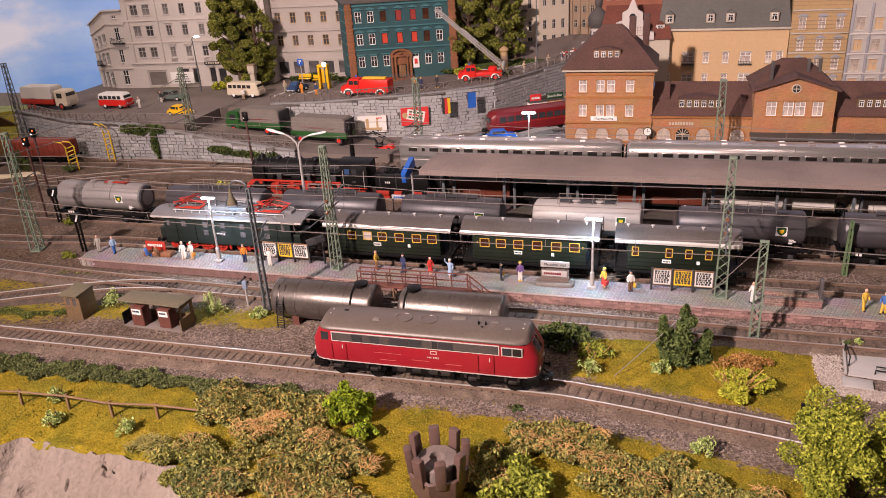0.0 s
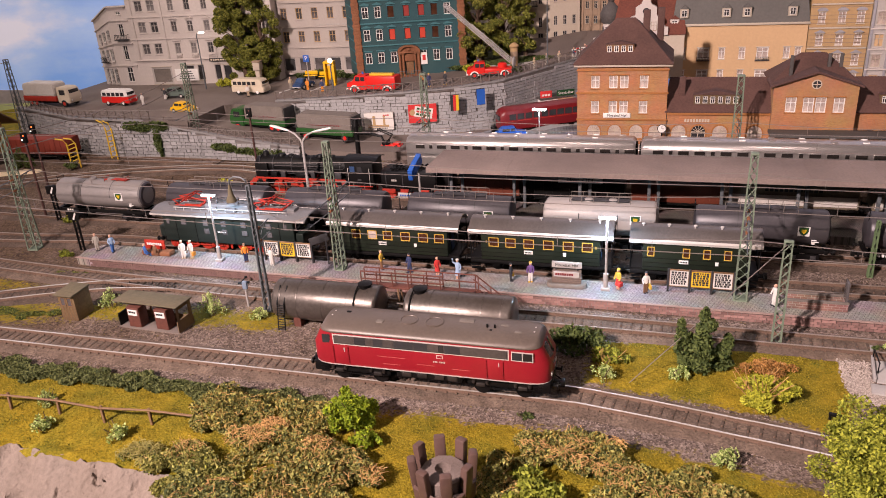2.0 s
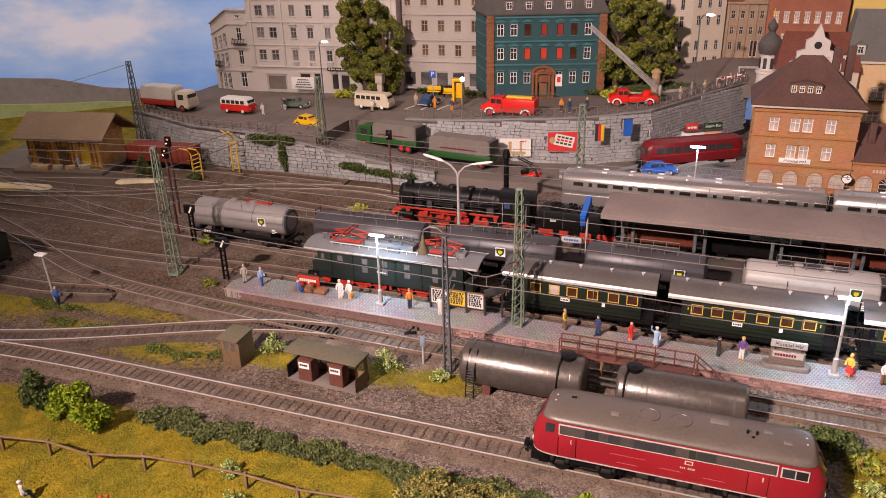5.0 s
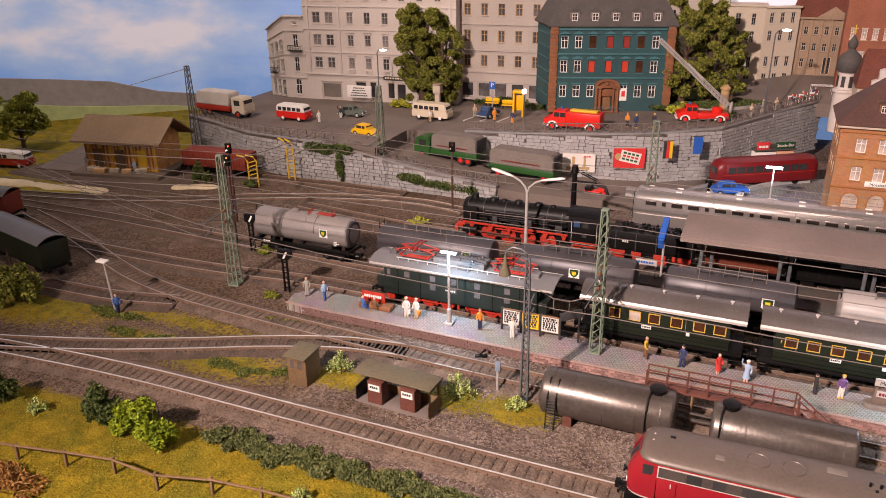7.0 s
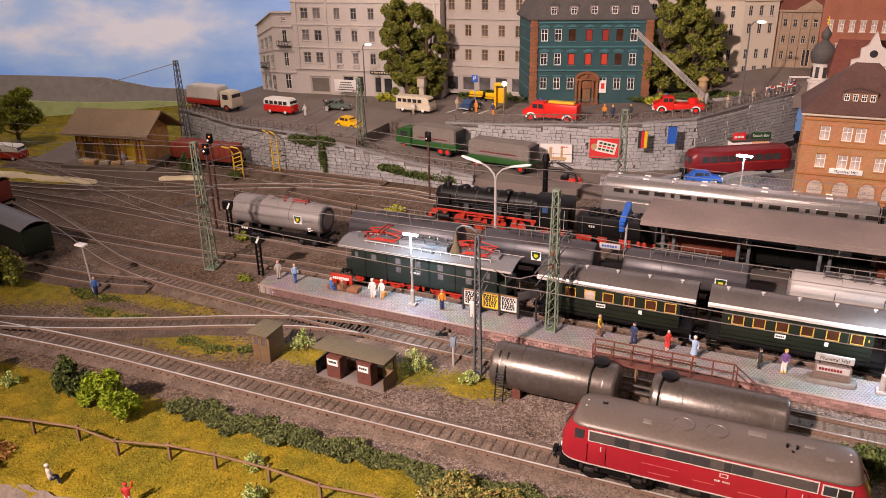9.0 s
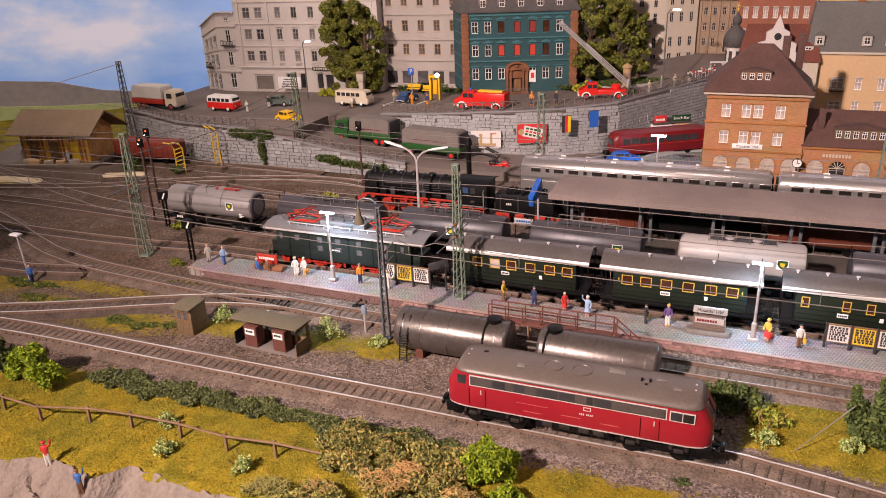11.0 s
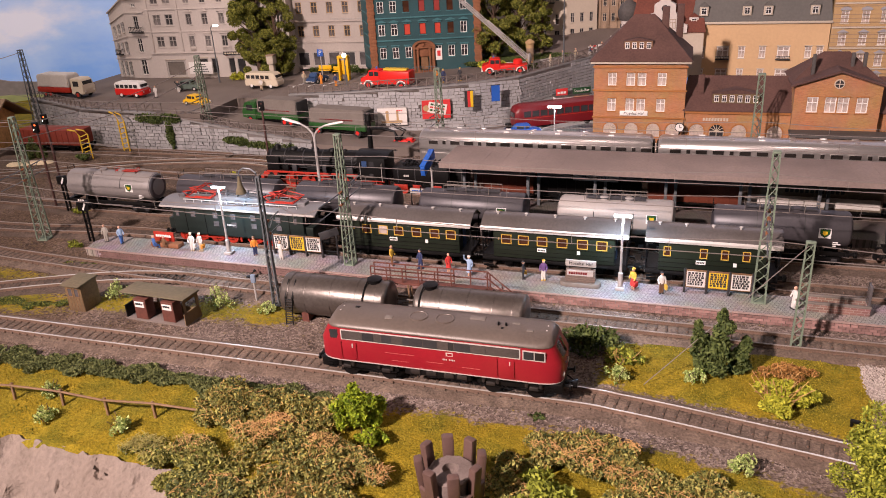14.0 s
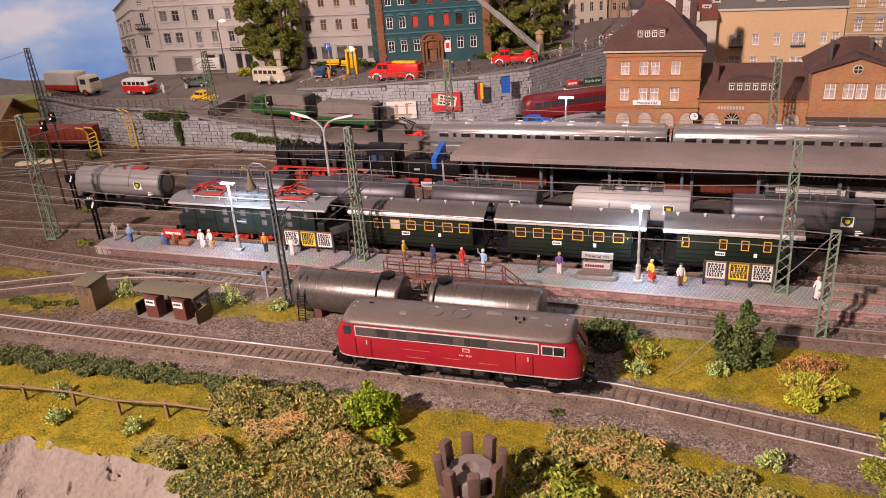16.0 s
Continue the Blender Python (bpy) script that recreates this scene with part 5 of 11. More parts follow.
shell("wall", 114, 70, 62, [], BRICKWALL, mid)
for i, c in enumerate((14, 36, 60, 98)):
    arch_window(mid, c, 26, 17, 21, GLASS if i == 1 else None)
bm = bmesh.new()
box(bm, -0.5, 114.5, -2, 0.3, 59, 62, 0.3)
part("string_course", bm, ORANGEBRICK, mid)
hip_roof("roof", 114, 70, 62, 34, 3, 4, STATIONROOF, mid, 1.2)
dormer(mid, 54, 5, 70, 50, 11, 26, HUT, STATIONROOF, 6)
bm = bmesh.new()
box(bm, 12, 19, 14, 20, 66, 100, 0.5)
part("chimney", bm, STATIONROOF, mid)
bm = bmesh.new()
for k in range(9):
    box(bm, 20 + k * 3.2, 22.2 + k * 3.2, -0.6, -0.1, 50.5, 54)
part("lettering", bm, CREAM, mid)
pav = thing("station_building", 108, 940, 8, 0, "orange brick gabled station pavilion with round window", "station")
wins = [(19, 73, 11, 17), (37, 73, 11, 17), (49.5, 73, 11, 17), (68, 73, 11, 17)]
shell("wall", 86, 78, 94, wins, BRICKWALL, pav)
for c, z, w, h in wins:
    window(pav, c, z, w, h, WHITE, CURTAIN, True, ORANGEBRICK)
bm = bmesh.new()
prism(bm, [(0, 94), (86, 94), (43, 108)], "y", 0.05, 40)
part("gable", bm, BRICKWALL, pav)
bm = bmesh.new()
for s in (0, 1):
    x0, x1 = (-4, 43) if s == 0 else (90, 43)
    prism(bm, [(x0, 92.6), (x1, 108.4), (x1, 110.6), (x0, 94.8)], "y", -4, 44)
part("front_roof", bm, STATIONROOF, pav)
bm = bmesh.new()
lower = [bm.verts.new(p) for p in ((-4, 10, 93.4), (90, 10, 93.4), (90, 82, 93.4), (-4, 82, 93.4))]
upper = [bm.verts.new(p) for p in ((30, 44, 123), (56, 44, 123))]
for q in ((lower[0], lower[1], upper[1], upper[0]), (lower[1], lower[2], upper[1]), (lower[2], lower[3], upper[0], upper[1]), (lower[3], lower[0], upper[0]), tuple(reversed(lower))):
    bm.faces.new(q)
part("roof", bm, STATIONROOF, pav)
bm = bmesh.new()
lathe(bm, [(5.2, 0), (5.2, 1.2), (4.0, 1.2), (4.0, 0.6)], 16)
for v in bm.verts:
    a, b, c = v.co
    v.co = Vector((43 + a, -c, 96 + b))
rw = part("round_window", bm, CREAM, pav)
bm = bmesh.new()
cyl(bm, (43, -1.3, 96), (43, -1.22, 96), 4.1, n=20)
part("pane", bm, GLASS, rw)
bm = bmesh.new()
box(bm, 42.6, 43.4, -1.7, -1.32, 92, 100)
box(bm, 39, 47, -1.7, -1.32, 95.6, 96.4)
part("glazing_bar", bm, CREAM, rw)
for x, y in ((18, 20), (58, 30), (70, 30)):
    bm = bmesh.new()
    box(bm, x - 1.8, x + 1.8, y - 1.8, y + 1.8, 98, 124, 0.4)
    part("chimney", bm, SLATE, pav)
bm = bmesh.new()
box(bm, -2, 260, -26, -0.2, 42, 45, 0.5)
part("porch_roof", bm, SLATE, pav)
for x in (8, 50, 92, 134, 176):
    bm = bmesh.new()
    cyl(bm, (x, -22, 0), (x, -22, 42), 1.2, n=8)
    part("porch_post", bm, SLATE, pav)
east = thing("station_building", 195, 952, 8, 0, "low brown-roofed eastern station wing", "station")
wins = [(14 + 24 * k, 30, 14, 24) for k in range(6)]
shell("wall", 160, 60, 62, wins, BRICKWALL, east)
for c, z, w, h in wins:
    window(east, c, z, w, h, WHITE, CURTAIN, True, ORANGEBRICK)
hip_roof("roof", 160, 60, 62, 34, 3, 4, STATIONROOF, east, 1.2)
dormer(east, 50, 5, 70, 50, 11, 24, HUT, STATIONROOF, 6)

# half-timbered goods shed on the left
goods = thing("goods_shed", -1084, 836, 8, 10, "brown timber goods shed with wide gabled roof and ramp", "shed")
bm = bmesh.new()
box(bm, 12, 150, -24, 76, -9, 3, 0.5)
part("loading_ramp", bm, mat("shed_ramp", (0.13, 0.10, 0.08), 0.9, 0, 0.25), goods)
bm = bmesh.new()
box(bm, 26, 136, 0, 62, 3, 46)
prism(bm, [(0, 46), (62, 46), (31, 66)], "x", 28, 135)
part("wall", bm, mat("shed_planks", (0.58, 0.31, 0.11), 0.85, 0, 0.35, 300, 90, 0.4), goods)
for k in range(20):
    bm = bmesh.new()
    x = 26.5 + k * 5.7
    box(bm, x, x + 1.8, -1.2, -0.05, 3, 46)
    part("timber", bm, CRANEYELLOW if k % 3 == 1 else ORANGEBRICK, goods)
bm = bmesh.new()
for z in (5, 24, 40):
    box(bm, 26, 136, -1.5, -1.25, z, z + 1.4)
part("cross_timber", bm, CRANEYELLOW, goods)
for k in range(3):
    bm = bmesh.new()
    x = 40 + k * 34
    box(bm, x, x + 14, -2.2, -1.6, 3, 33, 0.2)
    part("sliding_door", bm, CRANEYELLOW if k == 2 else HUT, goods)
bm = bmesh.new()
for s in (0, 1):
    y0 = -13 if s == 0 else 82
    prism(bm, [(y0, 43.5 if s == 0 else 39), (31, 71), (31, 73.5), (y0, 46 if s == 0 else 41.5)], "x", 14, 152)
part("roof", bm, mat("shed_roof", (0.235, 0.165, 0.105), 0.85, 0, 0.2, 400, 30, 0.3), goods)

# ---- rolling stock ----
WHEELS = {}


def wheel_row(parent, xs, r, material, spoked=False):
    key = (r, material.name, spoked)
    if key not in WHEELS:
        bm = bmesh.new()
        for y0, y1, k in ((-1.2, 0.9, 1.0), (0.9, 1.5, 1.12)):
            cyl(bm, (0, y0, 0), (0, y1, 0), r * k, n=18)
        if spoked:
            for i in range(9):
                a = 2 * math.pi * i / 9
                box(bm, r * 0.1, r * 0.86, -1.75, -1.25, -0.35, 0.35, 0, 0, Matrix.Rotation(a, 4, "Y"))
            cyl(bm, (0, -2.1, 0), (0, -1.2, 0), r * 0.22, n=8)
        else:
            cyl(bm, (0, -1.7, 0), (0, -1.2, 0), r * 0.45, n=10)
        WHEELS[key] = mesh_of("wheel", bm, material)
    for x in xs:
        for s in (-1, 1):
            piece("wheel", WHEELS[key], parent, x, s * 8.6, r, 0 if s < 0 else 180)


def buffers(parent, x, s, z=12.0, half=10.5):
    for y in (-half, half):
        bm = bmesh.new()
        cyl(bm, (x, y, z), (x + s * 4, y, z), 1.0, n=8)
        cyl(bm, (x + s * 4, y, z), (x + s * 5, y, z), 2.2, n=12)
        part("buffer", bm, BLACK, parent)
    bm = bmesh.new()
    box(bm, min(x, x + s * 6), max(x, x + s * 6), -1.4, 1.4, z - 5, z - 2.6, 0.3)
    box(bm, min(x + s * 5, x + s * 8), max(x + s * 5, x + s * 8), -2.6, 2.6, z - 6, z - 2, 0.3)
    part("coupler", bm, BLACK, parent)


def plate(parent, x, y, z, w, h, material, name="plate", label=""):
    bm = bmesh.new()
    box(bm, x - w / 2, x + w / 2, y - 0.25, y + 0.2, z - h / 2, z + h / 2)
    return part(name, bm, material, parent, label)


def bars(parent, x, y, z, n, w, h, gap, material):
    bm = bmesh.new()
    for k in range(n):
        x0 = x + (k - n / 2) * (w + gap)
        box(bm, x0, x0 + w, y - 0.2, y + 0.1, z - h / 2, z + h / 2)
    return part("lettering", bm, material, parent)


GEARBLACK = mat("dusty_black_gear", (0.016, 0.013, 0.012), 0.6, 0, 0.4, 500, 90, 0.2, (0.05, 0.036, 0.028), 0.4)
PANELRED = mat("worn_red_edge", (0.42, 0.11, 0.10), 0.5, 0, 0.2)
LOUVRE = mat("brown_grey_louvre", (0.075, 0.062, 0.056), 0.5, 0.1, 0.25, 600, 80, 0.1)


def diesel_engine():
    t = thing("diesel_locomotive", -149, 448, 5.0, 0, "dark red diesel locomotive with grey roof and pale-framed window band", "locomotive")
    stations = [(-82.5, 0.50), (-82, 0.64), (-80.5, 0.78), (-78, 0.88), (-74, 0.955), (-68, 1.0), (-30, 1.0), (30, 1.0), (68, 1.0), (74, 0.955), (78, 0.88), (80.5, 0.78), (82, 0.64), (82.5, 0.50)]

    def ring(x, k, pts):
        out = []
        for y, z in pts:
            lean = max(0, z - 29) * 0.52 * max(0, (abs(x) - 62) / 20) + max(0, 22 - z) * 0.10 * max(0, (abs(x) - 62) / 20)
            out.append((x - math.copysign(lean, x), y * k, z))
        return out

    lower = [(-16.7, 15.5), (-17.3, 18), (-17.4, 30), (-17.1, 41.2), (17.1, 41.2), (17.4, 30), (17.3, 18), (16.7, 15.5)]
    bm = bmesh.new()
    loft(bm, [ring(x, k, lower) for x, k in stations])
    body = part("body", bm, LOCO_RED, t, "dark red car body")
    upper = [(-17.3, 41.25), (-16.9, 42.2), (-15.4, 43.4), (-12, 44.8), (-7, 45.8), (0, 46.2), (7, 45.8), (12, 44.8), (15.4, 43.4), (16.9, 42.2), (17.3, 41.25)]
    bm = bmesh.new()
    loft(bm, [ring(x, k * 1.01, upper) for x, k in stations])
    roof = part("roof", bm, LOCO_ROOF, t, "weathered grey-brown rounded roof")
    bm = bmesh.new()
    lip = [(-17.6, 40.8), (-17.7, 41.4), (17.7, 41.4), (17.6, 40.8)]
    loft(bm, [ring(x, k * 1.008, lip) for x, k in stations])
    part("rain_gutter", bm, LOCO_ROOF, t)
    bm = bmesh.new()
    low = [(-16.9, 15.3), (-17.1, 16.0), (17.1, 16.0), (16.9, 15.3)]
    loft(bm, [ring(x, k * 1.01, low) for x, k in stations])
    part("skirt_line", bm, SILVERLINE, t)
    for s in (-1, 1):
        def side(x0, x1, z0, z1, out, name, material, parent=t, b=0.0, label=""):
            bm = bmesh.new()
            y = 17.25 * s
            box(bm, x0, x1, min(y, y + out * s), max(y, y + out * s), z0, z1, b)
            return part(name, bm, material, parent, label)
        band = side(-65, 56, 32.0, 39.6, 0.35, "window_band", SILVERLINE, label="pale frame round the engine-room windows")
        side(-64.3, 55.3, 32.7, 38.9, 0.5, "grille_panel", LOUVRE, band)
        for x0, x1, m in ((-63.6, -50, LOUVRE), (-49.4, -41.5, GLASS), (-40.8, -36.5, LOUVRE), (-35.8, -29, DARKGREY), (-28.4, -22, LOUVRE), (-21.2, -8, DARKGREY), (-7.4, 2, DARKGREY), (9.4, 13, GLASS), (13.6, 24, DARKGREY), (24.6, 34, LOUVRE), (34.6, 54.6, LOUVRE)):
            side(x0, x1, 33.1, 38.5, 0.65, "pane", m, band)
        cab = side(57.4, 71.6, 32.0, 38.8, 0.35, "cab_window", SILVERLINE, label="pale-framed cab window")
        side(58.1, 64.4, 32.7, 38.1, 0.6, "pane", GLASS, cab)
        side(65.0, 70.9, 32.7, 38.1, 0.6, "pane", COACHGLASS, cab)
        cab2 = side(-73, -67.2, 32.4, 38.8, -0.1, "cab_window", GLASS)
        for x in (-60, 46.5):
            door = side(x - 4.6, x + 4.6, 16.6, 31.2, 0.16, "door", LOCO_RED, b=0.05)
            for o in (-5.4, 5.4):
                bm = bmesh.new()
                tube(bm, [(x + o, s * 17.3, 17), (x + o, s * 18.0, 17.6), (x + o, s * 18.0, 30), (x + o, s * 17.3, 30.6)], 0.22, 5)
                part("handrail", bm, LOCO_RED, door)
            side(x + 2.4, x + 3.0, 26.5, 29.5, 0.5, "handle", SILVERLINE, door)
        for x0, x1, z in ((-34, -14, 25.5), (-6, 6, 22), (-30, -18, 20), (18, 30, 21)):
            side(x0, x1, z, z + 0.3, 0.2, "panel_line", PANELRED)
        lg = side(7.6, 12.2, 28.2, 30.8, 0.2, "emblem", SILVERLINE, label="pale railway emblem plate")
        side(8.2, 11.6, 28.7, 30.3, 0.3, "emblem_field", LOCO_RED, lg)
        bm = bmesh.new()
        for k in range(8):
            if k != 3:
                x0 = 5.4 + k * 1.05
                box(bm, x0, x0 + 0.6, min(17.4 * s, 17.6 * s), max(17.4 * s, 17.6 * s), 25.0, 26.1)
        part("lettering", bm, SILVERLINE, t)
    for s in (-1, 1):
        for y in (-6.6, 6.6):
            bm = bmesh.new()
            q = [(81.6, y - 5.4, 30.5), (81.6, y + 5.4, 30.5), (77.2, y + 4.8, 39.5), (77.2, y - 4.8, 39.5)]
            bend = lambda py: -2.2 * (abs(py) / 12) ** 2
            a = [bm.verts.new((s * (px + 0.5 + bend(py)), py, pz)) for px, py, pz in q]
            b = [bm.verts.new((s * (px - 2.0 + bend(py)), py, pz)) for px, py, pz in q]
            bm.faces.new(a)
            bm.faces.new(b[::-1])
            for i in range(4):
                bm.faces.new((a[i], a[(i + 1) % 4], b[(i + 1) % 4], b[i]))
            part("windscreen", bm, GLASS, t)
            bm = bmesh.new()
            cyl(bm, (s * 80, y * 1.35, 20), (s * 82.3, y * 1.35, 20), 1.7, n=12)
            part("headlight", bm, SILVERLINE, t)
            bm = bmesh.new()
            tube(bm, [(s * 82.6, y - 3, 29.6), (s * 83.4, y - 3, 28.8), (s * 83.4, y + 3, 28.8), (s * 82.6, y + 3, 29.6)], 0.25, 5)
            part("grab_rail", bm, DARKGREY, t)
        bm = bmesh.new()
        box(bm, min(s * 74, s * 82), max(s * 74, s * 82), -15.5, 15.5, 8.5, 15.6, 0.8)
        part("buffer_beam", bm, BLACK, t)
        buffers(t, s * 81.5, s, 12, 10)
        bm = bmesh.new()
        tube(bm, [(s * 82, -4, 11), (s * 86, -4, 8), (s * 86.5, -4, 4)], 0.5, 5)
        tube(bm, [(s * 82, 4, 11), (s * 86, 4, 8), (s * 86.5, 4, 4)], 0.5, 5)
        part("brake_hose", bm, BLACK, t)
        c = s * 50
        for y in (1, -1):
            bm = bmesh.new()
            prism(bm, [(c - 23, 5), (c - 23, 8), (c - 17, 10.5), (c - 9, 10.5), (c - 6, 8.5), (c + 6, 8.5), (c + 9, 10.5), (c + 17, 10.5), (c + 23, 8), (c + 23, 5), (c + 8, 4), (c - 8, 4)], "y", min(y * 12.4, y * 14), max(y * 12.4, y * 14))
            bogie = part("bogie", bm, BLACK, t)
        for k in (-14, 14):
            bm = bmesh.new()
            box(bm, c + k - 3, c + k + 3, -15.2, -13.6, 3, 7.5, 0.4)
            part("axle_box", bm, GEARBLACK, bogie)
            for o in (-4.6, 4.6):
                bm = bmesh.new()
                cyl(bm, (c + k + o, -14.6, 7.2), (c + k + o, -14.6, 11), 1.3, n=8)
                part("spring", bm, GEARBLACK, bogie)
        bm = bmesh.new()
        tube(bm, [(c - 22, -14.6, 4.5), (c - 7, -14.8, 2.6), (c + 7, -14.8, 2.6), (c + 22, -14.6, 4.5)], 0.5, 5)
        part("brake_rod", bm, BLACK, bogie)
        wheel_row(t, (c - 14, c + 14), 5.6, BLACK)
        bm = bmesh.new()
        for k in range(3):
            box(bm, s * 74 - 3, s * 74 + 3, -16.4, -13.4, 3.5 + k * 3.6, 4.1 + k * 3.6)
        part("step", bm, BLACK, t)
    bm = bmesh.new()
    box(bm, -23, 23, -14.2, 14.2, 3.4, 13.6, 1.4)
    part("fuel_tank", bm, BLACK, t)
    for x in (-15, -4, 8, 17):
        bm = bmesh.new()
        box(bm, x - 3.4, x + 3.4, -15.2, -14, 6, 12.5, 0.4)
        part("battery_box", bm, GEARBLACK, t)
    bm = bmesh.new()
    box(bm, -81, 81, -13.5, 13.5, 12.5, 15.6, 0.3)
    part("underframe", bm, BLACK, t)
    for x, y, w, d in ((-34, -6, 5, 4), (42, -5, 1.6, 1.6), (50, 2, 5, 2.4), (60, -5, 4.4, 2.4), (-60, 3, 3, 2), (24, 4, 10, 5)):
        bm = bmesh.new()
        z = 46.2 - y * y * 0.009
        box(bm, x - w / 2, x + w / 2, y - d / 2, y + d / 2, z - 1.2, z + 0.35, 0.15)
        part("roof_hatch", bm, TARP if w > 4 else BLACK, roof)
    for x in (-15, 3):
        bm = bmesh.new()
        lathe(bm, [(6.4, 44.2), (6.4, 46.45), (5.6, 46.6), (5.3, 46.2), (0.4, 46.3)], 28, (x, -1))
        fan = part("fan_cover", bm, LOCO_ROOF, roof)
    for x in (39, 44):
        bm = bmesh.new()
        cyl(bm, (x, -2, 45.5), (x, -2, 48.2), 0.7, n=8)
        part("exhaust_pipe", bm, BLACK, roof)
    for x in (-70, 70):
        for y in (-3, 3):
            bm = bmesh.new()
            cyl(bm, (x, y, 44), (x, y, 46.2), 0.6, n=8)
            part("horn", bm, SILVERLINE, roof)
    # the running gear sits high behind the skirt
    for ob in t.children_recursive:
        if ob.name.split(".")[0] in ("bogie", "axle_box", "spring", "brake_rod", "step", "fuel_tank", "battery_box"):
            for v in ob.data.vertices:
                v.co.z = 0.0158 - (0.0158 - v.co.z) * 0.58
    return t


diesel_engine()


def arc_roof(bm, x0, x1, half, z, rise, thick=0.8, n=9, over=0.0, mi=0):
    pts = []
    for i in range(n):
        a = -1 + 2 * i / (n - 1)
        pts.append((a * half, z + rise * (1 - a * a)))
    ring = pts + [(y, zz - thick) for y, zz in reversed(pts)]
    return loft(bm, [[(x, y, zz) for y, zz in ring] for x in (x0, x1)], mi)


def old_coach(x0, x1, wins, label, number_side=True):
    n = (x1 - x0)
    cx = (x0 + x1) / 2
    t = thing("passenger_coach", cx, 640 + sl(cx), 5, SKEW, label, "railway coach", "green passenger train")
    h = n / 2
    body_x = h - 11
    bm = bmesh.new()
    box(bm, -body_x, body_x, -15.5, 15.5, 12, 39.4, 0.5)
    body = part("body", bm, COACH_GREEN, t, "dark green coach body")
    bm = bmesh.new()
    arc_roof(bm, -h, h, 17.4, 38.6, 8.4)
    roof = part("roof", bm, COACH_ROOF, t, "grey rounded roof with its edge highlight painted pale")
    # roof lip, widened and coloured pale as the roof curve's highlight
    for s in (-1, 1):
        bm = bmesh.new()
        loft(bm, [[(x, s * 17.1, 36.9), (x, s * 17.9, 36.9), (x, s * 17.9, 38.8), (x, s * 16.7, 40.3), (x, s * 16.4, 39.9)] for x in (-h, h)])
        part("roof_edge", bm, EDGE_SHEEN, roof)
    for k in range(5):
        bm = bmesh.new()
        x = -h + n * (k + 0.5) / 5
        cyl(bm, (x, -3, 44), (x, -3, 48.2), 0.7, n=8)
        cyl(bm, (x, -3, 48.2), (x, -3, 49), 1.5, n=8)
        part("roof_vent", bm, SILVERLINE, roof)
    for x, curtain in wins:
        x += 3.0 if n > 110 else -4.0
        ww = 7.6 if n > 110 else 4.4
        for s in (-1, 1):
            bm = bmesh.new()
            facade(bm, ww + 1.5, 8.7, [(x, 29.0, ww, 7.2)], 0, 0.45, 24.65, x - ww / 2 - 0.75)
            bmesh.ops.remove_doubles(bm, verts=bm.verts, dist=0.001)
            for v in bm.verts:
                v.co.y = -16.0 + v.co.y if s < 0 else 16.0 - v.co.y
            fr = part("window", bm, YELLOW, body, "yellow window frame")
            bm = bmesh.new()
            box(bm, x - ww / 2 - 0.3, x + ww / 2 + 0.3, s * 15.7 - 0.15, s * 15.7 + 0.15, 25, 33)
            part("pane", bm, CURTAIN if curtain else CABIN, fr)
    bm = bmesh.new()
    box(bm, -h + 1, h - 1, -14, 14, 9.6, 12, 0.3)
    box(bm, -h + 1, h - 1, -15.4, -14.4, 8, 11, 0.2)
    part("underframe", bm, BLACK, t)
    bm = bmesh.new()
    for z in (15, 19, 23):
        box(bm, -body_x, body_x, -15.75, -15.45, z, z + 0.3)
    part("panel_strip", bm, BLACK, body)
    for s in (-1, 1):
        bm = bmesh.new()
        xe = s * (h - 1.2)
        for y in (-14, -5, 5, 14):
            cyl(bm, (xe, y, 11), (xe, y, 24), 0.5, n=6)
        for y in (-14, 14):
            cyl(bm, (xe, y, 11), (xe, y, 38.5), 0.55, n=6)
        for y0, y1 in ((-14, -5), (5, 14)):
            tube(bm, [(xe, y0, 24), (xe, y1, 24)], 0.4, 5)
            tube(bm, [(xe, y0, 17.5), (xe, y1, 17.5)], 0.3, 5)
        part("end_railing", bm, BLACK, t)
        bm = bmesh.new()
        for k in range(3):
            box(bm, s * (h - 6) - 4, s * (h - 6) + 4, -17.4 + k, -14, 3 + k * 2.6, 3.8 + k * 2.6)
        part("step_board", bm, BLACK, t)
        bm = bmesh.new()
        box(bm, s * body_x - 0.2, s * body_x + 0.4 * s + 0.2, -4, 4, 12, 34)
        part("end_door", bm, CARBLUE, t)
        bm = bmesh.new()
        box(bm, min(s * body_x, s * (h - 1)), max(s * body_x, s * (h - 1)), -14, 14, 12, 13)
        part("end_platform", bm, BLACK, t)
        for y in (-9, 9):
            bm = bmesh.new()
            box(bm, s * body_x - 0.2, s * body_x + 0.3 * s + 0.2, y - 3, y + 3, 24, 33)
            part("end_window", bm, DUSTY, t)
        buffers(t, s * (h - 1), s, 10)
    wheel_row(t, (-h * 0.62, h * 0.62), 5.6, BLACK)
    for x in (-h * 0.62, h * 0.62):
        bm = bmesh.new()
        box(bm, x - 3, x + 3, -13, -11.4, 3.5, 8.5, 0.4)
        prism(bm, [(x - 11, 9), (x + 11, 9), (x + 6, 7), (x, 6.2), (x - 6, 7)], "y", -13.4, -12.4)
        part("axle_guard", bm, BLACK, t)
    for x, w in ((-h * 0.15, 7.5), (h * 0.35, 2.6)):
        pl = plate(body, x, -15.75, 21, w, 3.2, WHITE, "route_board", "small white board")
        if w > 5:
            bars(pl, x, -16.0, 21, 5, 0.9, 1.3, 0.35, INK)
    bars(body, -body_x + 5, -15.8, 29, 1, 0.8, 2.2, 0.4, YELLOW)
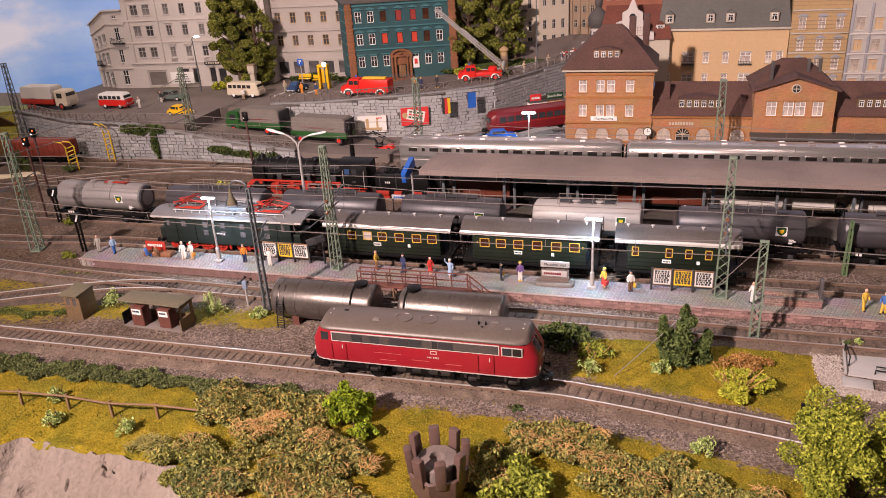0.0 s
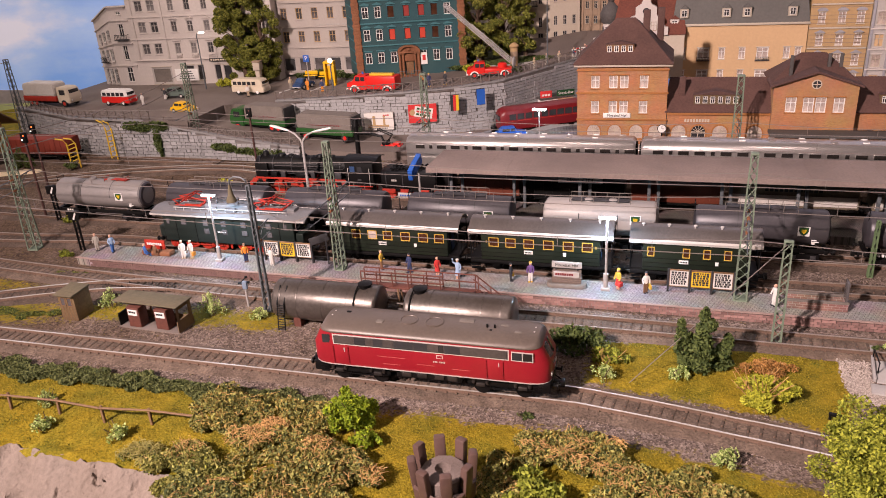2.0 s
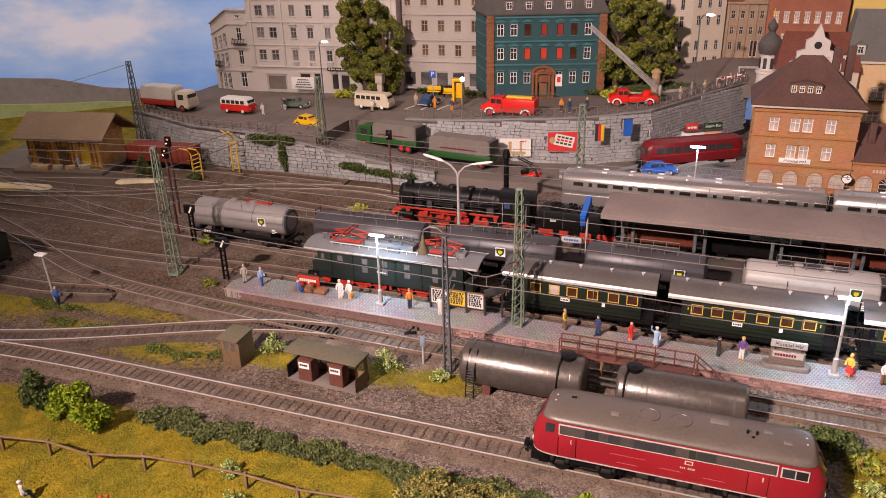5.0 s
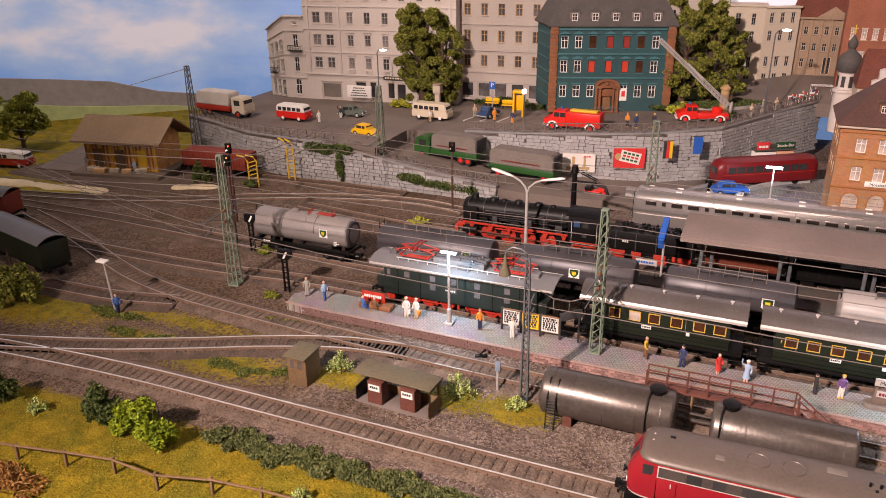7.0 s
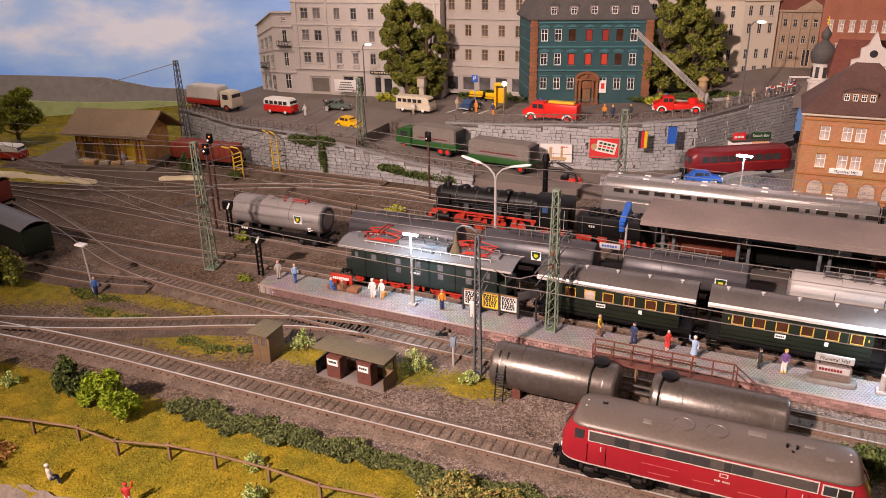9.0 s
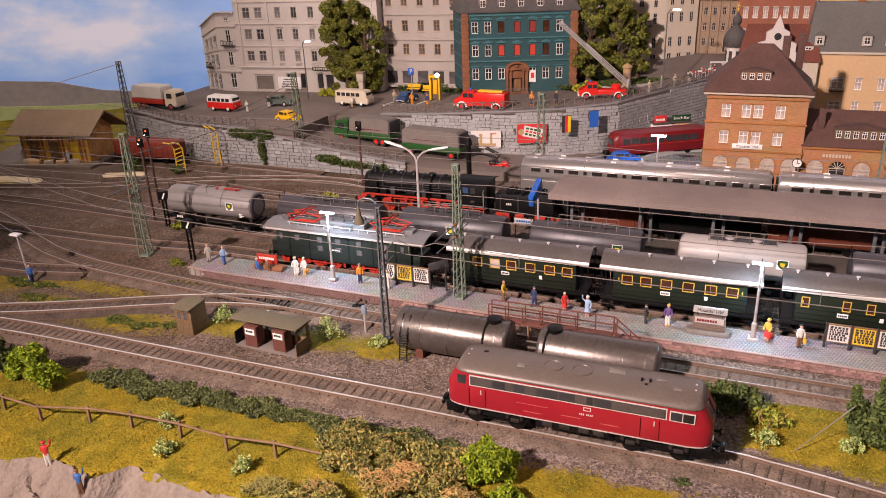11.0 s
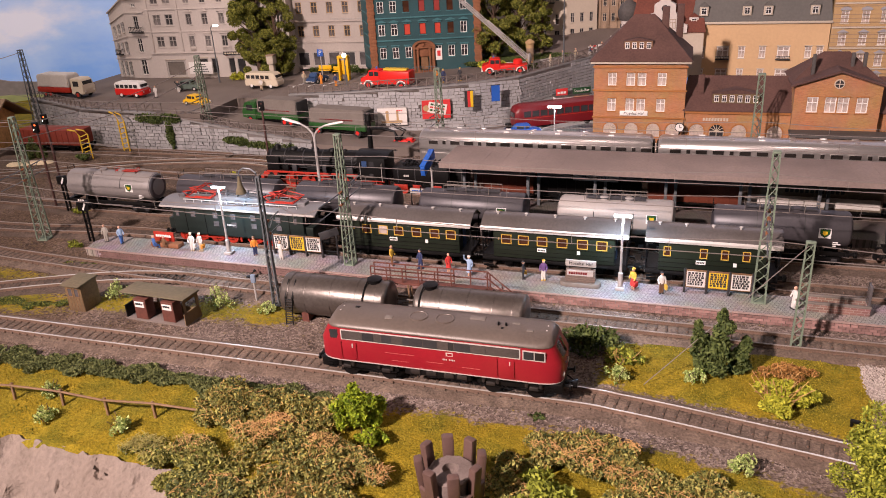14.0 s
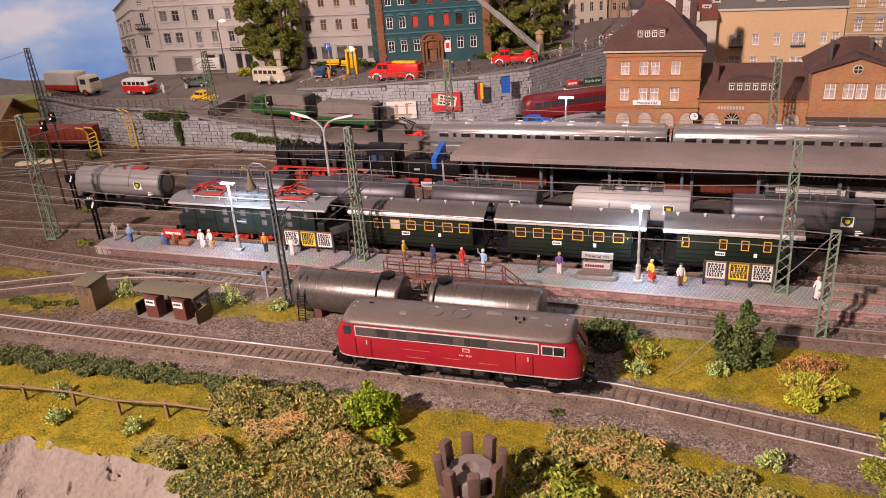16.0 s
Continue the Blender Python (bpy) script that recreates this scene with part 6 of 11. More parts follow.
    bars(body, body_x - 3, -15.8, 29, 1, 0.8, 2.2, 0.4, YELLOW)
    return t


old_coach(-303, -176, [(-38, 0), (-22, 1), (-7, 0), (10, 0), (27, 0), (42, 0)], "dark green old coach with yellow-framed windows, one curtained")
old_coach(-167, -42, [(-43, 0), (-28, 0), (-12, 0), (5, 0), (22, 0), (38, 0)], "dark green old coach with six yellow-framed windows")
old_coach(-29, 74, [(-30, 0), (-2, 0), (14, 0), (30, 0)], "dark green luggage coach with four yellow-framed windows")


def electric_engine():
    cx = -411
    t = thing("electric_locomotive", cx, 640 + sl(cx), 5, SKEW, "dark green electric locomotive with silver roof and red pantographs", "locomotive")
    bm = bmesh.new()
    box(bm, -72, 72, -15.8, 15.8, 9.5, 38.5, 0.8)
    body = part("body", bm, ELOCO_GREEN, t, "dark green body")
    for s in (-1, 1):
        bm = bmesh.new()
        box(bm, min(s * 72, s * 80), max(s * 72, s * 80), -13, 13, 12.5, 24, 0.8)
        part("end_hood", bm, ELOCO_GREEN, t)
        buffers(t, s * 81, s, 9)
        for y in (-7, 7):
            bm = bmesh.new()
            box(bm, min(s * 71.8, s * 72.5), max(s * 71.8, s * 72.5), y - 4, y + 4, 27, 35, 0.2)
            part("end_window", bm, GLASS, body)
    bm = bmesh.new()
    arc_roof(bm, -85, 86, 18, 38.4, 4.2, 1.4)
    roof = part("roof", bm, ELOCO_ROOF, t, "silver roof with boxes and insulators")
    for s in (-1, 1):
        bm = bmesh.new()
        box(bm, -84, 85, min(s * 17.6, s * 18.4), max(s * 17.6, s * 18.4), 37, 38.8, 0.2)
        part("roof_edge", bm, EDGE_SHEEN, roof)
    bm = bmesh.new()
    box(bm, -26, 22, -8, 8, 42.5, 47.5, 0.8)
    part("roof_box", bm, ELOCO_ROOF, roof)
    bm = bmesh.new()
    for y in (-11, 11):
        tube(bm, [(-60, y, 43.8), (64, y, 43.8)], 0.5, 5)
        for k in range(14):
            cyl(bm, (-58 + k * 9.4, y, 41), (-58 + k * 9.4, y, 43.8), 0.3, n=5)
    part("roof_walkway", bm, SILVERLINE, roof)
    for k in range(8):
        bm = bmesh.new()
        x = -20 + k * 6
        lathe(bm, [(1.1, 47.4), (1.5, 48.2), (0.9, 48.8), (1.5, 49.6), (0.8, 50.6)], 8, (x, -5 if k % 2 else 5))
        part("insulator", bm, DUSTY, roof)
    for k, (x, y, w, d, h) in enumerate(((-30, 4, 4, 7, 4), (-16, -10, 9, 2.4, 2.4), (4, -10, 12, 2.4, 2), (0, 9, 30, 1.6, 2), (27, 6, 5, 5, 4), (66, 0, 8, 10, 2), (-68, 2, 7, 9, 2))):
        bm = bmesh.new()
        box(bm, x - w / 2, x + w / 2, y - d / 2, y + d / 2, 41.2, 43.2 + h, 0.3)
        part("roof_equipment", bm, ELOCO_ROOF if k % 2 else DUSTY, roof)
    for y in (-6, 0, 6):
        bm = bmesh.new()
        tube(bm, [(-24, y, 48.4), (-6, y, 50.4), (10, y, 50.2), (24, y, 48)], 0.35, 5)
        part("busbar", bm, DARKGREY, roof)
    for px in (-44, 46):
        pg = part("pantograph", tube(tube(bmesh.new(), [(px - 14, -9, 45.5), (px + 14, -9, 45.5), (px + 14, 9, 45.5), (px - 14, 9, 45.5), (px - 14, -9, 45.5)], 0.7, 5), [(px - 10, 0, 43), (px + 10, 0, 43)], 0.8, 5), REDOX, roof, "folded bright red pantograph")
        for y in (-7, 7):
            bm = bmesh.new()
            tube(bm, [(px - 12, y, 46), (px - 19, y * 0.8, 49.5), (px, y * 0.7, 53.5)], 0.55, 5)
            tube(bm, [(px + 12, y, 46), (px + 19, y * 0.8, 49.5), (px, y * 0.7, 53.5)], 0.55, 5)
            part("arm", bm, REDOX, pg)
        bm = bmesh.new()
        tube(bm, [(px - 19, -6, 49.5), (px + 19, 6, 49.5)], 0.4, 4)
        tube(bm, [(px - 19, 6, 49.5), (px + 19, -6, 49.5)], 0.4, 4)
        part("brace", bm, REDOX, pg)
        bm = bmesh.new()
        for o in (-2, 2):
            tube(bm, [(px + o, -14, 52), (px + o, -10, 54), (px + o, 10, 54), (px + o, 14, 52)], 0.6, 5)
        part("collector_bow", bm, REDOX, pg)
    for x, w in ((-66, 4), (-48, 6), (-23, 6), (-3, 6), (19, 6), (46, 6), (64, 4)):
        for s in (-1, 1):
            bm = bmesh.new()
            box(bm, x - w / 2, x + w / 2, s * 15.9 - 0.2, s * 15.9 + 0.2, 27.6, 33.8, 0.1)
            fr = part("window", bm, DARKGREY, body)
            bm = bmesh.new()
            box(bm, x - w / 2 + 0.5, x + w / 2 - 0.5, s * 16.1 - 0.2, s * 16.1 + 0.2, 28.1, 33.3)
            part("pane", bm, DUSTY, fr)
    for x in (-23, -3, 19, 46):
        plate(body, x, -16.0, 22.2, 5.6, 5, DUSTY, "vent")
    for x in (-57, -35, 33, 57):
        bm = bmesh.new()
        box(bm, x - 0.25, x + 0.25, -16.1, -15.7, 10, 38)
        part("panel_joint", bm, BLACK, body)
    bars(body, -6, -16.1, 22, 6, 1.2, 1.4, 0.4, SILVERLINE)
    bm = bmesh.new()
    box(bm, -80, 80, -7.6, -6.6, 4.5, 10, 0.4)
    box(bm, -80, 80, 6.6, 7.6, 4.5, 10, 0.4)
    part("frame_plate", bm, BLACK, t)
    for x in (-39, -21, 0, 21, 39):
        bm = bmesh.new()
        box(bm, x - 1.2, x + 1.2, -13.0, -11.4, 3.5, 9.4, 0.3)
        part("spring_hanger", bm, REDOX, t)
    wheel_row(t, (-48, -30, -12, 12, 30, 48), 7.2, REDOX, True)
    wheel_row(t, (-68, 68), 4.4, REDOX, True)
    bm = bmesh.new()
    for a, b in ((-50, -10), (10, 50)):
        box(bm, a, b, -12.9, -12.4, 5.4, 6.6, 0.2)
    part("coupling_rod", bm, REDOX, t)
    return t


electric_engine()


def shield(parent, x, y, z, k=1.0):
    """A white plate with a yellow-and-green shield emblem."""
    pl = plate(parent, x, y, z, 10 * k, 9 * k, WHITE, "emblem_plate", "white plate with a yellow and green shield")
    for i, (m, s) in enumerate(((INK, 1.12), (TRUCKGREEN, 0.98), (POSTERYELLOW, 0.55))):
        bm = bmesh.new()
        w, h = 3.6 * k * s, 3.6 * k * s
        prism(bm, [(x - w, z + h), (x + w, z + h), (x + w, z), (x + w * 0.6, z - h * 0.6), (x, z - h), (x - w * 0.6, z - h * 0.6), (x - w, z)], "y", y - 0.45 - i * 0.12, y - 0.3)
        part("shield", bm, m, pl)


def tank_wagon(x0, x1, material, label, emblem_at=0.66, end=None, railing=True, boxy=False, top=None):
    cx, h = (x0 + x1) / 2, (x1 - x0) / 2
    t = thing("tank_wagon", cx, 697 + sl(cx), 5, SKEW, label, "tank wagon", "tank wagons")
    r, cz = 15.6, 29
    bm = bmesh.new()
    n = 28
    secs = []
    for x, k in ((-h + 0.5, 0.30), (-h + 1.2, 0.72), (-h + 2.6, 0.92), (-h + 5, 1.0), (0, 1.0), (h - 5, 1.0), (h - 2.6, 0.92), (h - 1.2, 0.72), (h - 0.5, 0.30)):
        ring = []
        for i in range(n):
            a = 2 * math.pi * i / n
            c, s = math.cos(a), math.sin(a)
            if boxy:
                c, s = math.copysign(abs(c) ** 0.7, c), math.copysign(abs(s) ** 0.75, s)
            ring.append((x, r * k * c, cz + r * k * s))
        secs.append(ring)
    loft(bm, secs)
    tank = part("tank", bm, material, t)
    if end:
        bm = bmesh.new()
        cyl(bm, (h - 3.4, 0, cz), (h - 1.0, 0, cz), r * 0.955, r * 0.80, n=28)
        part("tank_end", bm, end, tank)
    for x in (-h * 0.34, h * 0.32):
        bm = bmesh.new()
        for i in range(24):
            a = math.pi * (i / 24)
            b = math.pi * ((i + 1) / 24)
            q = [(x - 0.3, r * 1.012 * math.cos(a), cz + r * 1.012 * math.sin(a)), (x + 0.3, r * 1.012 * math.cos(a), cz + r * 1.012 * math.sin(a)),
                 (x + 0.3, r * 1.012 * math.cos(b), cz + r * 1.012 * math.sin(b)), (x - 0.3, r * 1.012 * math.cos(b), cz + r * 1.012 * math.sin(b))]
            if not boxy:
                bm.faces.new([bm.verts.new(p) for p in q])
        if boxy:
            box(bm, x - 0.3, x + 0.3, -r - 0.1, -r + 0.4, cz - 8, cz + 8)
        part("seam", bm, DARKGREY, tank)
    for x in (-h * 0.2, h * 0.22):
        bm = bmesh.new()
        lathe(bm, [(4.0, cz + r - 1), (4.0, cz + r + 1.6), (3.2, cz + r + 2.2), (0.3, cz + r + 2.4)], 14, (x, 0))
        part("manhole", bm, material, tank)
    if top:
        bm = bmesh.new()
        box(bm, h * 0.1, h * 0.6, -3, 3, cz + r + 0.6, cz + r + 1.4)
        for x in (h * 0.12, h * 0.58):
            tube(bm, [(x, -4, cz + r - 1), (x, -4, cz + r + 4), (x, 4, cz + r + 4), (x, 4, cz + r - 1)], 0.4, 5)
        part("walkway", bm, top, t, "short red walkway")
    if railing:
        bm = bmesh.new()
        box(bm, -h * 0.5, h * 0.5, -4, 4, cz + r + 0.8, cz + r + 1.4)
        part("walkway", bm, top or DARKGREY, t)
        bm = bmesh.new()
        zt = cz + r + 6
        for y in (-5.5, 5.5):
            tube(bm, [(-h * 0.52, y, cz + r - 1), (-h * 0.52, y, zt), (h * 0.52, y, zt), (h * 0.52, y, cz + r - 1)], 0.4, 5)
            for k in range(1, 5):
                cyl(bm, (-h * 0.52 + k * h * 1.04 / 5, y, cz + r - 1), (-h * 0.52 + k * h * 1.04 / 5, y, zt), 0.3, n=5)
        part("railing", bm, top or TARP, t)
    bm = bmesh.new()
    for y in (-11, 11):
        box(bm, -h + 1, h - 1, y - 1, y + 1, 9, 12.6, 0.3)
    box(bm, -h + 1, -h + 4, -13, 13, 9, 12.6, 0.3)
    box(bm, h - 4, h - 1, -13, 13, 9, 12.6, 0.3)
    for x in (-h * 0.6, 0, h * 0.6):
        prism(bm, [(-11, 12.6), (11, 12.6), (9, 18), (-9, 18)], "x", x - 1.5, x + 1.5)
    part("underframe", bm, BLACK, t)
    for s in (-1, 1):
        bg = part("bogie", box(bmesh.new(), s * (h - 20) - 13, s * (h - 20) + 13, -12.2, -10.4, 3, 8, 0.5), BLACK, t)
        for k in (-8, 8):
            bm = bmesh.new()
            box(bm, s * (h - 20) + k - 2.2, s * (h - 20) + k + 2.2, -13.2, -12.1, 3.6, 7, 0.3)
            part("axle_box", bm, DARKGREY, bg)
        wheel_row(t, (s * (h - 20) - 8, s * (h - 20) + 8), 5.2, BLACK)
        buffers(t, s * (h - 1), s, 10.5)
    bm = bmesh.new()
    xe = -h + 1.5
    for y in (-5, 5):
        tube(bm, [(xe, y, 11), (xe, y, cz + r + 4)], 0.4, 5)
    for k in range(9):
        tube(bm, [(xe, -5, 14 + k * 4), (xe, 5, 14 + k * 4)], 0.3, 4)
    box(bm, -h - 0.5, -h + 4, -12, 12, 12.6, 13.2)
    part("end_ladder", bm, BLACK, t)
    shield(tank, -h + 2 * h * emblem_at, -r + 0.1 if not boxy else -r - 0.2, cz + (4.0 if boxy else 1.5), 0.95)
    bm = bmesh.new()
    for k, w in enumerate((4, 6, 3)):
        box(bm, h * 0.72, h * 0.72 + w, -r * 0.99 - 0.5, -r * 0.99 - 0.2, cz - 6.5 - k * 1.6, cz - 5.6 - k * 1.6)
    for k in range(3):
        box(bm, -h * 0.8 + k * 3, -h * 0.8 + 2 + k * 3, -12.4, -12.05, 9.6, 12)
    part("lettering", bm, WHITE, t)
    return t


tank_wagon(-669, -552, TANK_LIGHT, "light grey tank wagon with dark end and red walkway", 0.76, TANK_DARK, False, False, REDOX)
tank_wagon(-522, -400, TANK_DARK, "dark grey tank wagon with glossy barrel", 0.80)
tank_wagon(-380, -268, TANK_DARK, "dark grey tank wagon beside the electric engine", 0.52)
tank_wagon(-246, -140, TANK_DARK, "dark grey tank wagon with white emblem plate", 0.79)
tank_wagon(-112, -7, TANK_PALE, "pale cream-grey insulated tank wagon with flat sides", 0.81, None, True, True)
tank_wagon(22, 134, TANK_DARK, "dark grey tank wagon near the lattice mast", 0.80)
tank_wagon(160, 268, TANK_DARK, "dark grey tank wagon at the yard's end", 0.80)


def storage_tank(x0, x1, y, label):
    cx, h, r, cz = (x0 + x1) / 2, (x1 - x0) / 2, 16.6, 18.6
    t = thing("storage_tank", cx, y, 0, SKEW, label, "tank", "fuel storage tanks")
    bm = bmesh.new()
    loft(bm, [[(x, r * k * math.cos(2 * math.pi * i / 36), cz + r * k * math.sin(2 * math.pi * i / 36)) for i in range(36)] for x, k in
              ((-h, 0.5), (-h + 0.5, 0.9), (-h + 1.6, 0.98), (-h + 3, 1), (0, 1), (h - 3, 1), (h - 1.6, 0.98), (h - 0.5, 0.9), (h, 0.5))])
    tank = part("tank", bm, TANK_STEEL, t, "worn dark steel barrel")
    for x in (-h * 0.82, -h * 0.5, -h * 0.02, h * 0.45, h * 0.8):
        bm = bmesh.new()
        loft(bm, [[(x + o, (r + 0.25) * math.cos(2 * math.pi * i / 36), cz + (r + 0.25) * math.sin(2 * math.pi * i / 36)) for i in range(36)] for o in (-0.35, 0.35)])
        part("weld_band", bm, TANK_STEEL, tank)
    for x in (-h * 0.55, h * 0.55):
        bm = bmesh.new()
        prism(bm, [(-13, -0.5), (13, -0.5), (13, 9), (8, 5), (0, 3.2), (-8, 5), (-13, 9)], "x", x - 3, x + 3)
        part("saddle", bm, RUSTRED, t)
    bm = bmesh.new()
    xm = h * 0.72 if x0 < -250 else -h * 0.74
    lathe(bm, [(5, cz + r - 2), (5, cz + r + 1.5), (5.8, cz + r + 1.6), (5.8, cz + r + 2.6), (3, cz + r + 3.2), (0.4, cz + r + 3.4)], 18, (xm, 0))
    part("manhole", bm, BLACK, tank)
    bm = bmesh.new()
    tube(bm, [(xm - 4, -4, cz + r + 2), (xm - 5, -9, cz + r - 1.4), (xm - 5, -15.2, cz + 9), (xm - 5, -17.2, cz + 1), (xm - 5, -17.3, cz - 5)], 0.65, 6)
    part("hose", bm, BLACK, tank)
    if x0 < -250:
        bm = bmesh.new()
        for o in (-3, 3):
            tube(bm, [(-h * 0.78 + o, -r - 4, 0), (-h * 0.78 + o, -r - 0.5, cz + 4), (-h * 0.78 + o, -8, cz + r - 1)], 0.6, 5)
        for k in range(11):
            f = k / 11
            tube(bm, [(-h * 0.78 - 3, -r - 4 + 3.4 * f, 1 + 22 * f), (-h * 0.78 + 3, -r - 4 + 3.4 * f, 1 + 22 * f)], 0.45, 4)
        part("ladder", bm, BLACK, t, "narrow dark ladder")
    return t


storage_tank(-303, -213, 521, "weathered dark steel storage tank on saddles with ladder")
storage_tank(-191, -106, 519, "weathered brown-grey steel storage tank on saddles")


def steam_engine():
    cx = -405
    t = thing("steam_locomotive", cx, 807 + sl(cx), 5, SKEW, "black steam locomotive with red running board edge and wheels", "locomotive")
    bm = bmesh.new()
    cyl(bm, (-62, 0, 33), (50, 0, 33.5), 11.0, 11.6, n=24)
    cyl(bm, (-68, 0, 33), (-62, 0, 33), 9.6, 11.2, n=24)
    boiler = part("boiler", bm, BLACK, t, "black boiler")
    for x in (-62, -44, -20, 4, 26, 42):
        bm = bmesh.new()
        cyl(bm, (x - 0.4, 0, 33.2), (x + 0.4, 0, 33.2), 11.75, n=24)
        part("boiler_band", bm, DARKGREY, boiler)
    for x, r, z, nm in ((-57, 3.8, 49, "chimney"), (-36, 5.2, 46.5, "steam_dome"), (-24, 4.0, 46, "steam_dome"), (-8, 4.8, 46.8, "sand_dome"), (14, 5.0, 46.6, "sand_dome"), (30, 3.4, 46, "steam_dome")):
        bm = bmesh.new()
        lathe(bm, [(r * 1.2, 42), (r, 43.2), (r, z - 2), (r * 0.8, z - 0.4), (0.4, z + 0.4)], 14, (x, 0))
        part(nm, bm, BLACK, t)
    bm = bmesh.new()
    box(bm, 50, 84, -15, 15, 15, 43, 0.6)
    arc_roof(bm, 48, 88, 16, 43, 4)
    cab = part("cab", bm, BLACK, t)
    for x, m in ((59, CARBLUE), (68, GLASS)):
        plate(cab, x, -15.2, 34.5, 6, 6.5, m, "cab_window")
    for x in (54, 80):
        bm = bmesh.new()
        tube(bm, [(x, -15.4, 15), (x, -16.2, 17), (x, -16.2, 34), (x, -15.4, 36)], 0.3, 5)
        part("handrail", bm, SILVERLINE, cab)
    plate(cab, 67, -15.2, 22, 4.4, 2.2, DARKGREY, "number_plate")
    for y in (-1, 1):
        bm = bmesh.new()
        box(bm, -68, 50, min(y * 8.5, y * 15.4), max(y * 8.5, y * 15.4), 20.6, 21.6, 0.2)
        rb = part("running_board", bm, BLACK, t)
        bm = bmesh.new()
        box(bm, -66, 50, min(y * 15.4, y * 16), max(y * 15.4, y * 16), 19.4, 21.8, 0.15)
        part("edge_strip", bm, REDOX, rb, "bright red edge strip")
        bm = bmesh.new()
        box(bm, -66, -50, min(y * 13.6, y * 14.2), max(y * 13.6, y * 14.2), 21.6, 39, 0.2)
        part("smoke_deflector", bm, BLACK, t)
    for x0, x1, z0, z1, m in ((-46, -38, 21.6, 28, BLACK), (-33, -27, 21.6, 30, DARKGREY), (-14, -2, 21.6, 27, BLACK), (6, 11, 21.6, 31, DARKGREY), (18, 30, 21.6, 26, BLACK), (36, 44, 21.6, 29, DARKGREY)):
        bm = bmesh.new()
        box(bm, x0, x1, -15, -11.4, z0, z1, 0.6)
        part("tool_box" if m is BLACK else "air_pump", bm, m, t)
    bm = bmesh.new()
    for y in (-8.4, 8.4):
        box(bm, -70, 84, y - 0.7, y + 0.7, 8, 19, 0.2)
    part("frame_plate", bm, BLACK, t)
    bm = bmesh.new()
    box(bm, -76, -72, -15, 15, 9, 15, 0.4)
    box(bm, -72, -62, -14, -9, 13, 19, 0.6)
    part("buffer_beam", bm, REDOX, t, "bright red buffer beam")
    for x in (-56, -34, -14, 6, 26, 46):
        bm = bmesh.new()
        prism(bm, [(x - 3, 19.5), (x + 3, 19.5), (x + 1, 14), (x - 1, 14)], "y", -15, -13.6)
        part("bracket", bm, REDOX, t)
    for x0, x1, z in ((52, 82, 13.5), (54, 80, 10), (-30, 16, 16.2)):
        bm = bmesh.new()
        box(bm, x0, x1, -14.6, -13.9, z, z + 1.5, 0.2)
        part("frame_rail", bm, REDOX, t)
    wheel_row(t, (-38, -16, 6, 28), 8.8, REDOX, True)
    wheel_row(t, (-60, 58, 74), 5, REDOX, True)
    bm = bmesh.new()
    box(bm, -40, 30, -13.4, -12.8, 7.8, 9.2, 0.2)
    box(bm, -52, -14, -14.2, -13.6, 10.4, 11.6, 0.2)
    part("coupling_rod", bm, RUSTRED, t)
    bm = bmesh.new()
    cyl(bm, (-66, -13.0, 12), (-50, -13.0, 12), 4.2, n=14)
    cyl(bm, (-64, -12.6, 17), (-52, -12.6, 17), 2.4, n=10)
    part("cylinder", bm, BLACK, t)
    for k in range(6):
        bm = bmesh.new()
        z = 24.5 + k * 2.6
        y = -math.sqrt(max(0.2, 12.4 ** 2 - (z - 33.2) ** 2))
        x0, x1 = (-58, -30, -50, -8, -44, -20)[k], (10, 49, 30, 49, 24, 46)[k]
        tube(bm, [(x0, y + 2.5, z - 2.5), (x0 + 3, y, z), (x1 - 3, y, z + 0.4), (x1, y + 1.5, z + 3)], 0.45, 5)
        part("pipe", bm, DUSTY if k == 4 else DARKGREY, t)
    buffers(t, -75.5, -1, 12)
    tn = thing("tender", -276, 807 + sl(-276), 5, SKEW, "black coal tender with red running gear", "tender")
    bm = bmesh.new()
    box(bm, -36, 46, -14.5, 14.5, 14, 33, 0.8)
    body = part("body", bm, BLACK, tn)
    for x in (-30, -10, 10, 30, 44):
        bm = bmesh.new()
        box(bm, x - 0.4, x + 0.4, -14.9, -14.4, 14.5, 32.5)
        part("side_rib", bm, DARKGREY, body)
    bars(body, -20, -14.8, 23, 3, 1.6, 2.2, 0.6, SILVERLINE)
    bm = bmesh.new()
    for k in range(90):
        a = RNG.uniform
        ball(bm, (a(-28, 34), a(-11, 11), a(32, 35)), a(1.2, 2.2), 5, 4)
    tagged(part("coal", bm, BLACK, tn), kind="stuff")
    for x0, x1 in ((-36, -20), (-14, -4), (8, 20), (26, 44)):
        bm = bmesh.new()
        box(bm, x0, x1, -13.4, -12.2, 7, 12.2, 0.4)
        part("bogie_frame", bm, REDOX, tn)
    bm = bmesh.new()
    box(bm, -36, 46, -12, 12, 9, 13.8, 0.3)
    part("underframe", bm, BLACK, tn)
    wheel_row(tn, (-26, -8, 16, 36), 5.2, REDOX, True)
    buffers(tn, 45.5, 1, 12)


steam_engine()


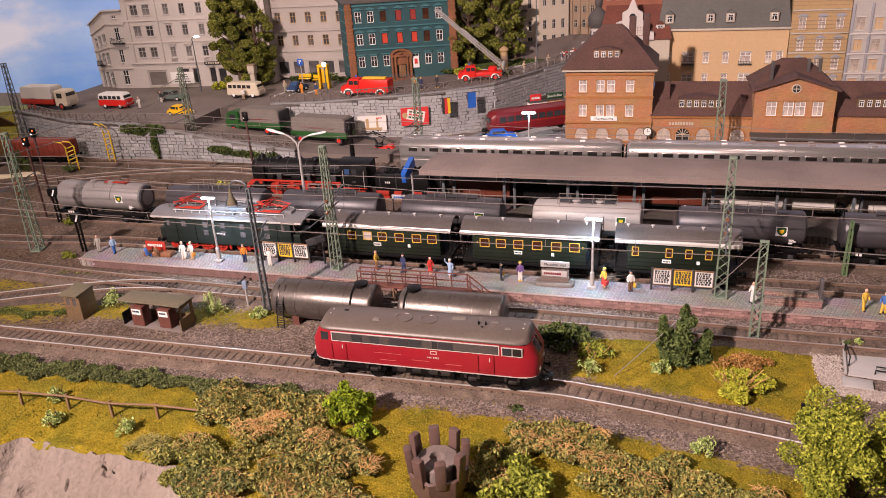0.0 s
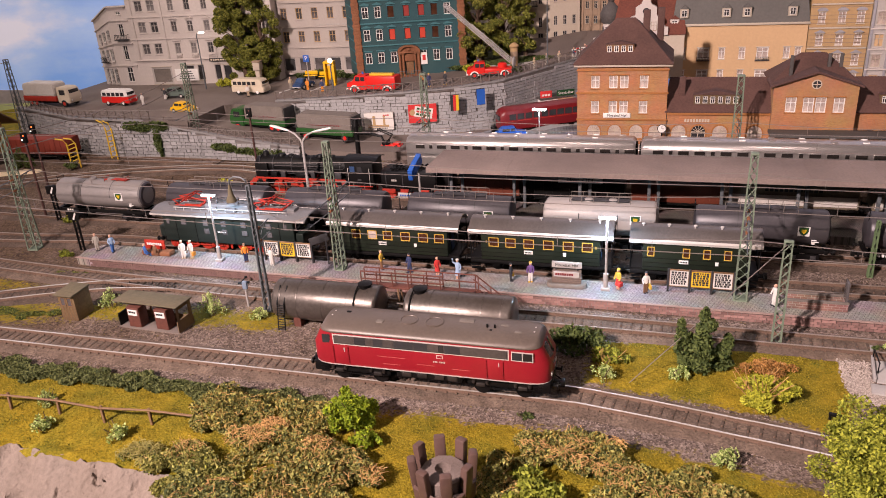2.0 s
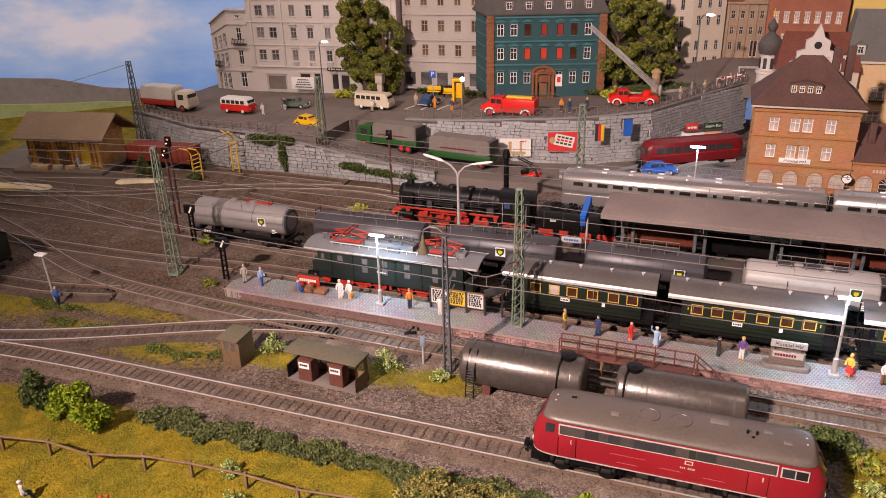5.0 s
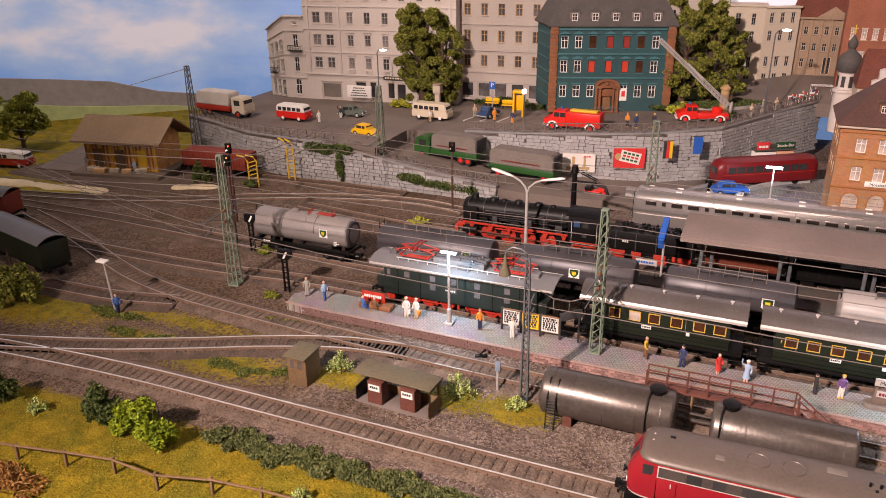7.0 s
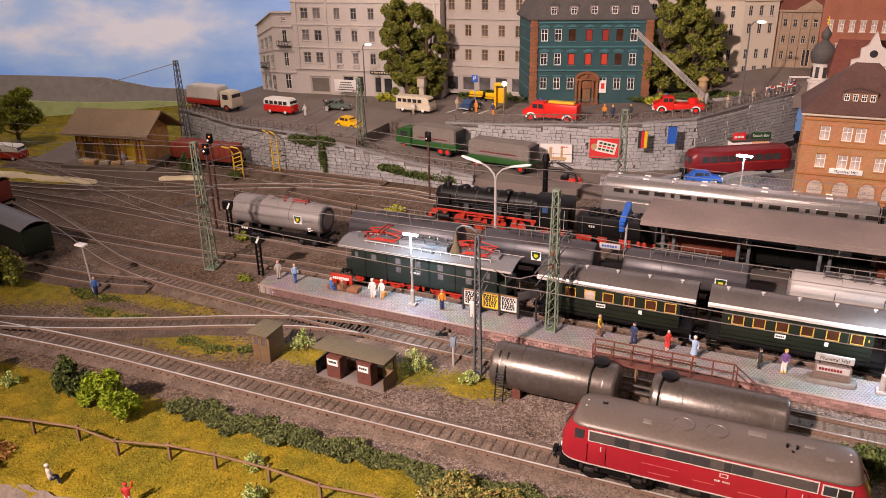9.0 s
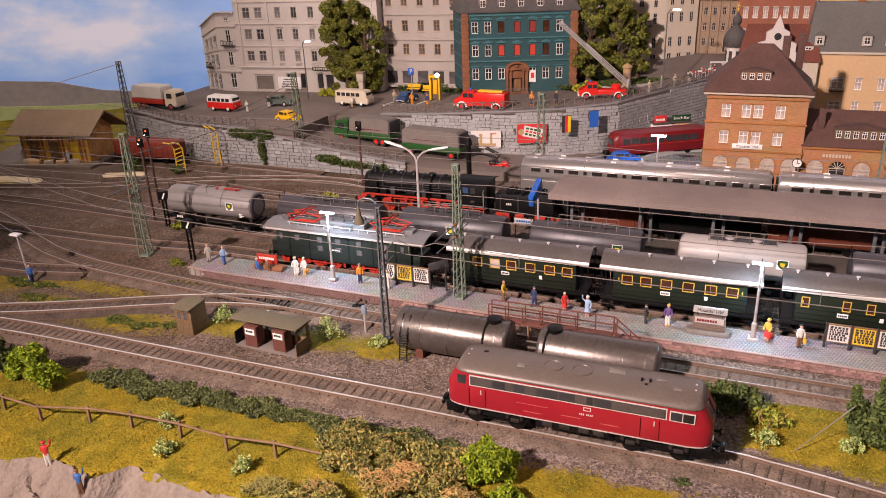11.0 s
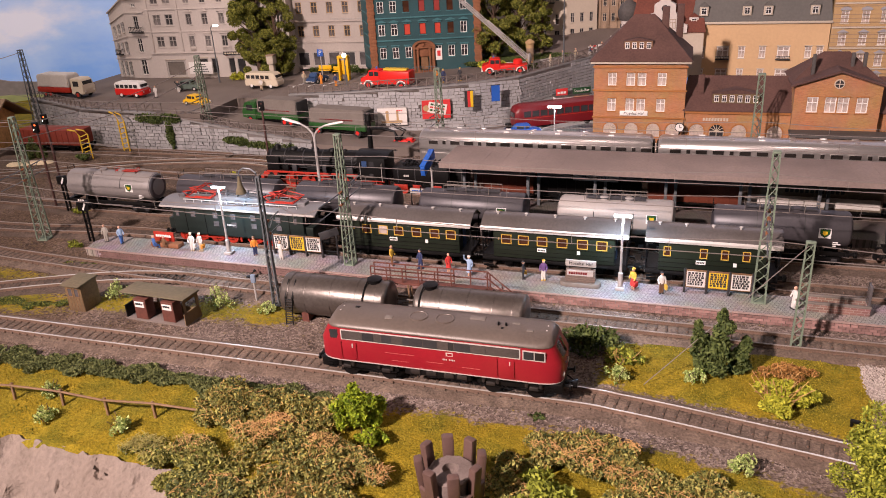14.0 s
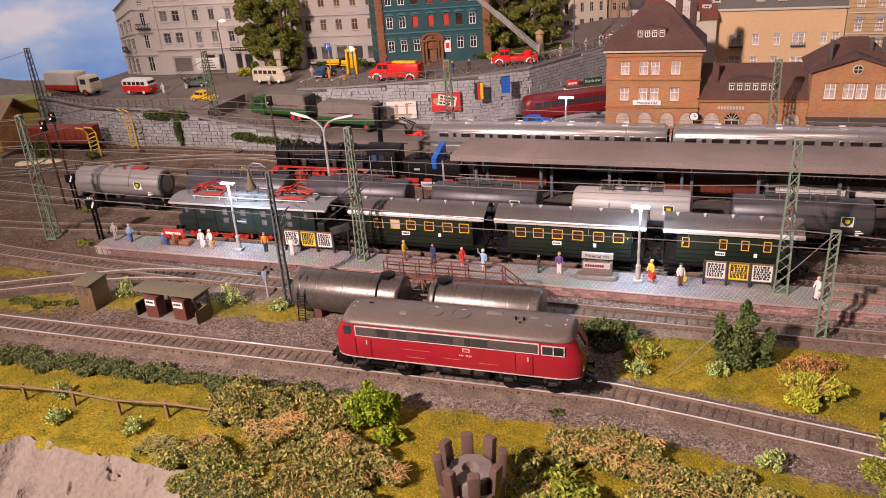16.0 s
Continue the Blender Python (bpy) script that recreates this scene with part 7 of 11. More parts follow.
def silver_coach(x0, x1, label):
    cx, h = (x0 + x1) / 2, (x1 - x0) / 2
    t = thing("silver_coach", cx, 868 + sl(cx), 16, SKEW, label, "railway coach", "silver train")
    pts = [(-15, 9), (-16, 14), (-16.2, 36), (-15.8, 39), (-13, 43), (-8.5, 45.5), (0, 47), (8.5, 45.5), (13, 43), (15.8, 39), (16.2, 36), (16, 14), (15, 9)]
    bm = bmesh.new()
    loft(bm, [[(x, y * k, 9 + (z - 9) * k) for y, z in pts] for x, k in ((-h, 0.93), (-h + 3, 1.0), (h - 3, 1.0), (h, 0.93))])
    body = part("body", bm, SILVER, t, "silver ribbed car body")
    for y in (-6, 6):
        for k in range(9):
            bm = bmesh.new()
            x = -h + 2 * h * (k + 0.5) / 9
            box(bm, x - 3, x + 3, y - 0.8, y + 0.8, 45.6, 47.0, 0.2)
            part("roof_vent", bm, WHITE if k % 2 else SILVER, body)
    k = -h + 12
    i = 0
    while k < h - 8:
        w = 5.0 if i % 6 in (1, 4) else 12.0
        bm = bmesh.new()
        box(bm, k, k + w, -16.5, -15.4, 31.6, 37.2, 0.3)
        fr = part("window", bm, SILVER, body)
        bm = bmesh.new()
        box(bm, k + 0.6, k + w - 0.6, -16.7, -16.2, 32.4, 36.4)
        part("pane", bm, COACHGLASS, fr)
        k += w + 4.6
        i += 1
    bm = bmesh.new()
    box(bm, -h + 4, h - 4, -13, 13, 5, 9.2, 0.4)
    part("underframe", bm, BLACK, t)
    wheel_row(t, (-h + 20, -h + 38, h - 38, h - 20), 5.2, BLACK)
    for s in (-1, 1):
        bm = bmesh.new()
        box(bm, min(s * h, s * h + s * 2), max(s * h, s * h + s * 2), -7, 7, 12, 40, 0.5)
        part("gangway", bm, BLACK, t)
    bm = bmesh.new()
    box(bm, -h + 3, h - 3, -16.5, -16.1, 21.5, 22.1)
    part("body_rib", bm, SILVERLINE, body)
    return t


silver_coach(-300, -36, "silver streamlined passenger coach with a row of dark windows")
silver_coach(-30, 234, "silver streamlined passenger coach coupled behind the first")


def box_wagon(x, y, z, rz, n, body_mat, roof_mat, label, hgt=34, arched=True, stripe=None):
    t = thing("goods_wagon", x, y, z, rz, label, "goods wagon")
    h = n / 2
    bm = bmesh.new()
    box(bm, -h, h, -14.5, 14.5, 10.5, hgt, 0.4)
    body = part("body", bm, body_mat, t)
    if arched:
        bm = bmesh.new()
        arc_roof(bm, -h - 1.5, h + 1.5, 15.6, hgt, 6)
        part("roof", bm, roof_mat, t)
    for k in range(int(n / 9) + 1):
        bm = bmesh.new()
        xx = -h + k * (n - 1.2) / int(n / 9)
        box(bm, xx, xx + 1.2, -15.1, -14.4, 10.5, hgt)
        part("side_post", bm, body_mat, body)
    bm = bmesh.new()
    box(bm, -h, h, -13, 13, 7.5, 10.5, 0.3)
    part("underframe", bm, BLACK, t)
    wheel_row(t, (-h * 0.62, h * 0.62), 5.4, BLACK)
    for s in (-1, 1):
        buffers(t, s * h, s, 9)
    if stripe:
        bars(body, 0, -15.3, hgt - 5, 12, 3.0, 4, 1.4, stripe)
        plate(body, 0, -15.4, hgt - 16, n - 3, 10, PALETARP, "lower_board", "dull white lower boards")
    return t


# orange and grey-ochre bodies, darkened in colour to imitate the canopy's shade
SHADED_OCHRE = mat("shaded_ochre_wagon", (0.17, 0.135, 0.095), 0.6, 0, 0.2)
SHADED_ORANGE = mat("shaded_orange_wagon", (0.125, 0.028, 0.013), 0.6, 0, 0.2)
OXIDE = mat("brown_red_wagon", (0.20, 0.032, 0.018), 0.7, 0, 0.25)
for x, n, m, lb, st in ((-186, 66, SHADED_ORANGE, "orange goods wagon under the platform canopy, coloured darker for its shade", None), (-95, 104, BLACK, "black goods wagon under the platform canopy", None),
                        (8, 88, SHADED_ORANGE, "orange goods wagon coloured darker for the canopy's shade", None), (118, 116, SHADED_OCHRE, "grey-ochre beer wagon with white lower boards and dark lettering bars", INK), (246, 116, SHADED_OCHRE, "grey-ochre beer wagon with white lower boards at the platform's end", INK)):
    box_wagon(x, 807 + sl(x), 5, SKEW, n, m, COACH_ROOF, lb, 34 if m is SHADED_OCHRE else 30, True, st)
box_wagon(-880, 906, 5, 2, 104, OXIDE, OXIDE, "open brown-red goods wagon by the stone wall", 32, False)
box_wagon(-872, 577, 5, 166, 122, COACH_GREEN, COACH_ROOF, "dark green box wagon in the western yard", 36)
box_wagon(-1036, 652, 5, 12, 96, OXIDE, COACH_ROOF, "dark red goods wagon at the yard's western end", 34)

# ---- masts, wires, lamps, signals ----


def lattice_mast(x, y, z, h, w0, w1, material, label, fields=9, rz=0, group="catenary masts", flat=False):
    t = thing("lattice_mast", x, y, z, rz, label, "mast", group)
    d0, d1 = (w0, w1) if not flat else (w0 * 0.55, w1 * 0.55)
    cs = [(-1, -1), (1, -1), (1, 1), (-1, 1)]

    def corner(i, f):
        a, b = cs[i]
        return Vector((a * (w0 + (w1 - w0) * f) / 2, b * (d0 + (d1 - d0) * f) / 2, h * f))
    for i in range(4):
        bm = bmesh.new()
        p, q = corner(i, 0), corner(i, 1)
        cyl(bm, p, q, 0.8, 0.65, n=4)
        part("leg", bm, material, t)
    for i in range(4):
        bm = bmesh.new()
        for k in range(fields):
            a, b = corner(i, k / fields), corner((i + 1) % 4, (k + 1) / fields)
            cyl(bm, a, b, 0.42, n=4)
            a, b = corner((i + 1) % 4, k / fields), corner(i, (k + 1) / fields)
            if fields < 8:
                cyl(bm, a, b, 0.42, n=4)
        part("lattice", bm, material, t)
    bm = bmesh.new()
    box(bm, -w0 * 0.56, w0 * 0.56, -d0 * 0.56, d0 * 0.56, -2, 0.5, 0.2)
    part("footing", bm, material, t)
    bm = bmesh.new()
    box(bm, -w1 * 0.62, w1 * 0.62, -d1 * 0.62, d1 * 0.62, h - 0.4, h + 1.0, 0.2)
    part("cap", bm, material, t)
    return t


def arm(mast, y_to, z, material=STEEL_GREY):
    bm = bmesh.new()
    tube(bm, [(0, 0, z + 11), (0, y_to, z + 12)], 0.6, 5)
    tube(bm, [(0, 0, z), (0, y_to * 0.96, z + 1)], 0.5, 5)
    tube(bm, [(0, 0, z), (0, y_to * 0.7, z + 11.6)], 0.4, 5)
    ob = part("cantilever_arm", bm, material, mast)
    s = 1 if y_to > 0 else -1
    for zz in (z, z + 11.2):
        bm = bmesh.new()
        for o in (3, 5, 7):
            cyl(bm, (0, s * o, zz + 0.1), (0, s * (o + 0.9), zz + 0.1), 1.2, n=8)
        cyl(bm, (0, s * 2.6, zz + 0.1), (0, s * 8.2, zz + 0.1), 0.7, n=6)
        part("insulator", bm, BROWNBRICK, ob)


m1 = lattice_mast(-640, 616, 1, 129, 10, 4.5, STEEL_GREEN, "pale green steel lattice catenary mast beside the yard track", 16, 10)
arm(m1, 30, 66)
arm(m1, -44, 66)
m2 = lattice_mast(-982, 982, 1, 134, 11, 5, STEEL_GREY, "grey-green lattice catenary mast before the street wall", 15, 8)
m3 = lattice_mast(-645, 944, 1, 132, 12, 5, STEEL_GREEN, "green lattice catenary mast at the stone wall", 16, 5)
arm(m3, -50, 64)
mB = lattice_mast(-284, 603, 8, 119, 8, 4.4, STEEL_GREEN, "pale green lattice catenary mast on the platform", 15, -2)
arm(mB, 36, 60)
arm(mB, -46, 58)
mC = lattice_mast(58, 598, 8, 118, 9.4, 4.6, STEEL_GREEN, "pale green lattice catenary mast at the notice boards", 14, -4)
arm(mC, 38, 60)
arm(mC, -50, 58)
mD = lattice_mast(79, 541, 0, 82, 6, 5, STEEL_GREEN, "pale green lattice mast with stay wire in the grass", 12, -4, flat=True)
pA = lattice_mast(-320, 529, 0, 112, 5.2, 2.6, STEEL_GREY, "thin dark grey lattice mast with a hanging bell lamp", 20, 4, flat=True)
bm = bmesh.new()
tube(bm, [(0, 0, 110), (-1, 0, 116), (-5, 0, 119), (-11, 0, 119.5), (-15, 0, 117), (-16, 0, 112)], 0.7, 6)
neck = part("lamp_arm", bm, STEEL_GREY, pA)
bm = bmesh.new()
lathe(bm, [(0.8, 113), (1.3, 109), (1.8, 107.5), (2.0, 105), (3.8, 101), (4.2, 98.6), (3.6, 98.4), (0.3, 99)], 14, (-16, 0))
part("lamp_shade", bm, HUTROOF, neck, "drab bell-shaped lamp shade")
arm(pA, 26, 62)
mE = lattice_mast(-291, 908, 0, 124, 9, 6, STEEL_GREEN, "green lattice catenary mast behind the silver train", 14)
arm(mE, -38, 62)
mF = lattice_mast(70, 908, 6, 114, 10, 6, STEEL_GREEN, "green lattice catenary mast before the station", 13)
arm(mF, -40, 56)
mG = lattice_mast(165, 670, 0, 50, 3.2, 2.2, mat("signal_green", (0.10, 0.15, 0.07), 0.6), "small green lattice signal mast beside the tank wagon", 7)

# stay wire and the tall bracket on the street mast
bm = bmesh.new()
tube(bm, [(78, 540, 80), (-20, 474, 0.5)], 0.3, 5)
tagged(part("stay_wire", bm, WIRE), "thin grey steel stay wire anchored in the grass", "wire")


def catenary(pts, label, z0=66, z1=78):
    """Contact wire, sagging carrier wire and droppers between supports."""
    t = thing("overhead_line", 0, 0, 0, 0, label, "overhead wire", "overhead lines")
    for (xa, ya), (xb, yb) in zip(pts, pts[1:]):
        n = max(3, int(abs(xb - xa) / 62))
        low, up = [], []
        for k in range(n + 1):
            f = k / n
            x, y = xa + (xb - xa) * f, ya + (yb - ya) * f
            low.append((x, y, z0 - 0.8 * math.sin(math.pi * f)))
            up.append((x, y, z1 - 5.5 * math.sin(math.pi * f)))
        bm = bmesh.new()
        tube(bm, low, 0.36, 5)
        part("contact_wire", bm, WIRE, t)
        bm = bmesh.new()
        tube(bm, up, 0.36, 5)
        part("carrier_wire", bm, WIRE, t)
        for a, b in zip(low[1:-1], up[1:-1]):
            bm = bmesh.new()
            cyl(bm, a, b, 0.26, n=4)
            part("dropper", bm, WIRE, t)
    return t


catenary([(-1010, 690), (-640, 573), (-318, 552), (-284, 551), (58, 547), (330, 543)], "grey overhead contact wire above the platform track", 67, 79)
catenary([(-1050, 645), (-640, 640), (-284, 640), (58, 636), (330, 632)], "grey overhead contact wire above the green train", 67, 79)
catenary([(-1080, 712), (-640, 702), (-284, 697), (58, 693), (330, 689)], "grey overhead contact wire above the tank wagons", 68, 80)
catenary([(-1100, 770), (-640, 828), (-291, 808), (70, 803), (330, 799)], "grey overhead contact wire above the steam engine", 68, 80)
catenary([(-985, 930), (-645, 900), (-291, 870), (70, 864), (330, 860)], "grey overhead contact wire above the silver train", 68, 80)
bm = bmesh.new()
for y0, z0, y1, z1 in ((616, 122, 944, 124), (616, 108, 944, 110)):
    tube(bm, [(-640, y0 + (y1 - y0) * k / 8, z0 + (z1 - z0) * k / 8 - 10 * math.sin(math.pi * k / 8)) for k in range(9)], 0.45, 5)
tagged(part("cross_span_wire", bm, WIRE), "sagging cross-span wires between two masts", "wire")
bm = bmesh.new()
tube(bm, [(-982, 982, 132), (-1060, 900, 108)], 0.5, 5)
tagged(part("stay_wire", bm, WIRE), "short grey stay wire at the street mast", "wire")
bm = bmesh.new()
tube(bm, [(-640, 616, 126), (-1010, 690, 82)], 0.42, 5)
tagged(part("feeder_wire", bm, WIRE), "thin grey feeder wire running west", "wire")
bm = bmesh.new()
tube(bm, [(-640, 616, 100), (-1060, 620, 66)], 0.42, 5)
tagged(part("feeder_wire", bm, WIRE), "thin grey feeder wire sagging to the western yard", "wire")


def led(x, y, z, w, d, watts, rz=0):
    lamp = bpy.data.lights.new("lamp_light", "AREA")
    lamp.shape, lamp.size, lamp.size_y, lamp.energy, lamp.color = "RECTANGLE", w * MM, d * MM, watts, (0.52, 0.74, 1.0)
    ob = new("lamp_light", lamp)
    ob.matrix_world = at(x, y, z, rz)
    return ob


def platform_lamp(x, y, h, label):
    t = thing("platform_lamp", x, y, 8, SKEW, label, "platform lamp", "lit platform lamps")
    bm = bmesh.new()
    box(bm, -3.6, 3.6, -3.6, 3.6, -0.3, 2.2, 0.4)
    part("base", bm, CONCRETE, t)
    bm = bmesh.new()
    lathe(bm, [(2.0, 2), (2.0, 14), (1.1, 15), (0.95, h - 3), (0.8, h)], 12)
    part("post", bm, CONCRETE, t)
    bm = bmesh.new()
    box(bm, -7.2, 7.2, -1.7, 1.7, h - 0.3, h + 0.9, 0.5)
    head = part("head", bm, glow("lamp_cap_lit", (0.84, 0.92, 1.0), 1.6), t, "glowing white lamp head")
    bm = bmesh.new()
    box(bm, -6.6, 6.6, -1.4, 1.4, h - 0.8, h - 0.4)
    part("diffuser", bm, LED, head)
    led(x, y, 8 + h - 2.2, 14, 4, 0.12, SKEW)
    return t


platform_lamp(-409, 603, 66, "pale grey platform lamp with lit cool white head by the engine")
platform_lamp(-46, 598, 63, "pale grey platform lamp with lit cool white head by the coaches")

t = thing("platform_lamp", -166, 1005, 9, 0, "small lit lamp on the station forecourt", "platform lamp", "lit platform lamps")
bm = bmesh.new()
cyl(bm, (0, 0, -0.5), (0, 0, 48), 1.0, 0.8, 8)
part("post", bm, CONCRETE, t)
bm = bmesh.new()
box(bm, -9, 9, -2, 2, 47.5, 50, 0.7)
part("head", bm, LED, t, "glowing white lamp head")
led(-166, 1005, 54, 16, 4, 0.05)

t = thing("yard_lamp", -394, 774, 0, -6, "tall pale concrete twin-arm yard lamp", "yard lamp")
bm = bmesh.new()
cyl(bm, (0, 0, -0.5), (0, 0, 74), 1.9, 1.4, 12)
part("post", bm, CONCRETE, t)
for s in (-1, 1):
    bm = bmesh.new()
    tube(bm, [(0, 0, 72), (s * 2, 0, 79), (s * 8, 0, 85), (s * 17, 0, 89)], 1.1, 8)
    a = part("arm", bm, CONCRETE, t)
    bm = bmesh.new()
    loft(bm, [[(s * 15 + s * k * 24, w * math.cos(2 * math.pi * i / 12), 88.5 + k * 5 + w * 0.55 * math.sin(2 * math.pi * i / 12)) for i in range(12)] for k, w in ((0, 1.2), (0.2, 2.4), (0.8, 2.8), (1, 1.6))])
    part("lamp_head", bm, WHITE, a, "long white lamp head")


def street_lamp(x, y, z, h, label, globe=False, rz=0):
    t = thing("street_lamp", x, y, z, rz, label, "street lamp", "street lamps")
    bm = bmesh.new()
    cyl(bm, (0, 0, -0.5), (0, 0, h * 0.86), 1.3, 0.8, 8)
    if not globe:
        tube(bm, [(0, 0, h * 0.85), (0, -1, h * 0.95), (4, -3, h), (10, -5, h + 1)], 0.8, 6)
    part("post", bm, STEEL_GREY, t)
    bm = bmesh.new()
    if globe:
        ball(bm, (0, 0, h * 0.9), 3.6, 12, 8)
    else:
        ball(bm, (13, -6, h + 0.6), 4.5, 12, 6, (1.3, 0.8, 0.4))
    part("lantern", bm, GLOBE, t, "lit white lantern")
    return t


street_lamp(-752, 1150, 54, 92, "tall grey street lamp before the white house")
street_lamp(-498, 1100, 62, 50, "short lit street lamp beside the yellow kiosk", True)
street_lamp(-186, 1210, 76, 112, "tall grey street lamp by the market street")
street_lamp(150, 1118, 9, 92, "lit globe lamp before the tan house", True)


def disc_signal(x, y, h, label, rz=0):
    t = thing("disc_signal", x, y, 0, rz, label, "signal", "yard signals")
    bm = bmesh.new()
    for o in (-2.4, 2.4):
        box(bm, o - 0.7, o + 0.7, -1, 1, -0.5, h * 0.8, 0.2)
    for k in range(6):
        box(bm, -2.4, 2.4, -0.6, 0.6, 4 + k * h * 0.12, 5 + k * h * 0.12)
    part("post", bm, BLACK, t)
    bm = bmesh.new()
    box(bm, -6, 3, -2.5, 2.5, h * 0.78, h, 0.8)
    hd = part("signal_box", bm, BLACK, t)
    bm = bmesh.new()
    cyl(bm, (3, -3, h * 0.9), (3, 2, h * 0.9), 5.4, n=18)
    part("disc", bm, BLACK, hd)
    bm = bmesh.new()
    box(bm, -0.9, 0.9, -3.4, -2.9, -4, 4, 0, 0, Matrix.Translation((3, 0, h * 0.9)) @ Matrix.Rotation(0.5, 4, "Y"))
    part("bar", bm, WHITE, hd)
    return t


disc_signal(-583, 620, 44, "black disc signal at the platform's end")
disc_signal(-672, 690, 44, "black disc signal beside the grey tank wagon")


def light_signal(x, y, h, label, lit=True):
    t = thing("light_signal", x, y, 0, 0, label, "signal", "yard signals")
    bm = bmesh.new()
    box(bm, -1.0, 1.0, -1.0, 1.0, -0.5, h, 0.2)
    for k in range(8):
        box(bm, -1.8, 1.8, -0.4, 0.4, 6 + k * h / 9, 6.8 + k * h / 9)
    part("post", bm, mat("signal_rust", (0.07, 0.03, 0.025), 0.7), t)
    bm = bmesh.new()
    box(bm, -3.6, 3.6, -2, 1.8, h - 2, h + 10, 0.8)
    hd = part("signal_head", bm, BLACK, t)
    bm = bmesh.new()
    cyl(bm, (1.4, -2.6, h + 7), (1.4, -1.9, h + 7), 0.8, n=10)
    part("red_light", bm, SIGNALRED if lit else RUSTRED, hd)
    bm = bmesh.new()
    cyl(bm, (-1.4, -2.6, h + 2), (-1.4, -1.9, h + 2), 0.7, n=10)
    part("white_light", bm, GLOBE if lit else WHITE, hd)
    return t


light_signal(-702, 702, 92, "dark red-brown light signal with lit lamps")
light_signal(-745, 760, 86, "dark light signal near the curved track")
light_signal(-518, 880, 78, "dark light signal before the ramp", False)

t = thing("water_crane", -368, 868, 0, 0, "black water crane for steam engines", "water crane")
bm = bmesh.new()
cyl(bm, (0, 0, -0.5), (0, 0, 74), 3.4, 2.8, 12)
cyl(bm, (0, 0, 70), (0, 0, 78), 4.6, 3.2, 12)
part("column", bm, BLACK, t)
bm = bmesh.new()
tube(bm, [(0, 0, 60), (20, -6, 62), (36, -10, 60), (40, -11, 52)], 1.6, 8)
part("spout", bm, BLACK, t)
t = thing("signal_box_blue", -256, 762, 8, 0, "bright blue hanging platform sign box on a post", "sign")
bm = bmesh.new()
cyl(bm, (0, 0, -0.5), (0, 0, 52), 1.1, n=8)
part("post", bm, CONCRETE, t)
bm = bmesh.new()
box(bm, -2.5, 2.5, -16, 20, 46, 56, 0.5, 0, Matrix.Rotation(0.25, 4, "X"))
bb = part("board", bm, BLUE, t)
bm = bmesh.new()
box(bm, -2.8, 2.8, -15, 19, 56.2, 57.4, 0.2, 0, Matrix.Rotation(0.25, 4, "X"))
part("edge", bm, BLUE, bb)

# ---- platform canopy ----
can = thing("platform_canopy", -240, 0, 0, 0, "long grey felt platform canopy on steel posts", "canopy")
bm = bmesh.new()
secs = []
for x in (0, 580):
    y0 = 760 - x * 0.014
    secs.append([(x, y0 - 22, 57.0), (x, y0 - 22, 62.0), (x, y0 - 20, 62.6), (x, y0 + 22, 61.0), (x, y0 + 48, 60.5), (x, y0 + 48, 58.5), (x, y0 + 22, 59), (x, y0 - 20, 60), (x, y0 - 20.5, 57)])
loft(bm, secs)
roof = part("roof", bm, CANOPY, can, "grey weathered felt roof sheet")
for k in range(30):
    bm = bmesh.new()
    x = 3 + k * 20
    y0 = 760 - x * 0.014
    loft(bm, [[(x + o, y0 - 22.1, 61.9), (x + o, y0 - 20, 62.75), (x + o, y0 + 22, 61.15), (x + o, y0 + 48, 60.65), (x + o, y0 + 48, 60.4), (x + o, y0 + 22, 60.9)] for o in (0, 0.5)])
    part("roof_seam", bm, CANOPY, roof)
for k in range(9):
    x = 18 + k * 68
    y0 = 760 - x * 0.014
    for o, dx in ((8, 0), (19, 9)):
        bm = bmesh.new()
        box(bm, x + dx - 1.5, x + dx + 1.5, y0 + o - 1.5, y0 + o + 1.5, 7.5, 59, 0.3)
        part("post", bm, STEEL_GREY, can)
    bm = bmesh.new()
    box(bm, x - 1, x + 1, y0 - 19, y0 + 46, 56, 58.8, 0.2)
    part("beam", bm, STEEL_GREY, can)
for x, lit in ((155, 1), (440, 1)):
    t = thing("name_sign", -240 + x, 760 - x * 0.014, 44, SKEW, "white hanging platform name sign with dark lettering", "sign", "platform name signs")
    bm = bmesh.new()
    box(bm, -22, 22, -0.8, 0.8, 0, 7, 0.3)
    part("board", bm, GREYHOUSE, t)
    writing("lettering", "Moseltal Hbf", 5.0, INK, t, 0, -0.95, 3.5)
    bm = bmesh.new()
    for o in (-18, 18):
        cyl(bm, (o, 0, 7), (o, 0, 14.5), 0.4, n=5)
    part("hanger", bm, STEEL_GREY, t)

t = thing("advert_board", -270, 758, 8, SKEW, "small white advert board with blue lettering bars", "sign")
bm = bmesh.new()
box(bm, -10, 10, -0.8, 0.8, 13, 18.5, 0.2)
part("board", bm, GREYHOUSE, t)
bars(t, 0, -1.0, 15.8, 6, 1.8, 2.0, 0.7, BLUE)
for o in (-9, 9):
    bm = bmesh.new()
    cyl(bm, (o, 0, -0.3), (o, 0, 13.2), 0.7, n=6)
    part("post", bm, DARKGREY, t)

# ---- platform furniture ----


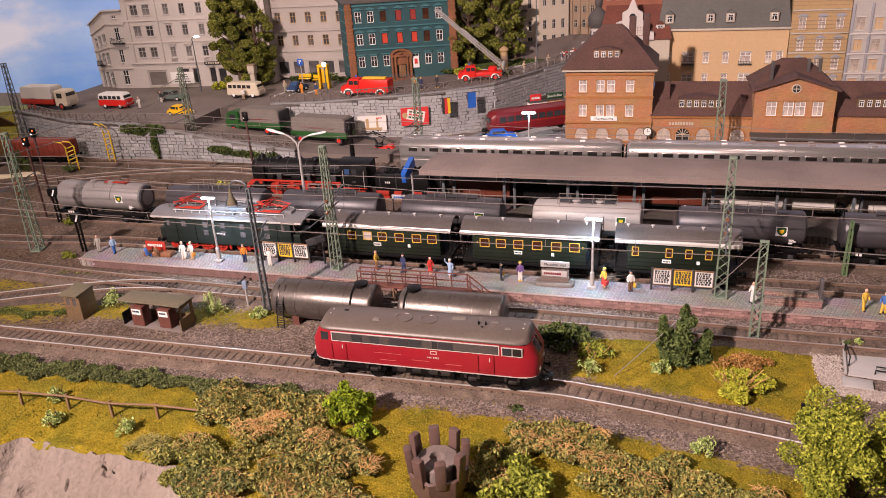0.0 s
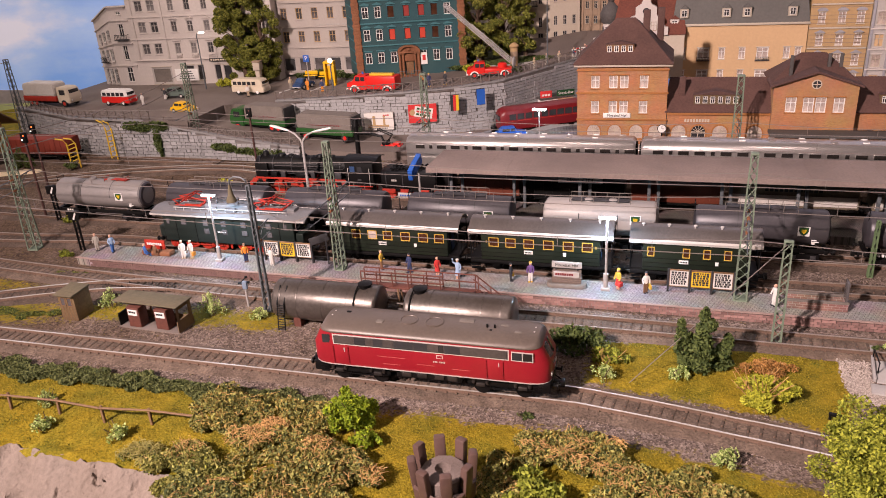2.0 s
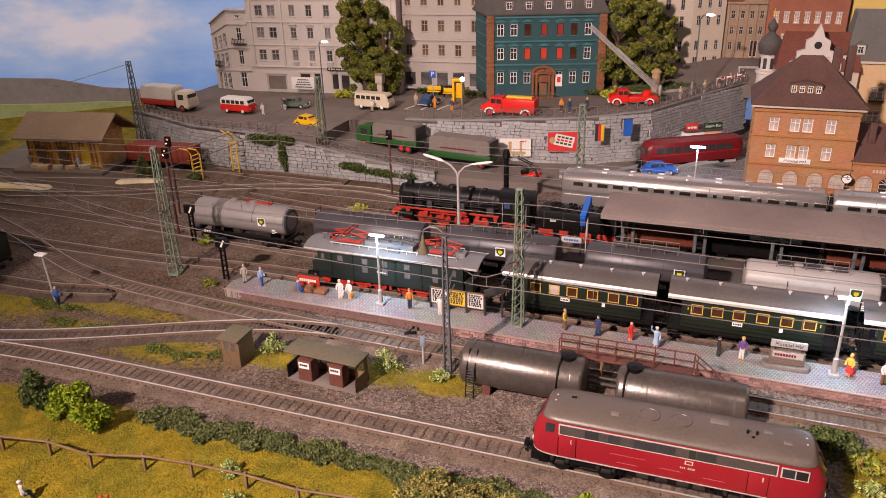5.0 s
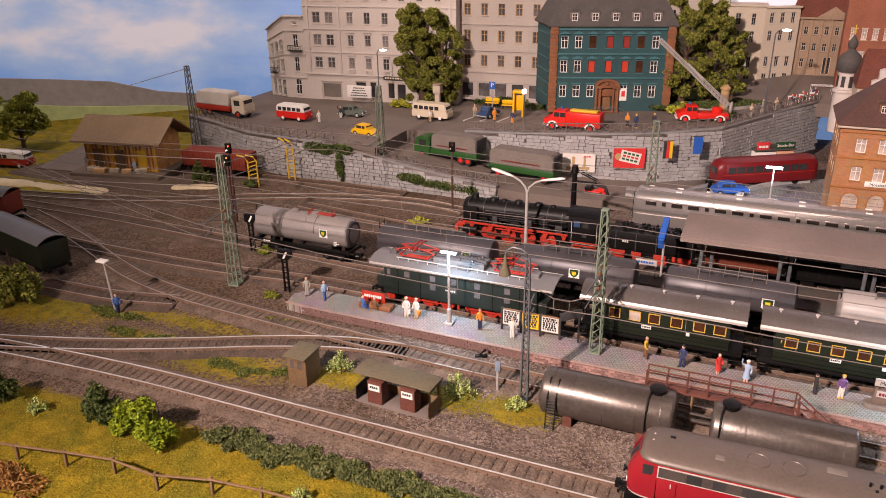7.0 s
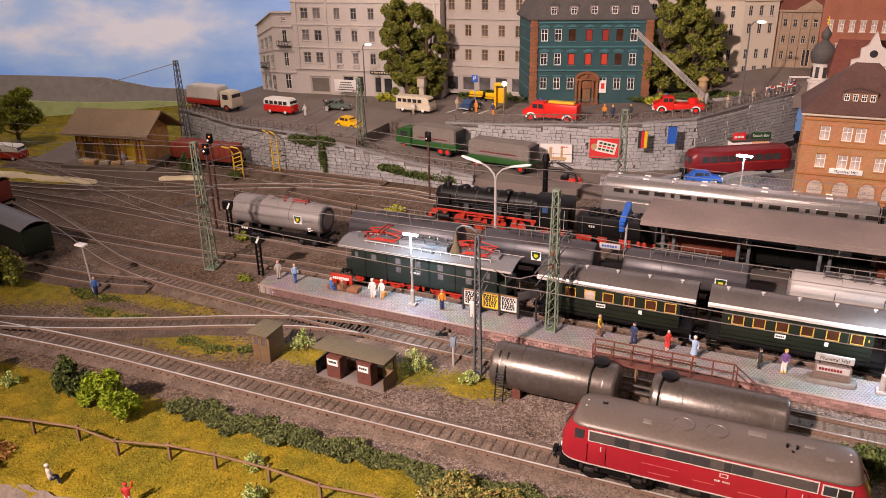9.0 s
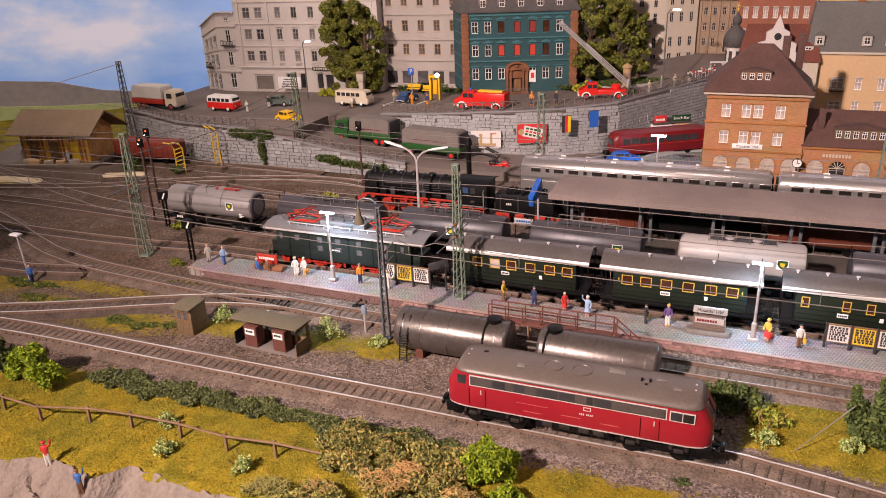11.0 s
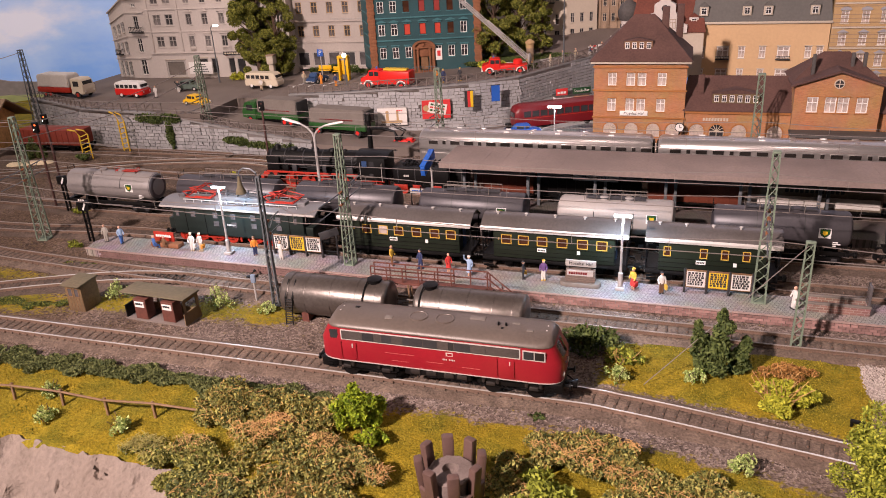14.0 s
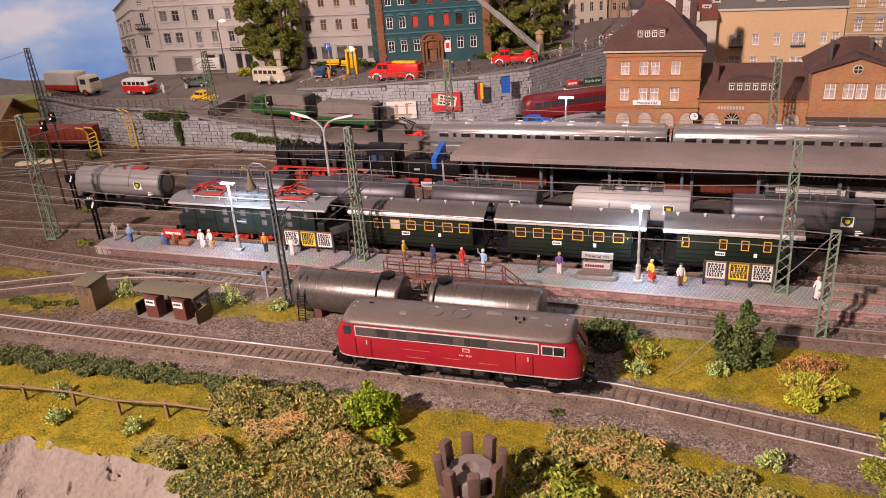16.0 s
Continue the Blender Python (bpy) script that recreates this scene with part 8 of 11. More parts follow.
def notice_board(x, y, posters, label, rz=SKEW):
    t = thing("notice_board", x, y, 8, rz, label, "notice board", "platform notice boards")
    n = len(posters)
    bm = bmesh.new()
    w = n * 16.6
    box(bm, -w / 2, w / 2, 0, 1.6, 4.5, 19.5, 0.3)
    part("panel", bm, WOODBROWN, t)
    for k in range(n + 1):
        bm = bmesh.new()
        x0 = -w / 2 + k * w / n
        box(bm, x0 - 0.8, x0 + 0.8, -0.6, 2.2, -0.3, 19.8, 0.2)
        part("post", bm, DARKGREY, t)
    for k, m in enumerate(posters):
        x0 = -w / 2 + (k + 0.5) * w / n
        p = plate(t, x0, -0.2, 12, 14, 13, m, "poster")
        bm = bmesh.new()
        rs = random.Random(k * 7 + int(abs(x)))
        for r in range(6):
            xx = x0 - 6
            while xx < x0 + 5:
                ww = rs.uniform(0.8, 2.4)
                box(bm, xx, min(xx + ww, x0 + 6), -0.65, -0.46, 6.9 + r * 1.9, 8.5 + r * 1.9)
                xx += ww + rs.uniform(0.5, 0.9)
        part("print", bm, INK if m is not POSTER or k or x < 0 else DARKGREY, p)
    return t


notice_board(-340, 611, [POSTER, POSTERYELLOW, POSTER], "brown timetable board with white and yellow posters near the engine")
notice_board(28, 602, [POSTER, POSTERYELLOW, POSTER], "brown timetable board with white and yellow posters by the mast")

t = thing("station_sign", -78, 600, 8, SKEW, "brown station name sign with bench plinth and advert panel", "sign")
bm = bmesh.new()
lathe(bm, [(6, -0.2), (6, 2.2), (5.4, 3)], 16)
for v in bm.verts:
    v.co.x = v.co.x * 0.9 + (11.5 if v.co.x > 0 else -11.5)
part("plinth", bm, TARP, t)
bm = bmesh.new()
box(bm, -11.8, 11.8, -2.6, 2.6, 3, 14, 0.4)
for k in range(3):
    box(bm, -12.2, 12.2, -2.9, 2.9, 4 + k * 1.8, 4.9 + k * 1.8, 0.2)
part("pedestal", bm, mat("sign_pedestal", (0.16, 0.115, 0.095), 0.8, 0, 0.25), t)
bm = bmesh.new()
box(bm, -12.4, 12.4, -1.2, 1.2, 16.4, 21.6, 0.3)
part("name_board", bm, GREYHOUSE, t)
writing("lettering", "Moseltal Hbf", 3.7, INK, t, 0, -1.4, 19)
ad = plate(t, 0, -3.2, 11.6, 21, 4.6, GREYHOUSE, "advert_panel", "pale advert panel with dark red lettering bars")
bars(ad, -1.5, -3.6, 11.6, 8, 1.4, 1.9, 0.5, RAILBUS_RED)
bm = bmesh.new()
for o in (-9, 9):
    cyl(bm, (o, 0, 13.8), (o, 0, 17.2), 0.6, n=6)
part("support", bm, DARKGREY, t)

t = thing("bench_kiosk", -481, 608, 8, SKEW, "round-ended brick bench with a red-lettered board", "bench")
bm = bmesh.new()
box(bm, -16, 16, -5, 5, -0.2, 4.5, 1.2)
part("bench", bm, BROWNBRICK, t)
bm = bmesh.new()
box(bm, -15, 8, 1, 2.6, 4.5, 14, 0.4)
bk = part("back_board", bm, REDOX, t)
bars(bk, -3.5, 0.8, 10, 8, 1.6, 2.4, 0.6, WHITE)

t = thing("stair_enclosure", 112, 594, 8, SKEW, "low red brick stair enclosure on the platform", "stair enclosure")
bm = bmesh.new()
box(bm, -21, 21, -7, -5, -0.3, 6, 0.2)
box(bm, -21, 21, 6, 8, -0.3, 6, 0.2)
box(bm, 19, 21, -5, 6, -0.3, 6, 0.2)
part("parapet", bm, paving("red_brick_courses", (0.24, 0.13, 0.11), (0.17, 0.085, 0.07), (0.28, 0.22, 0.19), 5, 2, True), t)
bm = bmesh.new()
box(bm, -20.5, 18.9, -4.9, 5.9, -0.2, 0.6)
part("stairwell", bm, TARP, t)
for y0, y1 in ((-7.4, -4.6), (5.6, 8.4)):
    bm = bmesh.new()
    box(bm, -21.4, 21.4, y0, y1, 6.05, 7.6, 0.3)
    part("coping", bm, TARP, t)
bm = bmesh.new()
box(bm, 19.2, 20.8, -4.5, 5.5, 6.05, 22, 0.3)
part("end_post", bm, DUSTY, t)
t = thing("direction_sign", -300, 612, 8, 20, "black platform direction sign on a post", "sign")
bm = bmesh.new()
cyl(bm, (0, 0, -0.4), (0, 0, 28), 0.9, n=6)
part("post", bm, DARKGREY, t)
bm = bmesh.new()
box(bm, -9, 9, -0.8, 0.8, 22, 29, 0.3, 0, Matrix.Rotation(-0.25, 4, "Y"))
part("board", bm, DARKGREY, t)

# ---- fuel gantry behind the storage tanks ----
t = thing("loading_gantry", -186, 541, 0, SKEW, "rust-brown steel loading gantry with railings and stairs", "gantry")
bm = bmesh.new()
box(bm, -50, 44, -4, 4, 25.5, 27.2, 0.3)
part("deck", bm, RUSTRED, t)
for k in range(7):
    for y in (-3.4, 3.4):
        bm = bmesh.new()
        x = -49 + k * 15
        cyl(bm, (x, y, -0.5), (x, y, 26), 0.8, n=6)
        part("leg", bm, WOODRAIL, t)
for y in (-3.8, 3.8):
    bm = bmesh.new()
    for z in (33, 39.5):
        tube(bm, [(-50, y, z), (44 if y > 0 else 20, y, z)], 0.6, 5)
    for k in range(8 if y > 0 else 6):
        cyl(bm, (-50 + k * 13.4, y, 27), (-50 + k * 13.4, y, 39.5), 0.55, n=5)
    part("railing", bm, RUSTRED, t)
bm = bmesh.new()
for s in (-3.6, 3.6):
    prism(bm, [(44, 27), (47, 27), (78, 2), (75, 2)], "y", s - 0.5, s + 0.5)
for k in range(9):
    box(bm, 45.5 + k * 3.4, 48.5 + k * 3.4, -3.4, 3.4, 25 - k * 2.8, 25.7 - k * 2.8)
part("stair", bm, RUSTRED, t)
bm = bmesh.new()
for s in (-3.8, 3.8):
    tube(bm, [(44, s, 39.5), (77, s, 13)], 0.6, 5)
    for k in range(4):
        cyl(bm, (46 + k * 10, s, 25 - k * 8), (46 + k * 10, s, 38 - k * 8), 0.5, n=5)
part("stair_rail", bm, RUSTRED, t)
bm = bmesh.new()
tube(bm, [(-50, -8, 10), (30, -8, 10)], 1.4, 8)
tube(bm, [(-50, -8, 15), (30, -8, 15)], 1.0, 8)
part("pipe", bm, TANK_STEEL, t)

# ---- huts and sheds by the track ----
t = thing("lineside_hut", -485, 495, 0, -2, "small ochre-brown timber lineside hut with sloping roof", "hut")
bm = bmesh.new()
box(bm, -8.4, 8.4, -9.5, 9.5, -0.5, 24, 0.3)
part("wall", bm, HUT, t)
bm = bmesh.new()
box(bm, -9.8, 9.8, -11.5, 11.5, 24.2, 25.6, 0.4, 0, Matrix.Rotation(0.05, 4, "X"))
part("roof", bm, HUTROOF, t)
for o in (-3.4, 3.4):
    bm = bmesh.new()
    facade(bm, 5.2, 8.4, [(o, 17.4, 4.0, 7.0)], -9.9, 0.6, 13.2, o - 2.6)
    fr = part("window", bm, WOODBROWN, t)
    bm = bmesh.new()
    box(bm, o - 2.1, o + 2.1, -9.62, -9.52, 13.8, 21)
    part("pane", bm, DUSTY, fr)
for k in range(6):
    bm = bmesh.new()
    box(bm, -8.0 + k * 3.1, -7.7 + k * 3.1, -9.7, -9.4, 0, 12.6)
    part("board_joint", bm, WOODBROWN, t)
t = thing("fuel_shelter", -405, 491, 0, -3, "open grey-green timber shelter with two red fuel pumps", "shelter")
bm = bmesh.new()
box(bm, -30, 33, -10.5, 10.5, 23.2, 24.6, 0.4, 0, Matrix.Rotation(-0.03, 4, "X"))
part("roof", bm, HUTROOF, t)
bm = bmesh.new()
box(bm, -29, 32, -10, 10, -0.5, 1.0, 0.3)
part("floor_slab", bm, ASPHALT, t)
bm = bmesh.new()
box(bm, -28.6, -27.4, -9, 9, 1, 12, 0.2)
part("side_wall", bm, BLACK, t, "low black side screen")
bm = bmesh.new()
facade(bm, 19, 22.4, [(0, 16, 13, 9)], 0, 1.2, 0.6, -9.5)
box(bm, -9.5, 9.5, 0.4, 1.2, 0.6, 11)
for v in bm.verts:
    v.co = Vector((31.5 - v.co.y, v.co.x, v.co.z))
part("side_wall", bm, HUT, t, "boarded end wall with a window opening")
bm = bmesh.new()
box(bm, -29, 32, 9, 9.8, 1, 8, 0.2)
part("back_wall", bm, HUT, t)
for x in (-28, -9, 11, 30):
    bm = bmesh.new()
    cyl(bm, (x, 8.4, 1), (x, 8.4, 23.4), 0.7, n=6)
    part("post", bm, WOODBROWN, t)
for x in (-13, 13):
    p = thing("fuel_pump", -405 + x, 488, 1.0, -3, "dark red fuel pump with a white lettered plate", "fuel pump", "fuel pumps")
    bm = bmesh.new()
    box(bm, -6, 6, -5, 5, 0, 18, 0.6)
    part("cabinet", bm, RUSTRED, p)
    pl = plate(p, 0, -5.2, 13.5, 9, 5, WHITE, "plate")
    bars(pl, 0, -5.5, 14, 4, 1.3, 1.6, 0.4, INK)
t = thing("small_sign_post", -342, 534, 0, 10, "grey post with a small blue-grey box", "sign post")
bm = bmesh.new()
cyl(bm, (0, 0, -0.5), (0, 0, 22), 0.9, n=8)
part("post", bm, CONCRETE, t)
bm = bmesh.new()
box(bm, -2, 2, -1.5, 1.5, 17, 24, 0.4)
part("box", bm, mat("blue_grey_box", (0.20, 0.25, 0.33), 0.5), t)
t = thing("yard_light", -711, 531, 0, 0, "leaning pale yard lamp post", "yard lamp")
bm = bmesh.new()
cyl(bm, (0, 0, -0.5), (-5, 2, 46), 1.0, 0.8, 8)
part("post", bm, CONCRETE, t)
bm = bmesh.new()
box(bm, -11, 0, -1.5, 5, 46, 48, 0.6)
part("head", bm, WHITE, t)
bm = bmesh.new()
t = thing("point_lever", -370, 575, 0, 20, "dark iron point lever beside the track", "lever")
box(bm, -5, 5, -2, 2, -0.3, 1.4, 0.3)
tube(bm, [(-2, 0, 1), (3, 0, 6)], 0.6, 5)
ball(bm, (3, 0, 6), 1.4)
part("lever", bm, BLACK, t)

# ---- loading cranes and clutter at the wall ----
for x, y, h, rz in ((-806, 880, 44, 20), (-772, 920, 58, -10)):
    t = thing("loading_gauge", x, y, 0, rz, "yellow steel loading gauge frame with curved arm", "loading gauge", "yellow loading gauges")
    for o in (-6, 6):
        bm = bmesh.new()
        tube(bm, [(o, 0, -0.5), (o, 0, h * 0.8), (o - 4, 0, h * 0.95), (o - 14, 0, h)], 1.1, 6)
        part("post", bm, CRANEYELLOW, t)
    for k in range(6):
        bm = bmesh.new()
        tube(bm, [(-6, 0, 4 + k * h * 0.13), (6, 0, 8 + k * h * 0.13)], 0.7, 5)
        part("brace", bm, CRANEYELLOW, t)

# ---- posters on the wall ----
for x, y, w, h, z, rz, m, lb in ((-400, 1029, 42, 24, 34, 12, POSTER, "large white advert hoarding with printed shapes"), (-338, 1041, 40, 26, 43, 18, INKRED, "red advert hoarding with a tilted white panel")):
    t = thing("hoarding", x, y, z, rz, lb, "hoarding", "wall posters")
    p = plate(t, 0, -1.5, 0, w, h, m, "panel")
    bm = bmesh.new()
    if m is POSTER:
        box(bm, -16, 14, -1.95, -1.76, -9, -5.5)
        box(bm, -9, -5, -1.95, -1.76, -5.6, 4)
        box(bm, 6, 9, -1.95, -1.76, -5.6, 5)
        ball(bm, (-7, -1.85, 6), 2.4, 10, 6, (1, 0.04, 1))
        ball(bm, (7.5, -1.85, 7), 2.0, 10, 6, (1, 0.04, 1))
        part("print", bm, OCHRE, p)
        bars(p, 11, -1.9, 8.5, 3, 2.2, 1.6, 0.8, INKRED)
        bars(p, -2, -2.0, -10.3, 12, 1.8, 1.2, 0.6, DARKGREY)
    else:
        box(bm, -12, 14, -1.95, -1.76, -6, 9, 0, 0, Matrix.Rotation(0.22, 4, "Y"))
        inset = part("print", bm, POSTER, p)
        for k in range(3):
            bm = bmesh.new()
            for j in range(4):
                box(bm, -9 + j * 5.4, -5 + j * 5.4, -2.15, -1.98, -3.5 + k * 4, -1 + k * 4, 0, 0, Matrix.Rotation(0.22, 4, "Y"))
            part("lettering", bm, (TRUCKGREEN, INKRED, TRUCKGREEN)[k], inset)
        bm = bmesh.new()
        ball(bm, (-14, -1.85, 2), 4.5, 12, 6, (1, 0.04, 1))
        part("spot", bm, OCHRE, p)
    bm = bmesh.new()
    box(bm, -w / 2, w / 2, -0.9, -0.2, -h / 2 - 1, -h / 2)
    part("rail", bm, GREYHOUSE, t)
    bm = bmesh.new()
    box(bm, -w / 2, w / 2, -0.9, -0.2, h / 2, h / 2 + 1)
    part("rail", bm, GREYHOUSE, t)
for x, y, z, rz, cols in ((-292, 1046, 57, 28, (INK, INKRED, POSTERYELLOW)), (-258, 1062, 62, 30, (BLUE, BLUE, BLUE))):
    t = thing("hanging_flag", x, y, z, rz, "flag hung on the stone wall: " + ("black, red and gold" if cols[0] is INK else "plain blue"), "flag", "wall flags")
    for k, m in enumerate(cols):
        plate(t, -4 + k * 4, -2.4, 0, 4, 22, m, "flag_stripe")
    bm = bmesh.new()
    cyl(bm, (-7, -2, 11.5), (7, -2, 11.5), 0.5, n=6)
    part("rod", bm, DARKGREY, t)


# ---- railings along the street ----
RAILPAINT = mat("railing_paint", (0.155, 0.125, 0.11), 0.6, 0.1, 0.3)


def railing(line, height, label, z_of, step=14.0):
    t = thing("street_railing", 0, 0, 0, 0, label, "railing", "street railings")
    pts = smooth_line(line, step)
    top = [(p.x, p.y, z_of(p.x) + height) for p in pts]
    bm = bmesh.new()
    tube(bm, top, 0.55, 4)
    part("top_rail", bm, RAILPAINT, t)
    bm = bmesh.new()
    tube(bm, [(a, b, c - height * 0.75) for a, b, c in top], 0.5, 4)
    part("bottom_rail", bm, RAILPAINT, t)
    for a, b, c in top:
        bm = bmesh.new()
        cyl(bm, (a, b, c - height - 0.5), (a, b, c + 0.8), 0.75, n=4)
        part("post", bm, RAILPAINT, t)
    for p, q in zip(top, top[1:]):
        bm = bmesh.new()
        cyl(bm, (p[0], p[1], p[2] - height * 0.75), q, 0.42, n=4)
        cyl(bm, p, (q[0], q[1], q[2] - height * 0.75), 0.42, n=4)
        part("cross_brace", bm, RAILPAINT, t)


railing([(x, y + 2) for x, y in WALL_L if x < -700] + [(-700, 938)], 13, "grey cross-braced street railing", lambda x: street_z(x) + 3)
railing([(-690, 938), (-640, 937), (-560, 936), (-480, 932)], 13, "grey cross-braced railing down the ramp", lambda x: ramp_z(x) + 3)
railing([(x, y + 2) for x, y in WALL_U if x > -600], 13, "grey cross-braced railing above the poster wall", lambda x: street_z(x) + 3)
railing([(-230, 1104), (-165, 1218), (-112, 1300)], 13, "grey railing along the climbing street", lambda x: street_z(x) + 3)

# ---- wooden fence in the meadow ----
t = thing("meadow_fence", 0, 0, 0, 0, "brown wooden post-and-rail meadow fence", "fence")
line = [(-700, 326), (-640, 336), (-607, 340), (-572, 347), (-537, 353), (-501, 351), (-467, 361), (-432, 363), (-394, 366), (-356, 364), (-322, 368), (-288, 368)]
for i, (x, y) in enumerate(line[:-1]):
    z = gz(x, y)
    bm = bmesh.new()
    box(bm, -0.9, 0.9, -0.9, 0.9, z - 3, z + 12.4 + RNG.uniform(0, 1.2), 0.3, 0, Matrix.Translation((x, y, 0)) @ Matrix.Rotation(RNG.uniform(-0.05, 0.05), 4, "X"))
    part("post", bm, WOODRAIL, t)
for (xa, ya), (xb, yb) in zip(line, line[1:]):
    bm = bmesh.new()
    cyl(bm, (xa - 1, ya - 1.2, gz(xa, ya) + 12), (xb + 1, yb - 1.2, gz(xb, yb) + 12), 0.8, n=6)
    part("rail", bm, WOODRAIL, t)

# ---- brown crowned tower in front ----
t = thing("crowned_tower", -109, 331, 27, 10, "dark brown tower top with a crown of upright prongs", "tower")
bm = bmesh.new()
lathe(bm, [(13, -110), (13, -22), (16.5, -14), (17.5, -4), (16, -3), (15, -8), (4, -9)], 7)
part("shaft", bm, TOWERBROWN, t)
for k in range(8):
    bm = bmesh.new()
    a = 2 * math.pi * k / 8 + 0.2
    box(bm, -3.1, 3.1, 13.0, 17.6, -6, 13.5, 1.1, 0, Matrix.Rotation(a, 4, "Z") @ Matrix.Rotation(-0.10, 4, "X"))
    part("prong", bm, TOWERBROWN, t)
bm = bmesh.new()
lathe(bm, [(12.8, -9), (12.6, 1.4), (11.6, 2.4), (4.6, 3.2), (4.2, -1), (0.5, -1.2)], 10)
part("inner_hub", bm, mat("tower_platform", (0.17, 0.13, 0.115), 0.8, 0, 0.25), t)

# ---- right-hand yard corner ----
t = thing("concrete_pad", 137, 503, 0, -8, "pale concrete loading pad with black rails", "pad")
bm = bmesh.new()
box(bm, 0, 74, 1, 42, -0.6, 1.3, 0.4)
part("slab", bm, CONCRETE, t)
bm = bmesh.new()
box(bm, -2.2, -0.4, 2, 46, -0.6, 3.2, 0.4)
part("kerb", bm, CONCRETE, t)
for pts in (((1, 12, 1.2), (1, 12, 9), (-1, 30, 9), (-1, 30, 1.2)), ((17, 6, 1.2), (17, 6, 7.5), (40, 6, 7.5), (40, 6, 1.2)), ((17, 6, 4.5), (40, 6, 4.5))):
    bm = bmesh.new()
    tube(bm, list(pts), 0.5, 6)
    part("guard_rail", bm, BLACK, t)
bm = bmesh.new()
box(bm, -4, 15, -15, -3.5, -0.6, 2.2, 0.5)
part("block", bm, CONCRETE, t)
t = thing("buffer_stop", 104, 455, 0, -12, "small black track buffer stop", "buffer stop")
bm = bmesh.new()
box(bm, -4, 4, -1, 1, 4, 6, 0.3)
cyl(bm, (-3, 0, -0.3), (-3, 0, 5), 0.8, n=6)
cyl(bm, (3, 0, -0.3), (3, 0, 5), 0.8, n=6)
part("stop", bm, BLACK, t)

# ---- road vehicles ----


def road_wheels(t, xs, half, r, hub=SILVERLINE):
    for x in xs:
        for s in (-1, 1):
            bm = bmesh.new()
            cyl(bm, (x, s * half, r), (x, s * (half - 2.2), r), r, n=14)
            w = part("wheel", bm, RUBBER, t)
            bm = bmesh.new()
            cyl(bm, (x, s * (half + 0.2), r), (x, s * (half - 0.4), r), r * 0.55, n=10)
            part("hub", bm, hub, w)


def panes(t, xs, half, z0, z1, material=GLASS):
    for x0, x1 in xs:
        for s in (-1, 1):
            bm = bmesh.new()
            box(bm, x0, x1, s * half - 0.15, s * half + 0.15, z0, z1)
            part("window", bm, material, t)


def hull(name, profile, half, material, t, tumble=0.0, bevel=0.8, label=""):
    """A body from its side outline (x, z), drawn in towards the top by tumble."""
    bm = bmesh.new()
    prism(bm, profile, "y", -half, half)
    zs = [p[1] for p in profile]
    lo, hi = min(zs), max(zs)
    for v in bm.verts:
        v.co.y *= 1 - tumble * max(0, (v.co.z - lo) / (hi - lo)) ** 2
    if bevel:
        bmesh.ops.bevel(bm, geom=list(bm.edges), offset=bevel, segments=2, affect="EDGES")
    return part(name, bm, material, t, label)


def face_lights(t, x, half, z):
    for y in (-half, half):
        bm = bmesh.new()
        cyl(bm, (x - 0.5, y, z), (x + 0.6, y, z), 1.3, n=10)
        part("headlight", bm, WHITE, t)


def covered_truck(x, y, z, rz, cabm, bedm, tarpm, label, n=92, lettered=False):
    t = thing("lorry", x, y, z, rz, label, "lorry")
    h = n / 2
    hull("cab", [(h - 26, 6), (h - 1, 6), (h, 12), (h - 1, 17), (h - 4, 28), (h - 8, 31), (h - 26, 31)], 13, cabm, t, 0.06, 1.2, "rounded driver's cab")
    panes(t, [(h - 20, h - 9)], 12.7, 19, 27)
    bm = bmesh.new()
    box(bm, h - 3.6, h - 2.2, -9.5, 9.5, 19, 27, 0.2, 0)
    part("windscreen", bm, GLASS, t)
    bm = bmesh.new()
    box(bm, -h, h - 28, -14, 14, 9, 17, 0.4)
    part("bed", bm, bedm, t)
    hull("tarpaulin", [(-h + 1, 17), (h - 29, 17), (h - 29, 33), (h - 32, 37), (-h + 4, 37), (-h + 1, 33)], 13.8, tarpm, t, 0.08, 1.2)
    bm = bmesh.new()
    box(bm, -h, h - 4, -9, 9, 5, 9, 0.3)
    part("chassis", bm, BLACK, t)
    road_wheels(t, (-h + 14, -h + 25, h - 14), 13, 5.6, FIRE_RED if lettered else bedm)
    face_lights(t, h - 0.5, 9, 11)
    if lettered:
        bars(t, -12, -14.0, 22, 16, 2.2, 1.5, 0.8, RAILBUS_RED)
        bars(t, -12, 14.0, 22, 16, 2.2, 1.5, 0.8, RAILBUS_RED)
        bm = bmesh.new()
        box(bm, -h - 0.2, -h + 1.2, -13, 13, 17, 35, 0.4)
        part("tail_flap", bm, INK, t, "dark blue-black rear flap")
    return t


def omnibus(x, y, z, rz, low, top, label, n=54):
    t = thing("minibus", x, y, z, rz, label, "minibus")
    h = n / 2
    hull("body", [(-h, 4), (h - 1, 4), (h, 10), (h - 2, 14), (-h, 14)], 10.5, low, t, 0.0, 1.0)
    hull("roof", [(-h + 0.4, 14.05), (h - 2, 14.05), (h - 5, 22), (h - 8, 24), (-h + 3, 24), (-h + 0.4, 21)], 10.3, top, t, 0.1, 1.0)
    panes(t, [(-h + 4 + k * 8.6, -h + 10.6 + k * 8.6) for k in range(5)], 10.1, 15.4, 20.6)
    bm = bmesh.new()
    box(bm, h - 4.4, h - 3.0, -8, 8, 15.4, 20.8, 0.2)
    part("windscreen", bm, GLASS, t)
    road_wheels(t, (-h + 12, h - 13), 10.4, 4.4, WHITE)
    face_lights(t, h - 0.8, 7, 9)
    return t


